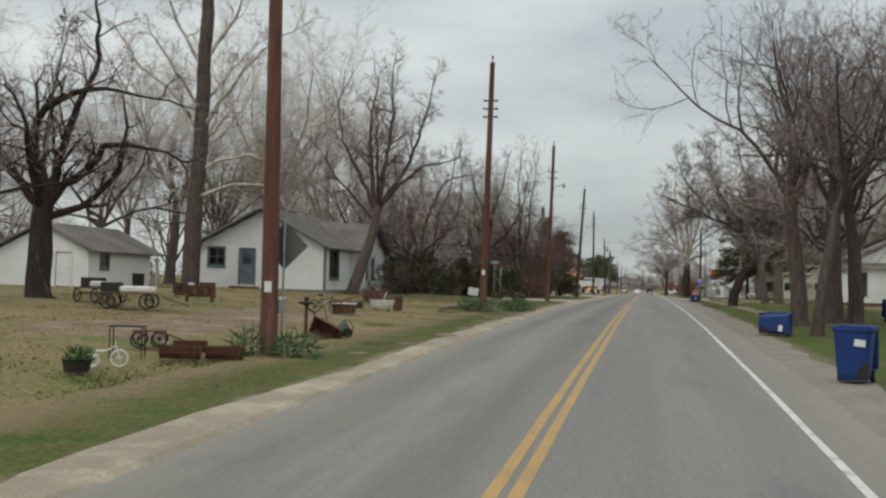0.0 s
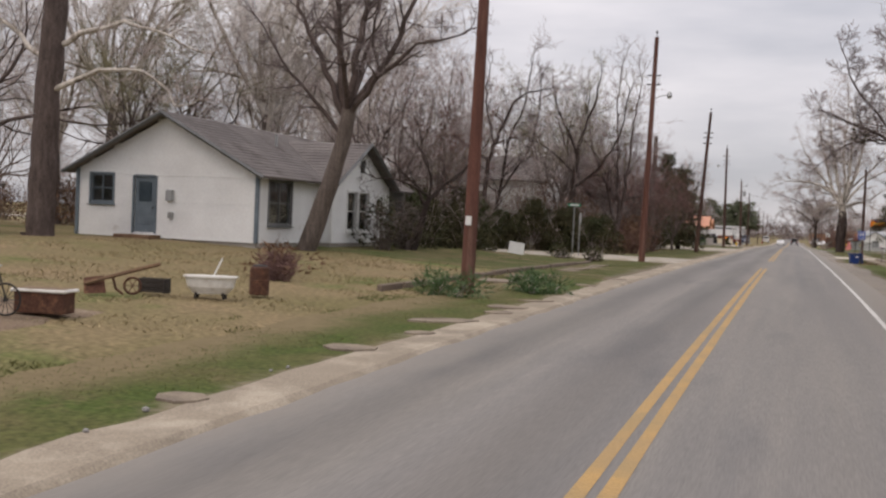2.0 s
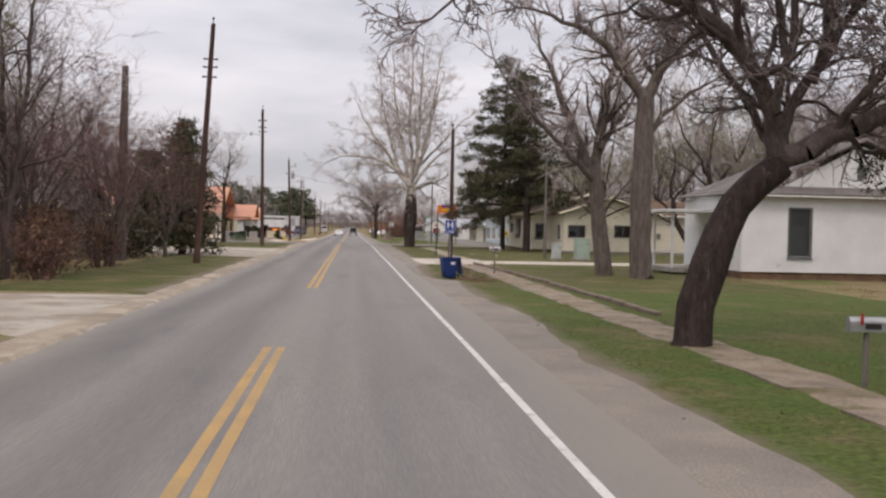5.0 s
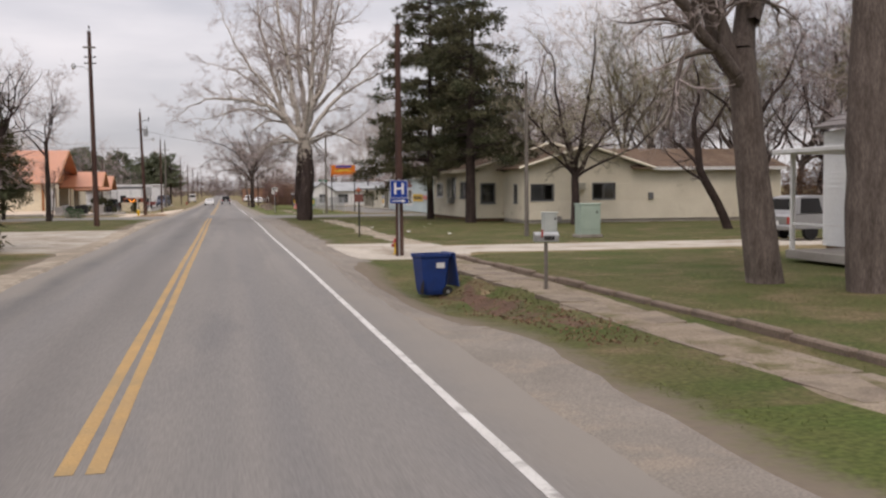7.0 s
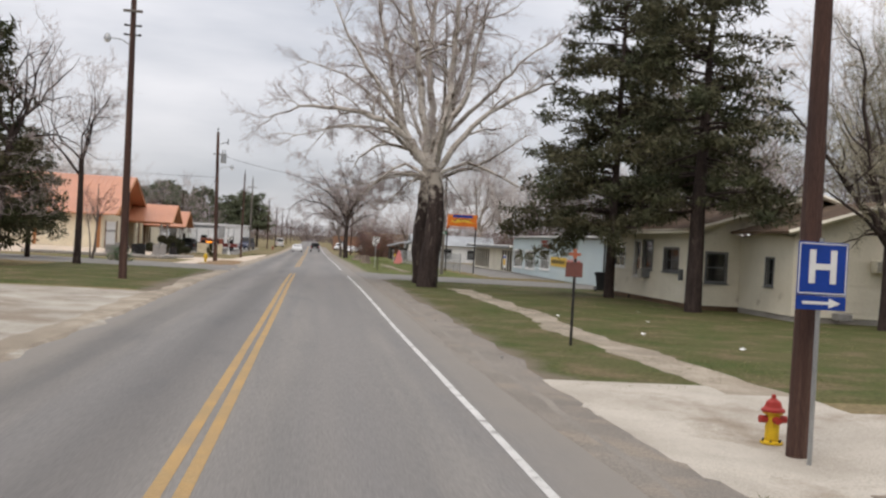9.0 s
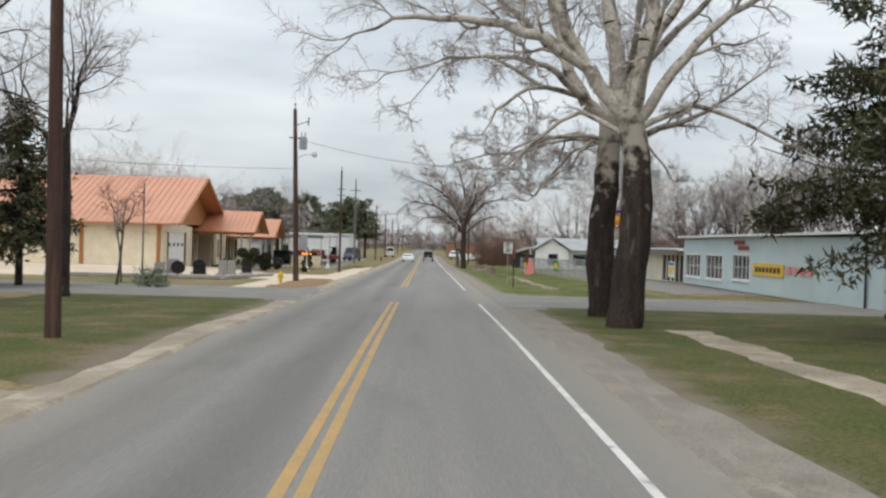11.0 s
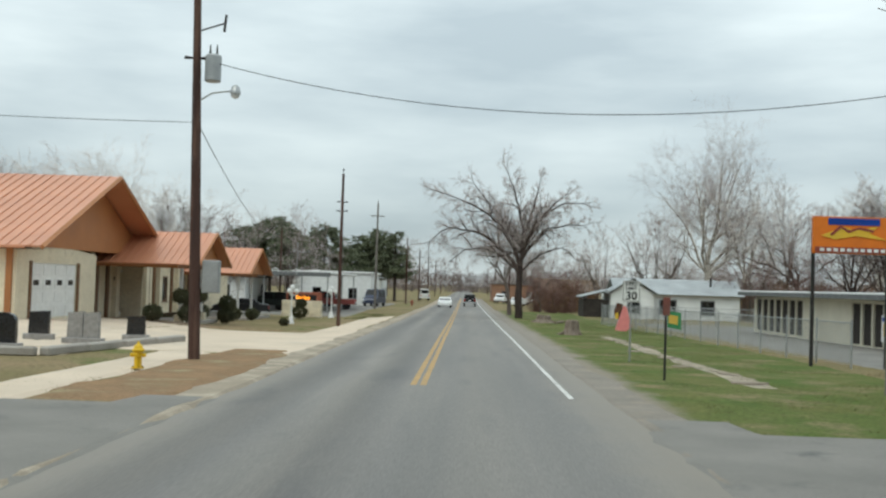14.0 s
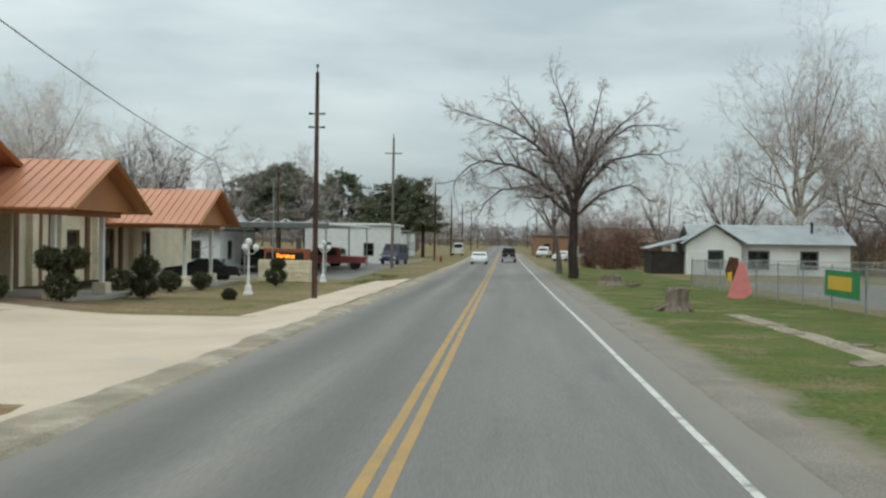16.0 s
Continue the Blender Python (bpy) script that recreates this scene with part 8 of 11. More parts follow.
def hospital_sign():
    s = post_sign("hospital_sign", "blue hospital sign with white H and arrow", 7.2, 124.9, 0.03, 2.75)
    b = part("board", Shape().box(0, -0.05, 2.38, 0.64, 0.012, 0.64, c=0.004), SIGN_BLUE, s)
    for cx, cz, sx, sz in ((0, 2.38 + 0.3, 0.6, 0.014), (0, 2.38 - 0.3, 0.6, 0.014), (-0.3, 2.38, 0.014, 0.6), (0.3, 2.38, 0.014, 0.6)):
        part("border", Shape().box(cx, -0.058, cz, sx, 0.006, sz), SIGN_WHITE, b)
    words("letter", "H", 0.56, SIGN_WHITE, b, upright(0, -0.06, 2.38))
    a = part("arrow_board", Shape().box(0, -0.05, 1.965, 0.64, 0.012, 0.17, c=0.004), SIGN_BLUE, s)
    part("arrow", Shape().slab([(-0.24, -0.018), (0.1, -0.018), (0.1, -0.06), (0.25, 0), (0.1, 0.06), (0.1, 0.018), (-0.24, 0.018)], 0, 0.006, upright(0, -0.056, 1.965)), SIGN_WHITE, a)


def speed_sign():
    s = post_sign("speed_limit_sign", "white speed limit sign with black figures", 6.74, 205.7, 0.03, 2.75)
    b = part("board", Shape().box(0, -0.05, 2.4, 0.61, 0.012, 0.74, c=0.005), SIGN_WHITE, s)
    for cx, cz, sx, sz in ((0, 2.74, 0.56, 0.014), (0, 2.06, 0.56, 0.014), (-0.28, 2.4, 0.014, 0.68), (0.28, 2.4, 0.014, 0.68)):
        part("border", Shape().box(cx, -0.058, cz, sx, 0.006, sz), SIGN_BLACK, b)
    for t, size, z in (("SPEED", 0.165, 2.655), ("LIMIT", 0.165, 2.5), ("30", 0.4, 2.24)):
        words("lettering", t, size, SIGN_BLACK, b, upright(0, -0.06, z))


def billboard():
    s = thing("sign_board", "orange shop sign on two black posts", "sign", Matrix.Translation((14.5, 206.6, ground_z(14.5, 206.6))))
    for x in (-1.25, 1.35):
        part("post", Shape().box(x, 0.05, 2.55, 0.11, 0.11, 5.3, c=0.01), IRON, s)
    b = part("board", Shape().box(0.05, -0.06, 4.62, 2.75, 0.12, 1.3, c=0.01), SIGN_ORANGE, s, "orange board with a yellow burst")
    part("title_bar", Shape().box(0.1, -0.13, 5.1, 1.8, 0.02, 0.24), SIGN_BLUE, b)
    part("burst", Shape().slab([(-1.1, -0.1), (-0.3, 0.22), (0.1, 0.1), (0.9, 0.26), (0.6, 0.0), (1.2, -0.22), (0.1, -0.1), (-0.6, -0.24)], 0, 0.02, upright(0.05, -0.13, 4.7)), SIGN_YELLOW, b)
    part("script_bar", Shape().slab([(-0.75, -0.12), (-0.45, 0.16), (-0.2, -0.02), (0.15, 0.12), (0.65, 0.02), (0.7, 0.1), (0.2, 0.2), (-0.15, 0.08), (-0.5, 0.24), (-0.85, -0.08)], 0, 0.02, upright(0.1, -0.15, 4.72)), SIGN_RED, b)
    nb = part("number_band", Shape().box(0.05, -0.13, 4.1, 2.6, 0.02, 0.2), SIGN_RED, b)
    for i in range(10):
        part("number_bar", Shape().box(-1.0 + 0.235 * i, -0.145, 4.1, 0.15, 0.012, 0.11), SIGN_WHITE, nb)


def small_sign(x, y, h, label, board, w, hh, post=None, tilt=0.0):
    s = post_sign("marker_sign", label, x, y, 0.035, h, post or IRON)
    o = part("board", Shape().box(0, -0.05, h - hh / 2 + 0.04, w, 0.02, hh, c=0.006), board, s)
    o.rotation_euler = (0, tilt, 0)
    return s


hospital_sign()
speed_sign()
billboard()
sg = post_sign("marker_sign", "square red-brown sign with an orange cross on a dark post", 7.4, 137.4, 0.035, 2.3, IRON)
part("plate", Shape().box(-0.03, -0.05, 1.82, 0.42, 0.012, 0.36, c=0.004), SIGN_RUST, sg)
part("upper_plate", Shape().box(-0.03, -0.055, 2.19, 0.3, 0.012, 0.07, c=0.004).box(-0.03, -0.058, 2.2, 0.09, 0.012, 0.24, c=0.004), mat("faded_orange_paint", (0.42, 0.13, 0.06), (0.34, 0.1, 0.055), scale=4, grain=0.15, bump=0.05, rough=0.6), sg, "faded orange cross-shaped plate")
small_sign(6.5, 198.2, 2.2, "narrow dull brown sign on a dark post", SIGN_RUST, 0.2, 0.5)
ss = post_sign("street_name_sign", "green street name sign on a steel post", -11.9, 89.2, 0.03, 3.2)
part("name_plate", Shape().box(0, 0, 3.12, 0.85, 0.02, 0.2, c=0.004), SIGN_GREEN, ss)
part("name_bar", Shape().box(0, -0.014, 3.12, 0.6, 0.006, 0.08), SIGN_WHITE, ss)
st = post_sign("stop_sign", "back of a steel stop sign seen edge on", -11.0, 86.6, 0.03, 2.6)
part("plate", Shape().lathe([(0.38, -0.006), (0.38, 0.006)], 8, Matrix.Translation((0.04, 0, 2.25)) @ Matrix.Rotation(radians(90), 4, "Y")), STEEL, st)
s2 = post_sign("street_name_sign", "green street name sign on a steel post", 10.9, 192.1, 0.03, 3.35)
part("name_plate", Shape().box(0, 0, 3.28, 0.85, 0.02, 0.17, c=0.004), SIGN_GREEN, s2)
part("name_bar", Shape().box(0, -0.014, 3.28, 0.55, 0.006, 0.06), SIGN_WHITE, s2)
ds = post_sign("warning_sign", "dull grey back of a diamond road sign", -6.75, 21.96, 0.028, 3.05)
part("plate", Shape().slab([(0, -0.54), (0.54, 0), (0, 0.54), (-0.54, 0)], -0.006, 0.006, upright(0, 0.05, 2.42)), mat("dull_aluminium", (0.13, 0.122, 0.115), (0.1, 0.094, 0.09), scale=2, grain=0.08, bump=0.03, rough=0.55, metal=0.4), ds)
for z in (2.2, 2.65):
    part("bolt", Shape().rod((0, -0.03, z), (0, 0.05, z), 0.02, n=6), IRON, ds)
ys = thing("yard_sign", "white yard sign on thin wire legs", "sign", at(-10.5, 69.5))
part("board", Shape().box(0, 0, 0.52, 0.72, 0.012, 0.52, Matrix.Rotation(radians(8), 4, "Y")), SIGN_WHITE, ys)
for x in (-0.25, 0.25):
    part("leg", Shape().rod((x, 0, -0.1), (x, 0, 0.6), 0.007, n=5), IRON, ys)


# ---------------------------------------------------------------- street furniture


def wheeled_bin(m, label, lid_open=True, side=False, plastic=None):
    b = thing("wheeled_bin", label, "wheeled bin", m, "blue bins")
    s, plastic = Shape(), plastic or BLUE_PLASTIC
    rings = []
    for z, w, d in ((0.06, 0.25, 0.27), (0.16, 0.28, 0.3), (0.95, 0.335, 0.38), (1.0, 0.37, 0.41), (1.06, 0.37, 0.41), (1.06, 0.325, 0.365), (0.3, 0.28, 0.3)):
        c = 0.07
        rings.append([(w, -d + c, z), (w, d - c, z), (w - c, d, z), (-w + c, d, z), (-w, d - c, z), (-w, -d + c, z), (-w + c, -d, z), (w - c, -d, z)])
    v = [p for r in rings for p in r]
    f = [(k * 8 + i, k * 8 + (i + 1) % 8, (k + 1) * 8 + (i + 1) % 8, (k + 1) * 8 + i) for k in range(len(rings) - 1) for i in range(8)]
    f += [tuple(range(7, -1, -1)), tuple(48 + i for i in range(8))]
    part("body", s.add(v, f), plastic, b)
    lid = Shape().box(0, 0, 0, 0.74, 0.86, 0.045, c=0.02).box(0, 0.02, 0.035, 0.6, 0.7, 0.04, c=0.02)
    lid = part("lid", lid, plastic, b)
    lid.matrix_local = Matrix.Translation((0, 0.53, 0.66)) @ Matrix.Rotation(radians(-82), 4, "X") if lid_open else Matrix.Translation((0, 0, 1.09))
    part("handle", Shape().rod((-0.3, 0.47, 0.99), (0.3, 0.47, 0.99), 0.018, n=7), plastic, b)
    for x in (-0.3, 0.3):
        w = part("wheel", Shape().rod((x - 0.035, 0.3, 0.13), (x + 0.035, 0.3, 0.13), 0.13, n=14), BLACK_RUBBER, b)
        part("hub", Shape().rod((x - 0.04, 0.3, 0.13), (x + 0.04, 0.3, 0.13), 0.05, n=8), STEEL, w)
    if not side:
        part("mark", Shape().box(0.06, -0.376, 0.78, 0.2, 0.012, 0.13, Matrix.Rotation(radians(6), 4, "Y")), SIGN_WHITE, b)
    else:
        part("mark", Shape().box(0.335, 0.1, 0.78, 0.012, 0.22, 0.13), SIGN_WHITE, b)
    part("scuff", Shape().slab([(0.05, 0.0), (0.26, 0.0), (0.28, 0.35), (0.12, 0.2)], 0, 0.004, upright(0.02, -0.335, 0.1)), DARK, b)
    return b


wheeled_bin(at(5.15, 20.9, -18), "blue plastic wheeled bin with its lid hanging open", True)
wheeled_bin(at(6.1, 113.7, -76, 1.0), "blue plastic wheeled bin with its lid hanging open", True, True)
wheeled_bin(at(12.8, 52.5, 10), "blue plastic wheeled bin standing on grass")
wheeled_bin(at(18.5, 173.3, 40), "dark wheeled bin with a closed lid behind the cream house", False, True, BLACK_RUBBER)
zf = ground_z(5.3, 36)
wheeled_bin(Matrix.Translation((5.0, 36.2, zf + 0.40)) @ Matrix.Rotation(radians(-12), 4, "Z") @ Matrix.Rotation(radians(90), 4, "Y") @ Matrix.Translation((0, 0, -0.1)), "blue plastic wheeled bin tipped over on the verge")


def hydrant(x, y, bonnet, label, body=None, size=1.0):
    h = thing("fire_hydrant", label, "fire hydrant", at(x, y) @ Matrix.Scale(size, 4), "hydrants")
    part("barrel", Shape().lathe([(0.19, 0), (0.19, 0.04), (0.12, 0.05), (0.12, 0.5), (0.17, 0.51), (0.17, 0.55), (0.13, 0.56)], 16), body or HYDRANT_YELLOW, h)
    part("bonnet", Shape().lathe([(0.2, 0.55), (0.2, 0.59), (0.15, 0.63), (0.12, 0.72), (0.06, 0.77), (0.04, 0.78), (0.04, 0.84), (0.02, 0.845)], 16), bonnet, h)
    for a in (0, 180, 90):
        q = Vector((math.cos(radians(a)), -math.sin(radians(a)), 0))
        part("outlet", Shape().rod(q * 0.1 + Vector((0, 0, 0.42)), q * 0.24 + Vector((0, 0, 0.42)), 0.065, n=10), bonnet, h)
    for i in range(6):
        q = Vector((math.cos(i * 1.047), math.sin(i * 1.047), 0)) * 0.16
        part("bolt", Shape().rod(q + Vector((0, 0, 0.02)), q + Vector((0, 0, 0.07)), 0.018, n=6), IRON, h)
    return h


hydrant(7.32, 126.2, HYDRANT_RED, "yellow fire hydrant with a red bonnet", None, 0.78)
hydrant(-7.2, 196.0, HYDRANT_YELLOW, "yellow fire hydrant on the dirt verge", None, 0.8)
hydrant(-6.6, 318, SIGN_RED, "dark red fire hydrant far along the road", SIGN_RED)


def mailbox(x, y, turn, label, sunk=0.0):
    m = thing("mailbox", label, "mailbox", at(x, y, turn, 1.0, -sunk))
    part("post", Shape().box(0, 0, 0.45, 0.07, 0.07, 1.1, c=0.008), GREY_POLE, m)
    n = 10
    prof = [(-0.09, 0), (0.09, 0)] + [(0.09 * math.cos(math.pi * i / n), 0.12 + 0.09 * math.sin(math.pi * i / n)) for i in range(n + 1)]
    b = part("box", Shape().slab(prof, -0.26, 0.26, Matrix.Translation((0, 0, 1.02)) @ Matrix.Rotation(radians(90), 4, "Z") @ Matrix.Rotation(radians(90), 4, "X")), STEEL, m)
    part("flag", Shape().box(-0.1, -0.105, 1.2, 0.04, 0.01, 0.16), HYDRANT_RED, b)
    part("number_bar", Shape().box(0.06, -0.096, 1.1, 0.22, 0.008, 0.08), IRON, b)
    return m


mailbox(8.5, 76.7, -8, "grey metal mailbox on a low wooden post", 0.25)
mailbox(7.85, 109.9, -6, "grey metal mailbox on a wooden post")


def cabinet(x, y, w, d, h, colour, label):
    c = thing("utility_cabinet", label, "utility cabinet", at(x, y, 4))
    part("plinth", Shape().box(0, 0, 0.05, w + 0.16, d + 0.16, 0.14, c=0.02), CONCRETE, c)
    part("body", Shape().box(0, 0, 0.1 + h / 2, w, d, h, c=0.03), colour, c)
    part("cap", Shape().box(0, 0, 0.1 + h + 0.02, w + 0.06, d + 0.06, 0.06, c=0.02), colour, c)
    part("door_panel", Shape().box(0, -d / 2 - 0.006, 0.1 + h * 0.55, w * 0.84, 0.02, h * 0.72, c=0.008), colour, c)
    part("latch", Shape().box(w * 0.3, -d / 2 - 0.025, 0.1 + h * 0.75, 0.07, 0.03, 0.1, c=0.008), IRON, c)


CAB1 = mat("pale_grey_cabinet_paint", (0.46, 0.49, 0.47), (0.4, 0.43, 0.41), scale=2, grain=0.06, bump=0.05, rough=0.6)
CAB2 = mat("pale_green_cabinet_paint", (0.35, 0.44, 0.37), (0.3, 0.385, 0.32), scale=2, grain=0.06, bump=0.05, rough=0.6)
cabinet(15.35, 132.9, 0.62, 0.4, 0.98, CAB1, "pale grey metal utility cabinet on the lawn")
cabinet(17.05, 132.6, 0.95, 0.7, 1.35, CAB2, "pale green metal utility cabinet on the lawn")


def lantern(x, y):
    l = thing("lamp_post", "white cast-iron lamp post with three globes", "lamp post", at(x, y), "white lamp posts")
    part("column", Shape().lathe([(0.24, 0), (0.24, 0.1), (0.18, 0.16), (0.15, 0.4), (0.09, 0.5), (0.06, 0.7), (0.05, 1.9), (0.07, 1.95), (0.05, 2.0), (0.04, 2.25)], 14), TRIM_WHITE, l)
    for a in (0, 120, 240):
        q = Vector((math.cos(radians(a + 15)), math.sin(radians(a + 15)), 0))
        arm = part("arm", Shape().pipe([Vector((0, 0, 1.95)), q * 0.2 + Vector((0, 0, 1.9)), q * 0.33 + Vector((0, 0, 2.02))], 0.022), TRIM_WHITE, l)
        part("globe", Shape().ball(q * 0.33 + Vector((0, 0, 2.2)), 0.15, 12, 1.15), TRIM_WHITE, arm)
    part("globe", Shape().ball((0, 0, 2.46), 0.16, 12, 1.15), TRIM_WHITE, l)


lantern(-10.7, 239.6)
lantern(-10.2, 256.6)


def monument_sign():
    s = thing("monument_sign", "rough stone monument sign with an amber LED display", "sign", at(-12.8, 257.4, -8))
    base = part("stone_base", Shape().box(0, 0, 0.65, 3.4, 0.55, 1.4, c=0.02), CREAM_BRICK, s)
    rng = random.Random(5)
    for r in range(5):
        u = -1.7
        while u < 1.66:
            w = min(rng.uniform(0.35, 0.9), 1.7 - u)
            part("stone", Shape().box(u + w / 2, -0.285, 0.12 + 0.27 * r, w - 0.02, 0.05 + 0.04 * rng.random(), 0.25, c=0.02), CREAM_BRICK, base)
            u += w
    d = part("display_case", Shape().box(0.15, 0, 1.72, 3.0, 0.4, 0.72, c=0.03), mat("brick_red_cap", (0.3, 0.1, 0.065), (0.24, 0.085, 0.055), scale=3, grain=0.15, bump=0.2, rough=0.85), s)
    part("screen", Shape().box(0.05, -0.205, 1.62, 2.5, 0.02, 0.44), SIGN_BLACK, d)
    words("display_text", "Service", 0.42, glow("amber_led", (1.0, 0.3, 0.02), 2.4), d, upright(0.1, -0.225, 1.6))


fp = thing("flagpole", "thin bare steel flagpole behind the lawn bed", "flagpole", at(-12.7, 253.4))
part("pole", Shape().rod((0, 0, -0.1), (0, 0, 6.0), 0.04, 0.025, n=8), STEEL, fp)
part("finial", Shape().ball((0, 0, 6.04), 0.06, 8), STEEL, fp)
monument_sign()


def gravestone(x, y, w, h, kind, turn, colour, label):
    g = thing("headstone", label, "headstone", at(x, y, turn), "headstones on display")
    part("base", Shape().box(0, 0, 0.08, (2 * w if kind == "double" else w) + 0.3, 0.4, 0.22, c=0.02), GRANITE_GREY, g)
    if kind == "heart":
        o = [(w / 2 * math.cos(a) * (1 - 0.12 * math.sin(a)), h * 0.5 + h * 0.5 * math.sin(a)) for a in [2 * math.pi * i / 20 for i in range(20)]]
    elif kind == "arch":
        o = [(-w / 2, 0), (w / 2, 0), (w / 2, h * 0.75)] + [(w / 2 * math.cos(a), h * 0.75 + h * 0.25 * math.sin(a)) for a in [math.pi * i / 8 for i in range(1, 8)]] + [(-w / 2, h * 0.75)]
    else:
        o = [(-w / 2, 0), (w / 2, 0), (w / 2 * 0.96, h), (-w / 2 * 0.9, h * 0.94)]
    for dx in ((-w / 2 - 0.01, w / 2 + 0.01) if kind == "double" else (0,)):
        part("stone", Shape().slab([(u + dx, v) for u, v in o], -0.09, 0.09, Matrix.Translation((0, 0, 0.18)) @ Matrix.Rotation(radians(90), 4, "X")), colour, g)


for x, y, w, h, k, t, c, lb in ((-15.6, 201.5, 0.7, 0.75, "flat", 20, GRANITE_GREY, "grey granite headstone"), (-15.0, 202.3, 0.8, 0.95, "flat", 10, GRANITE_GREY, "tall grey granite headstone"),
                                (-14.4, 201.3, 0.9, 0.85, "heart", 0, GRANITE_BLACK, "rounded black granite headstone"), (-13.05, 201.3, 0.8, 0.95, "arch", 0, GRANITE_BLACK, "black granite headstone with an arched top"),
                                (-12.1, 205.4, 0.56, 0.92, "double", -5, GRANITE_GREY, "double grey granite headstone"), (-11.4, 208.9, 0.7, 0.72, "flat", 18, GRANITE_BLACK, "slanted black granite headstone"), (-14.4, 207.2, 0.75, 0.85, "flat", 0, GRANITE_BLACK, "dark granite headstone")):
    gravestone(x, y, w, h, k, t, c, lb + " on the forecourt")
for p, q, n in ((Vector((-22.0, 199.2, 0)), Vector((-11.3, 199.7, 0)), 4), (Vector((-11.2, 199.9, 0)), Vector((-9.7, 209.2, 0)), 4)):
    for i in range(n):
        a, b = p.lerp(q, i / n), p.lerp(q, (i + 0.98) / n)
        m, d = (a + b) / 2, b - a
        k = ob_of("kerb", Shape().box(0, 0, 0.07, d.length, 0.34, 0.28, c=0.05), CONCRETE)
        k.matrix_world = at(m.x, m.y, math.degrees(math.atan2(d.y, d.x)))
        tagged(k, "low rounded concrete kerb", "kerb", kind="structure")


def chain_fence(x0, y0, x1, y1, h, label):
    f = thing("chain_link_fence", label, "fence", Matrix.Translation((0, 0, 0)))
    a, b = Vector((x0, y0, 0)), Vector((x1, y1, 0))
    L = (b - a).length
    n = int(L / 3)
    zs = [ground_z(*a.lerp(b, i / n).xy) for i in range(n + 1)]
    for i in range(n + 1):
        p = a.lerp(b, i / n)
        q = part("post", Shape().rod((p.x, p.y, zs[i] - 0.2), (p.x, p.y, zs[i] + h + 0.06), 0.035, n=8), STEEL, f)
        part("post_cap", Shape().ball((p.x, p.y, zs[i] + h + 0.08), 0.045, 6), STEEL, q)
    for i in range(n):
        p, q = a.lerp(b, i / n), a.lerp(b, (i + 1) / n)
        part("rail", Shape().rod((p.x, p.y, zs[i] + h), (q.x, q.y, zs[i + 1] + h), 0.022, n=6), STEEL, f)
        seg, m = [], 26
        z0, z1 = (zs[i] + zs[i + 1]) / 2 + 0.05, (zs[i] + zs[i + 1]) / 2 + h
        k = h / 3.0
        for j in range(-int(k * m), m):
            for s in (1, -1):
                u0, u1 = j / m, j / m + k
                t0, t1 = max(0, (0 - u0) / k), min(1, (1 - u0) / k)
                if t1 > t0:
                    ua, ub = u0 + k * t0, u0 + k * t1
                    if s < 0:
                        ua, ub = 1 - ua, 1 - ub
                    seg.append(((*p.lerp(q, ua).xy, z0 + (z1 - z0) * t0), (*p.lerp(q, ub).xy, z0 + (z1 - z0) * t1), 0.0035, 0.0035))
        v, fc = tubes(seg, 3)
        o = new("mesh_panel", array_mesh("mesh_panel", v, fc, STEEL))
        o.parent = f
    return f


chain_fence(14.6, 206.5, 12.0, 253.0, 1.55, "galvanised chain-link fence along the lot")
chain_fence(12.0, 253.0, 40.0, 256.0, 1.55, "galvanised chain-link fence along the lot")
bn = thing("banner", "green and yellow cloth banner tied to the fence", "banner", Matrix.Translation((13.2, 230.0, ground_z(13, 230))))
part("cloth", Shape().box(-0.06, 0, 0.98, 0.02, 3.8, 0.95), CLOTH_GREEN, bn)
part("painted_band", Shape().box(-0.075, 0.2, 1.0, 0.012, 2.6, 0.5), SIGN_YELLOW, bn)
pk = thing("painted_board", "pink wedge-shaped painted board leaning on a stake", "yard sign", at(11.6, 239.0, -8))
part("board", Shape().slab([(-0.55, 0.0), (0.1, -0.12), (0.55, 0.22), (0.2, 1.5), (-0.02, 1.62)], -0.02, 0.02, upright(0, 0, 0.05)), PINK, pk)
part("figure_board", Shape().slab([(-0.5, 0.75), (-0.05, 0.7), (-0.02, 1.75), (-0.42, 1.8), (-0.6, 1.2)], -0.06, -0.02, upright(-0.05, 0, 0.05)), RUST, pk)
part("yellow_patch", Shape().slab([(-0.5, 0.75), (-0.3, 0.72), (-0.3, 1.15), (-0.5, 1.1)], -0.09, -0.06, upright(-0.05, -0.08, 0.05)), SIGN_YELLOW, pk)
part("stake", Shape().rod((-0.1, 0.06, -0.2), (-0.1, 0.06, 1.7), 0.03, n=6), BROWN_WOOD, pk)


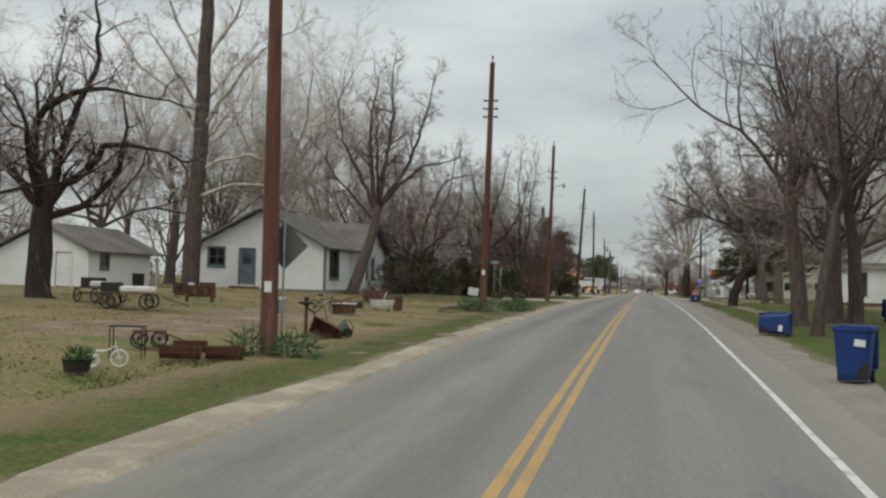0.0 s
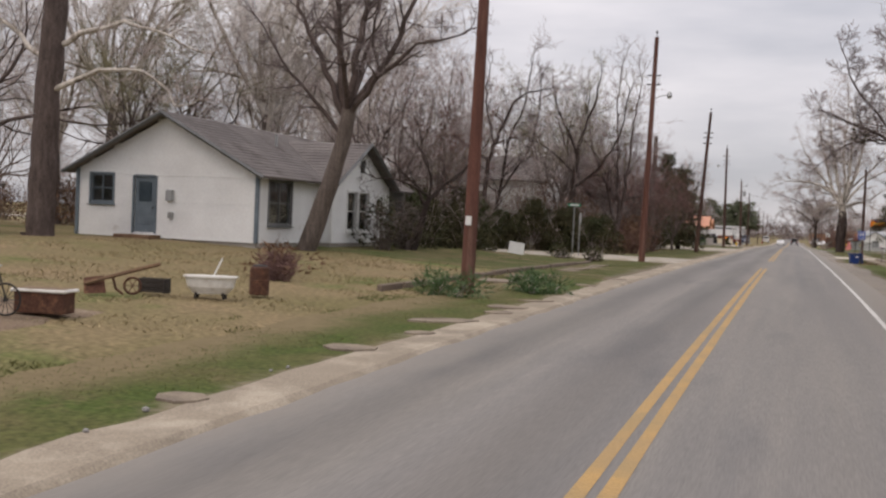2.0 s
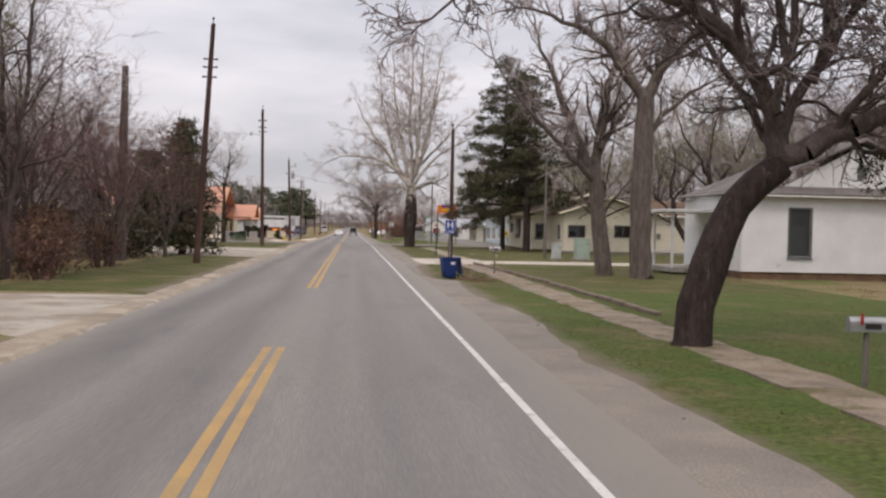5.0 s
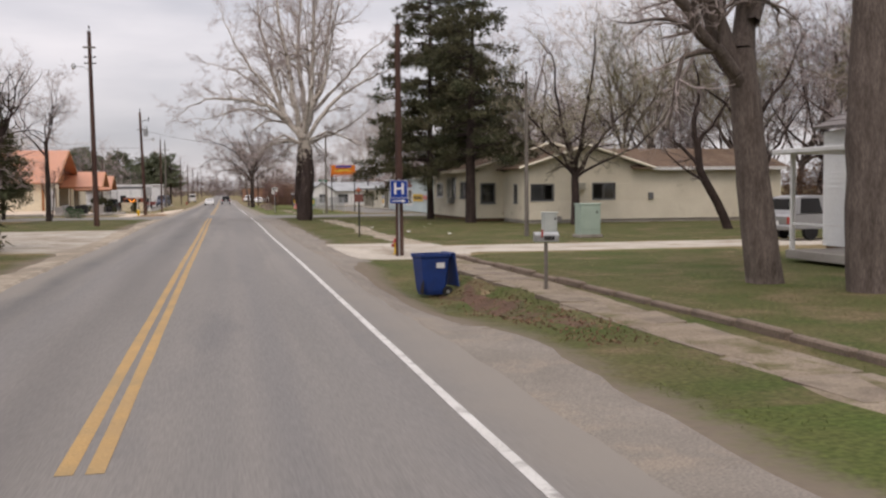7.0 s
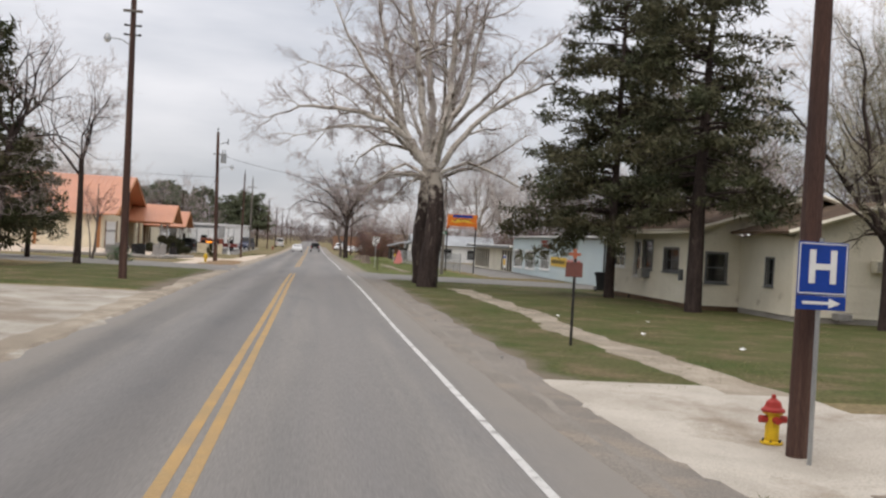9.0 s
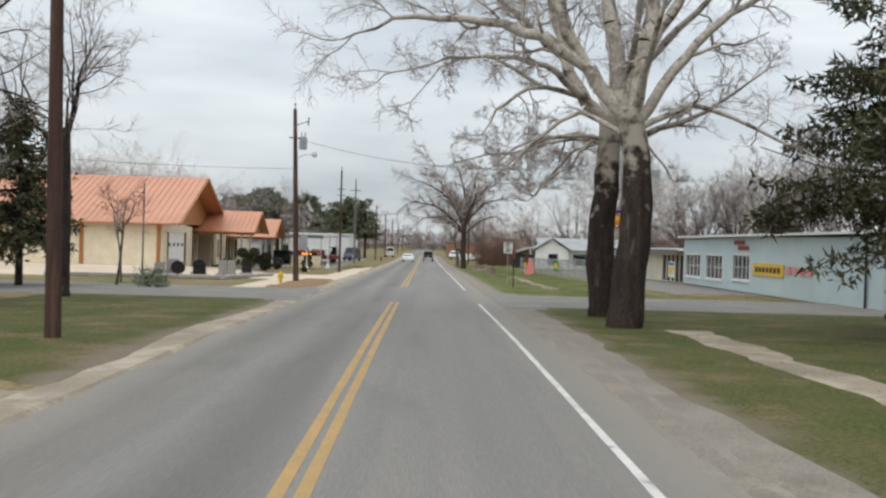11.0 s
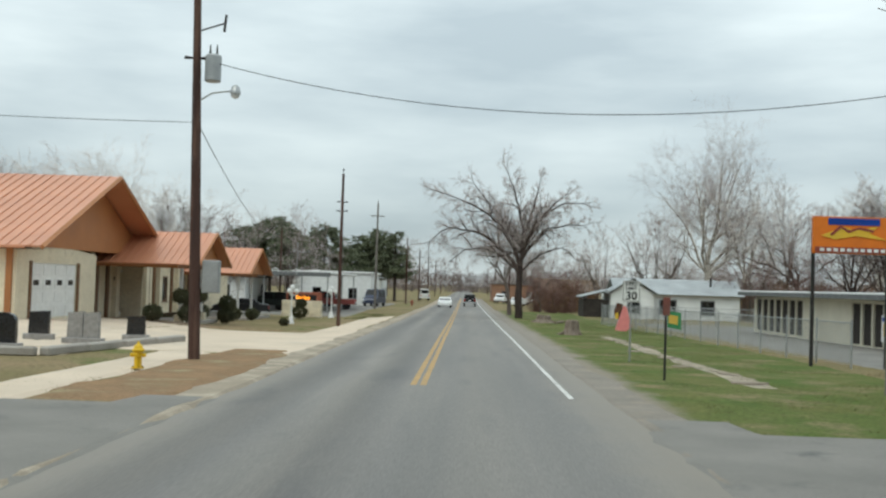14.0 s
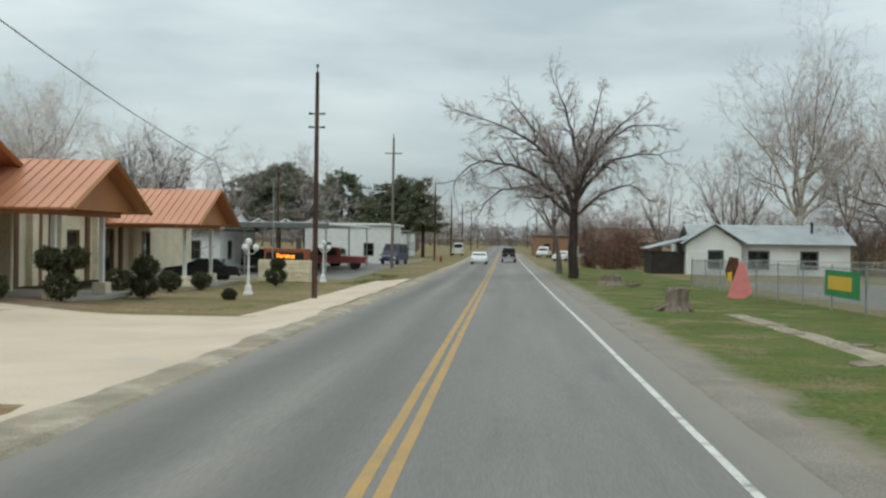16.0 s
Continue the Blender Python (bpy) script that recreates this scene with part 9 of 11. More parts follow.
def stump(x, y, r, h, seed):
    rng = random.Random(seed)
    s = thing("tree_stump", "weathered grey stump with spreading roots", "tree stump", at(x, y), "stumps")
    n = 22
    rad = [r * (1 + 0.25 * math.sin(i * 1.9 + seed) * 0.5 + rng.uniform(-0.12, 0.12)) for i in range(n)]
    v, f = [], []
    for k, (sc, z) in enumerate(((1.6, -0.1), (1.2, 0.12), (1.0, h * 0.5), (0.95, h))):
        v += [(rad[i] * sc * math.cos(i * 6.283 / n), rad[i] * sc * math.sin(i * 6.283 / n), z + (rng.uniform(-0.1, 0.16) if k == 3 else 0)) for i in range(n)]
    for k in range(3):
        f += [(k * n + i, k * n + (i + 1) % n, (k + 1) * n + (i + 1) % n, (k + 1) * n + i) for i in range(n)]
    f.append(tuple(3 * n + i for i in range(n)))
    part("bole", Shape().add(v, f), STUMP, s)
    for i in range(5):
        a = rng.uniform(0, 6.28)
        q = Vector((math.cos(a), math.sin(a), 0))
        part("root", Shape().rod(q * r * 0.9 + Vector((0, 0, 0.16)), q * r * rng.uniform(1.7, 2.4) + Vector((0, 0, -0.05)), 0.1, 0.03, 7), STUMP, s)


stump(7.1, 228.6, 0.36, 0.68, 2)
stump(7.4, 253.5, 0.6, 0.5, 4)
lg = ob_of("log", Shape().rod((8.1, 250.6, ground_z(8, 250) + 0.1), (8.9, 252.2, ground_z(9, 252) + 0.14), 0.1, 0.09, 9), STUMP)
tagged(lg, "short cut log on the grass", "log")

# ---------------------------------------------------------------- vehicles


def wheel(parent, x, y, r=0.34, w=0.22):
    t = part("wheel", Shape().lathe([(r * 0.62, -w / 2), (r * 0.95, -w / 2), (r, -w * 0.35), (r, w * 0.35), (r * 0.95, w / 2), (r * 0.62, w / 2)], 18, Matrix.Translation((x, y, r)) @ Matrix.Rotation(radians(90), 4, "Y")), BLACK_RUBBER, parent)
    part("rim", Shape().lathe([(0.05, -w * 0.42), (r * 0.6, -w * 0.4), (r * 0.64, w * 0.4), (0.05, w * 0.42)], 14, Matrix.Translation((x, y, r)) @ Matrix.Rotation(radians(90), 4, "Y")), STEEL, t)


def vehicle(name, label, m, paint, kind="suv", category="car"):
    """A parked vehicle; its nose points along +y."""
    c = thing(name, label, category, m)
    W = 0.92
    low = {"suv": [(-2.35, 0.45), (-2.38, 0.95), (-2.3, 1.05), (1.05, 1.08), (2.15, 0.98), (2.35, 0.8), (2.35, 0.42)],
           "pickup": [(-2.75, 0.55), (-2.78, 1.12), (-0.6, 1.14), (1.1, 1.14), (2.4, 1.06), (2.6, 0.85), (2.6, 0.48)],
           "sedan": [(-2.25, 0.4), (-2.3, 0.85), (-2.1, 0.98), (1.0, 0.98), (2.1, 0.84), (2.3, 0.65), (2.3, 0.35)],
           "van": [(-2.6, 0.45), (-2.65, 1.1), (-2.6, 1.2), (1.7, 1.2), (2.4, 1.0), (2.5, 0.8), (2.5, 0.42)]}[kind]
    hi = {"suv": [(-2.28, 1.05), (-2.05, 1.72), (-1.6, 1.8), (0.2, 1.78), (1.05, 1.08)], "pickup": [(-0.62, 1.14), (-0.5, 1.78), (-0.3, 1.84), (0.55, 1.8), (1.3, 1.12)],
          "sedan": [(-1.6, 0.97), (-0.95, 1.4), (0.15, 1.42), (1.05, 0.98)], "van": [(-2.55, 1.2), (-2.5, 2.1), (-2.3, 2.2), (1.0, 2.18), (1.75, 1.2)]}[kind]

    def loft(prof, w0, w1):
        s = Shape()
        n = len(prof)
        zlo, zhi = min(z for _, z in prof), max(z for _, z in prof)
        wid = lambda z: w0 + (w1 - w0) * (z - zlo) / (zhi - zlo)
        inner = [((y - sum(q[0] for q in prof) / n) * 0.97 + sum(q[0] for q in prof) / n, (z - (zlo + zhi) / 2) * 0.94 + (zlo + zhi) / 2) for y, z in prof]
        v = [(-wid(z), y, z) for y, z in inner] + [(-wid(z) + 0.05, y, z) for y, z in prof] + [(wid(z) - 0.05, y, z) for y, z in prof] + [(wid(z), y, z) for y, z in inner]
        f = [tuple(range(n)), tuple(3 * n + n - 1 - i for i in range(n))]
        for k in range(3):
            f += [(k * n + (i + 1) % n, k * n + i, (k + 1) * n + i, (k + 1) * n + (i + 1) % n) for i in range(n)]
        return s.add(v, f)

    b = part("body", loft(low, W, W * 0.97), paint, c)
    cab = part("cabin", loft(hi, W * 0.95, W * 0.8), paint, c)
    ya, yb = hi[0][0], hi[-1][0]
    zt, zb = max(z for _, z in hi), hi[0][1]
    for s in (-1, 1):
        n = 1 if kind == "pickup" else 2
        for i in range(n):
            y0, y1 = ya + 0.35 + (yb - ya - 0.95) * i / n, ya + 0.35 + (yb - ya - 0.95) * (i + 0.92) / n
            wq = Shape().add([(s * (W * 0.95 + 0.005), y0, zb + 0.04), (s * (W * 0.95 + 0.005), y1, zb + 0.04), (s * (W * 0.825 + 0.005), y1 - 0.1, zt - 0.12), (s * (W * 0.825 + 0.005), y0 + 0.1, zt - 0.12)], [(0, 1, 2, 3)])
            part("side_window", wq, SIGN_BLACK, cab)
    rw = hi[1]
    part("rear_window", Shape().box(0, (hi[0][0] + rw[0]) / 2 - 0.04, (hi[0][1] + rw[1]) / 2 + 0.04, 1.36, 0.03, abs(rw[1] - hi[0][1]) * 0.72), SIGN_BLACK, cab)
    fw0, fw1 = hi[-1], hi[-2]
    part("windscreen", Shape().add([(-0.72, fw0[0] - 0.05, fw0[1] + 0.06), (0.72, fw0[0] - 0.05, fw0[1] + 0.06), (0.64, fw1[0] + 0.06, fw1[1] - 0.06), (-0.64, fw1[0] + 0.06, fw1[1] - 0.06)], [(0, 1, 2, 3)]), SIGN_BLACK, cab)
    yr, yf = low[0][0], low[-1][0]
    part("rear_bumper", Shape().box(0, yr - 0.06, low[0][1] + 0.06, 1.78, 0.18, 0.2, c=0.04), STEEL if kind == "pickup" else paint, c)
    part("front_bumper", Shape().box(0, yf + 0.05, low[-1][1] + 0.06, 1.78, 0.18, 0.2, c=0.04), STEEL if kind == "pickup" else paint, c)
    for x in (-0.76, 0.76):
        part("tail_light", Shape().box(x, yr - 0.045, low[1][1] - 0.16, 0.2, 0.05, 0.28, c=0.015), HYDRANT_RED, c)
        part("headlight", Shape().box(x, yf + 0.0, 0.72, 0.26, 0.06, 0.16, c=0.02), TRIM_WHITE, c)
    part("plate_bar", Shape().box(0, yr - 0.06, low[1][1] - 0.25, 0.3, 0.02, 0.15), SIGN_WHITE, c)
    if kind == "pickup":
        part("bed_floor", Shape().box(0, -1.65, 0.98, 1.6, 1.9, 0.05), BLACK_RUBBER, c)
    for x in (-0.8, 0.8):
        for y in (yr + 0.95, yf - 0.9):
            wheel(c, x, y, 0.38 if kind == "pickup" else 0.34)
    return c


def paint_of(name, c, metal=0.2):
    return mat(name, c, tuple(v * 0.85 for v in c), scale=1.5, fine=40, grain=0.05, bump=0, rough=0.3, metal=metal, spec=0.5)


SILVER, BLACKP, REDP = paint_of("silver_car_paint", (0.36, 0.36, 0.36), 0.5), paint_of("black_car_paint", (0.018, 0.018, 0.02)), paint_of("faded_red_car_paint", (0.26, 0.06, 0.05))
WHITEP, NAVYP, GREENP = paint_of("white_car_paint", (0.68, 0.68, 0.67), 0.0), paint_of("navy_car_paint", (0.025, 0.035, 0.07)), paint_of("dark_green_car_paint", (0.03, 0.04, 0.035))
vehicle("sport_utility_car", "silver estate car parked on the lawn drive", at(25.4, 127.2, -82), SILVER)
vehicle("pickup_truck", "black pickup truck driving away down the road", at(1.7, 326), BLACKP, "pickup", "pickup truck")
vehicle("sedan", "white saloon car coming up the road", at(-1.75, 312, 180), WHITEP, "sedan")
vehicle("pickup_truck", "faded red pickup truck parked by the carport", at(-13.6, 281.5, 92), REDP, "pickup", "pickup truck")
vehicle("van", "navy van parked past the carport", at(-10.7, 303, 170), NAVYP, "van", "van")
vehicle("sedan", "black saloon car parked under the porch", at(-17.6, 255.5, 100), BLACKP, "sedan")
vehicle("sport_utility_car", "dark green car parked under the carport", at(-19.0, 275, 80), GREENP)
vehicle("sport_utility_car", "black car parked under the carport", at(-16.0, 288, 85), BLACKP)
vehicle("van", "white motor home parked far along the road", at(13.5, 352, 88), WHITEP, "van", "motor home")
vehicle("pickup_truck", "white pickup truck parked far along the road", at(7.6, 362, 170), WHITEP, "pickup", "pickup truck")
vehicle("van", "white delivery van parked far along the road", at(-7.0, 372, 5), WHITEP, "van", "van")
vehicle("sedan", "white saloon car parked far along the road", at(9.5, 340, 160), WHITEP, "sedan")

# ---------------------------------------------------------------- the yard of old things


def spoked_wheel(parent, c, r, axis, mt, spokes=12, rim=0.022):
    s = Shape()
    q = Matrix.Translation(c) @ (Matrix.Rotation(radians(90), 4, "X") if axis == "y" else Matrix.Rotation(radians(90), 4, "Y"))
    ring = [q @ Vector(((r + rim * math.cos(j * math.tau / 6)) * math.cos(i * math.tau / 24), (r + rim * math.cos(j * math.tau / 6)) * math.sin(i * math.tau / 24), rim * math.sin(j * math.tau / 6))) for i in range(24) for j in range(6)]
    s.add([tuple(p) for p in ring], [(i * 6 + j, (i + 1) % 24 * 6 + j, (i + 1) % 24 * 6 + (j + 1) % 6, i * 6 + (j + 1) % 6) for i in range(24) for j in range(6)])
    w = part("wheel", s, mt, parent)
    for i in range(spokes):
        a = i * 6.283 / spokes
        part("spoke", Shape().rod(q @ Vector((0, 0, 0)), q @ Vector((r * math.cos(a), r * math.sin(a), 0)), 0.008, n=4), mt, w)
    return w


def wheelbarrow():
    w = thing("wheelbarrow", "rusty red wheelbarrow turned over with its handles in the air", "wheelbarrow", at(-7.35, 27.3, 8, 0.72))
    tray = Shape()
    lo, hi = [(-0.3, -0.25), (0.45, -0.2), (0.45, 0.2), (-0.3, 0.25)], [(-0.55, -0.38), (0.7, -0.33), (0.7, 0.33), (-0.55, 0.38)]
    v = [(x, y, 0) for x, y in lo] + [(x, y, 0.32) for x, y in hi] + [(x * 0.93, y * 0.93, 0.32) for x, y in hi] + [(x, y, 0.03) for x, y in lo]
    tray.add(v, [(3, 2, 1, 0)] + [(k * 4 + i, k * 4 + (i + 1) % 4, (k + 1) * 4 + (i + 1) % 4, (k + 1) * 4 + i) for k in range(3) for i in range(4)] + [(12, 13, 14, 15)])
    t = part("tray", tray, RUST, w)
    t.matrix_local = Matrix.Translation((-0.05, 0, 0.42)) @ Matrix.Rotation(radians(24), 4, "Y") @ Matrix.Rotation(radians(118), 4, "X")
    for y, x, h in ((-0.2, -0.5, 1.0), (0.25, -0.15, 1.12)):
        part("handle", Shape().pipe([(x + 0.15, y, 0.45), (x, y, 0.8), (x - 0.05, y, h), (x - 0.22, y, h + 0.06)], 0.02), IRON, w)
    part("leg", Shape().pipe([(0.1, 0.1, 0.4), (0.55, 0.15, 0.12), (0.7, 0.1, 0.2)], 0.022), IRON, w)
    spoked_wheel(w, (0.75, 0.1, 0.2), 0.15, "y", IRON, 8, 0.03)
    p = thing("bucket", "dull green metal bucket lying behind the wheelbarrow", "bucket", at(-7.1, 27.8, 30, 0.8) @ Matrix.Rotation(radians(62), 4, "Y") @ Matrix.Translation((-0.22, 0, -0.1)))
    part("pail", Shape().lathe([(0.16, 0), (0.2, 0.02), (0.27, 0.4), (0.29, 0.42), (0.25, 0.4)], 14), mat("dull_green_paint", (0.07, 0.1, 0.08), (0.05, 0.07, 0.055), scale=3, grain=0.2, rough=0.7), p)
    part("bail", Shape().pipe([(0.27, 0, 0.4), (0.15, 0.1, 0.62), (-0.15, 0.1, 0.62), (-0.27, 0, 0.4)], 0.012), IRON, p)


def bathtub():
    b = thing("bathtub", "old white enamel bathtub used as a planter", "bathtub", at(-9.9, 42.9, 20, 0.7))
    n = 20
    ring = lambda rx, ry, z: [(rx * math.copysign(abs(math.cos(a)) ** 0.7, math.cos(a)), ry * math.copysign(abs(math.sin(a)) ** 0.7, math.sin(a)), z) for a in [i * 6.283 / n for i in range(n)]]
    rings = [ring(0.5, 0.22, 0.1), ring(0.68, 0.32, 0.3), ring(0.74, 0.36, 0.56), ring(0.8, 0.41, 0.58), ring(0.8, 0.41, 0.62), ring(0.7, 0.33, 0.6), ring(0.62, 0.28, 0.42)]
    part("shell", Shape().add([p for r in rings for p in r], [(k * n + i, k * n + (i + 1) % n, (k + 1) * n + (i + 1) % n, (k + 1) * n + i) for k in range(6) for i in range(n)] + [tuple(range(n - 1, -1, -1)), tuple(6 * n + i for i in range(n))]), ENAMEL, b)
    for x in (-0.42, 0.42):
        for y in (-0.18, 0.18):
            part("foot", Shape().rod((x, y, -0.05), (x * 0.9, y * 0.9, 0.16), 0.035, 0.05, 6), IRON, b)
    part("stick", Shape().rod((0.0, 0, 0.45), (0.3, 0.1, 1.15), 0.025, n=6), TRIM_WHITE, b)
    for x, y, t, c, lb in ((-10.9, 42.4, 10, DARK, "small dark wooden crate"), (-9.55, 44.3, 30, RUST, "rusty iron drum stove")):
        o = thing("crate" if c is DARK else "drum_stove", lb + " on the lawn", "crate" if c is DARK else "stove", at(x, y, t, 0.75))
        if c is DARK:
            for i in range(3):
                part("board", Shape().box(0, -0.2, 0.08 + 0.13 * i, 0.75, 0.03, 0.11, c=0.006), DARK, o)
                part("board", Shape().box(0, 0.2, 0.08 + 0.13 * i, 0.75, 0.03, 0.11, c=0.006), DARK, o)
            for s in (-1, 1):
                part("end_board", Shape().box(s * 0.36, 0, 0.2, 0.03, 0.4, 0.4, c=0.006), DARK, o)
        else:
            part("drum", Shape().lathe([(0.26, 0), (0.28, 0.02), (0.28, 0.4), (0.3, 0.42), (0.28, 0.44), (0.28, 0.78), (0.24, 0.82)], 16), RUST, o)
            part("lid", Shape().lathe([(0.24, 0.82), (0.2, 0.86), (0.04, 0.88)], 12), IRON, o)


def bicycle_planter():
    b = thing("bicycle", "old dark bicycle set beside a planted box", "bicycle", at(-10.7, 37.5, 12, 0.76))
    spoked_wheel(b, (-0.55, 0, 0.33), 0.32, "y", IRON, 14, 0.022)
    spoked_wheel(b, (0.5, -0.05, 0.33), 0.33, "y", IRON, 14, 0.022)
    part("frame", Shape().pipe([(-0.55, 0, 0.33), (-0.12, 0, 0.3), (0.32, 0, 0.72), (-0.2, 0, 0.68), (-0.55, 0, 0.33)], 0.02).rod((-0.12, 0, 0.3), (-0.24, 0, 0.86), 0.018).rod((0.5, -0.03, 0.33), (0.3, 0, 0.92), 0.018), IRON, b)
    part("saddle", Shape().box(-0.26, 0, 0.9, 0.28, 0.16, 0.07, c=0.03), BLACK_RUBBER, b)
    part("handlebar", Shape().pipe([(0.16, -0.27, 0.98), (0.3, -0.12, 1.02), (0.3, 0.12, 1.02), (0.16, 0.27, 0.98)], 0.013), STEEL, b)
    p = thing("planter_box", "white-topped rusty planter box on the lawn", "planter", at(-10.2, 38.3, 12, 0.85))
    part("box", Shape().box(0, 0, 0.22, 1.0, 0.5, 0.42, c=0.02), RUST, p)
    part("rim", Shape().box(0, 0, 0.45, 1.1, 0.6, 0.06, c=0.015), ENAMEL, p)
    part("soil", Shape().box(0, 0, 0.48, 0.98, 0.48, 0.02), DIRT, p)
    d = thing("plough", "rusty walking plough with a long wooden beam", "plough", at(-11.2, 41.4, 25))
    part("beam", Shape().rod((-0.5, 0, 0.2), (0.9, 0.1, 0.62), 0.045, n=6), BROWN_WOOD, d)
    part("share", Shape().add([(-0.5, -0.1, 0), (-0.1, 0.0, 0.02), (-0.2, 0.18, 0.35), (-0.55, 0.05, 0.3), (-0.5, -0.06, 0.02), (-0.2, 0.22, 0.33)], [(0, 1, 2, 3), (4, 5, 1), (0, 3, 5, 4)]), RUST, d)
    part("tine", Shape().pipe([(0.0, 0.02, 0.38), (0.06, 0.1, 0.1), (0.2, 0.1, 0)], 0.025), RUST, d)
    spoked_wheel(d, (0.35, 0.25, 0.16), 0.16, "y", RUST, 6, 0.025)


def rusty_bench(x, y, turn, L, label, name="bed_frame"):
    r = thing(name, label, "bed frame", at(x, y, turn, 0.7))
    part("side_rail", Shape().box(0, 0, 0.34, L, 0.06, 0.1, c=0.01), RUST, r)
    part("back_panel", Shape().box(0, 0.3, 0.62, L, 0.05, 0.62, c=0.02), RUST, r)
    for i in range(5):
        part("slat", Shape().box(-L * 0.4 + i * L * 0.2, 0.26, 0.62, 0.14, 0.02, 0.36), BROWN_WOOD if i % 2 else RUST, r)
    for s in (-1, 1):
        part("leg", Shape().box(s * L * 0.47, 0.28, 0.3, 0.08, 0.08, 0.62, c=0.01), RUST, r)
        part("leg", Shape().box(s * L * 0.47, -0.02, 0.18, 0.07, 0.07, 0.38, c=0.01), RUST, r)


def farm_cart(x, y, turn, label, deck, load=True, L=2.6, size=0.8):
    c = thing("farm_cart", label, "farm cart", at(x, y, turn, size))
    for i in range(5):
        part("deck_board", Shape().box(0, -0.5 + 0.25 * i, 0.62, L, 0.23, 0.05, c=0.008), deck, c)
    part("axle", Shape().rod((-L * 0.3, -0.65, 0.38), (-L * 0.3, 0.65, 0.38), 0.035, n=7), IRON, c)
    part("axle", Shape().rod((L * 0.3, -0.65, 0.38), (L * 0.3, 0.65, 0.38), 0.035, n=7), IRON, c)
    for px in (-0.3, 0.3):
        for py in (-0.68, 0.68):
            spoked_wheel(c, (L * px, py, 0.3), 0.29, "y", IRON, 10, 0.035)
    part("tongue", Shape().rod((L / 2, 0, 0.5), (L / 2 + 1.1, 0.1, 0.12), 0.04, n=6), BROWN_WOOD, c)
    if load:
        part("trough", Shape().box(0.3, 0, 0.78, 1.5, 0.6, 0.26, c=0.06), ENAMEL, c)
        part("crate", Shape().box(-0.75, 0.1, 0.85, 0.8, 0.8, 0.42, c=0.02), DARK, c)


def pedestal_table():
    p = thing("pedestal_table", "small dark iron pedestal table on the lawn", "table", at(-7.9, 27.0))
    part("stem", Shape().lathe([(0.2, 0), (0.18, 0.04), (0.05, 0.1), (0.045, 0.82), (0.12, 0.88)], 12), RUST, p)
    part("top", Shape().lathe([(0.2, 0.88), (0.22, 0.9), (0.22, 0.93), (0.18, 0.95)], 16), IRON, p)
    part("cup", Shape().lathe([(0.05, 0.95), (0.07, 1.02), (0.06, 1.08)], 10), IRON, p)


wheelbarrow()
pedestal_table()
bathtub()
bicycle_planter()
rusty_bench(-15.9, 37.6, 8, 1.5, "rusty red iron bed frame with flaking paint")
rusty_bench(-17.2, 41.0, -12, 1.2, "short rusty iron bed end on the lawn")
farm_cart(-15.6, 31.6, 18, "old farm cart loaded with a white trough", BROWN_WOOD)
farm_cart(-17.6, 33.2, -30, "dark wooden farm cart loaded with scrap", DARK, True, 2.4)
farm_cart(-9.5, 21.1, 24, "small rusty iron wagon on dark wheels", RUST, False, 1.3, 0.55)
for x, y, w, h, lb in ((-12.2, 36.0, 0.6, 0.7, "small dark stove with a grey drum"), (-18.6, 42.0, 0.8, 0.6, "old iron kettle stand by the lawn edge")):
    o = thing("stove", lb, "stove", at(x, y, 20, 0.78))
    part("body", Shape().box(-0.2, 0, 0.38, w, 0.5, h, c=0.03), RUST, o)
    part("door_plate", Shape().lathe([(0.16, 0), (0.14, 0.03)], 12, Matrix.Translation((-0.2, -0.26, 0.42)) @ Matrix.Rotation(radians(90), 4, "X")), IRON, o)
    part("drum", Shape().lathe([(0.2, 0), (0.21, 0.03), (0.21, 0.6), (0.17, 0.66), (0.05, 0.7)], 14, Matrix.Translation((0.38, 0, 0.0))), STEEL, o)
    part("leg", Shape().box(-0.2, 0, 0.02, w * 0.8, 0.4, 0.08), IRON, o)
fr = thing("table_frame", "tall thin iron table frame on the lawn", "table frame", at(-8.9, 19.0, 10, 0.62))
part("rail", Shape().box(0, 0, 0.98, 1.1, 0.4, 0.05, c=0.01), IRON, fr)
for sx in (-0.52, 0.52):
    for sy in (-0.17, 0.17):
        part("leg", Shape().rod((sx, sy, -0.05), (sx, sy, 0.97), 0.02, n=6), IRON, fr)
for i, (x, y, L) in enumerate(((-8.0, 19.5, 0.8), (-7.3, 20.1, 0.75), (-8.3, 20.6, 0.7))):
    body, hw = Shape(), 0.17
    prof = [(-hw, 0.26), (-hw * 0.8, 0.1), (-hw * 0.35, 0.0), (hw * 0.35, 0.0), (hw * 0.8, 0.1), (hw, 0.26), (hw * 0.86, 0.26), (hw * 0.66, 0.12), (hw * 0.3, 0.03), (-hw * 0.3, 0.03), (-hw * 0.66, 0.12), (-hw * 0.86, 0.26)]
    body.slab(prof, -L / 2, L / 2, Matrix.Rotation(radians(90), 4, "Z") @ Matrix.Rotation(radians(90), 4, "X"))
    for s in (-1, 1):
        body.slab(prof[:6], s * (L / 2 - 0.01) - 0.008, s * (L / 2 - 0.01) + 0.008, Matrix.Rotation(radians(90), 4, "Z") @ Matrix.Rotation(radians(90), 4, "X"))
    o = tagged(new("iron_trough", body.mesh("iron_trough", RUST)), "rusty red iron trough on the lawn", "trough", "troughs")
    o.matrix_world = at(x, y, 12 + 9 * i)
tr = thing("tricycle", "old white tricycle frame on the grass", "tricycle", at(-8.45, 17.35, 25, 0.62))
spoked_wheel(tr, (0.4, 0, 0.25), 0.24, "y", ENAMEL, 10, 0.025)
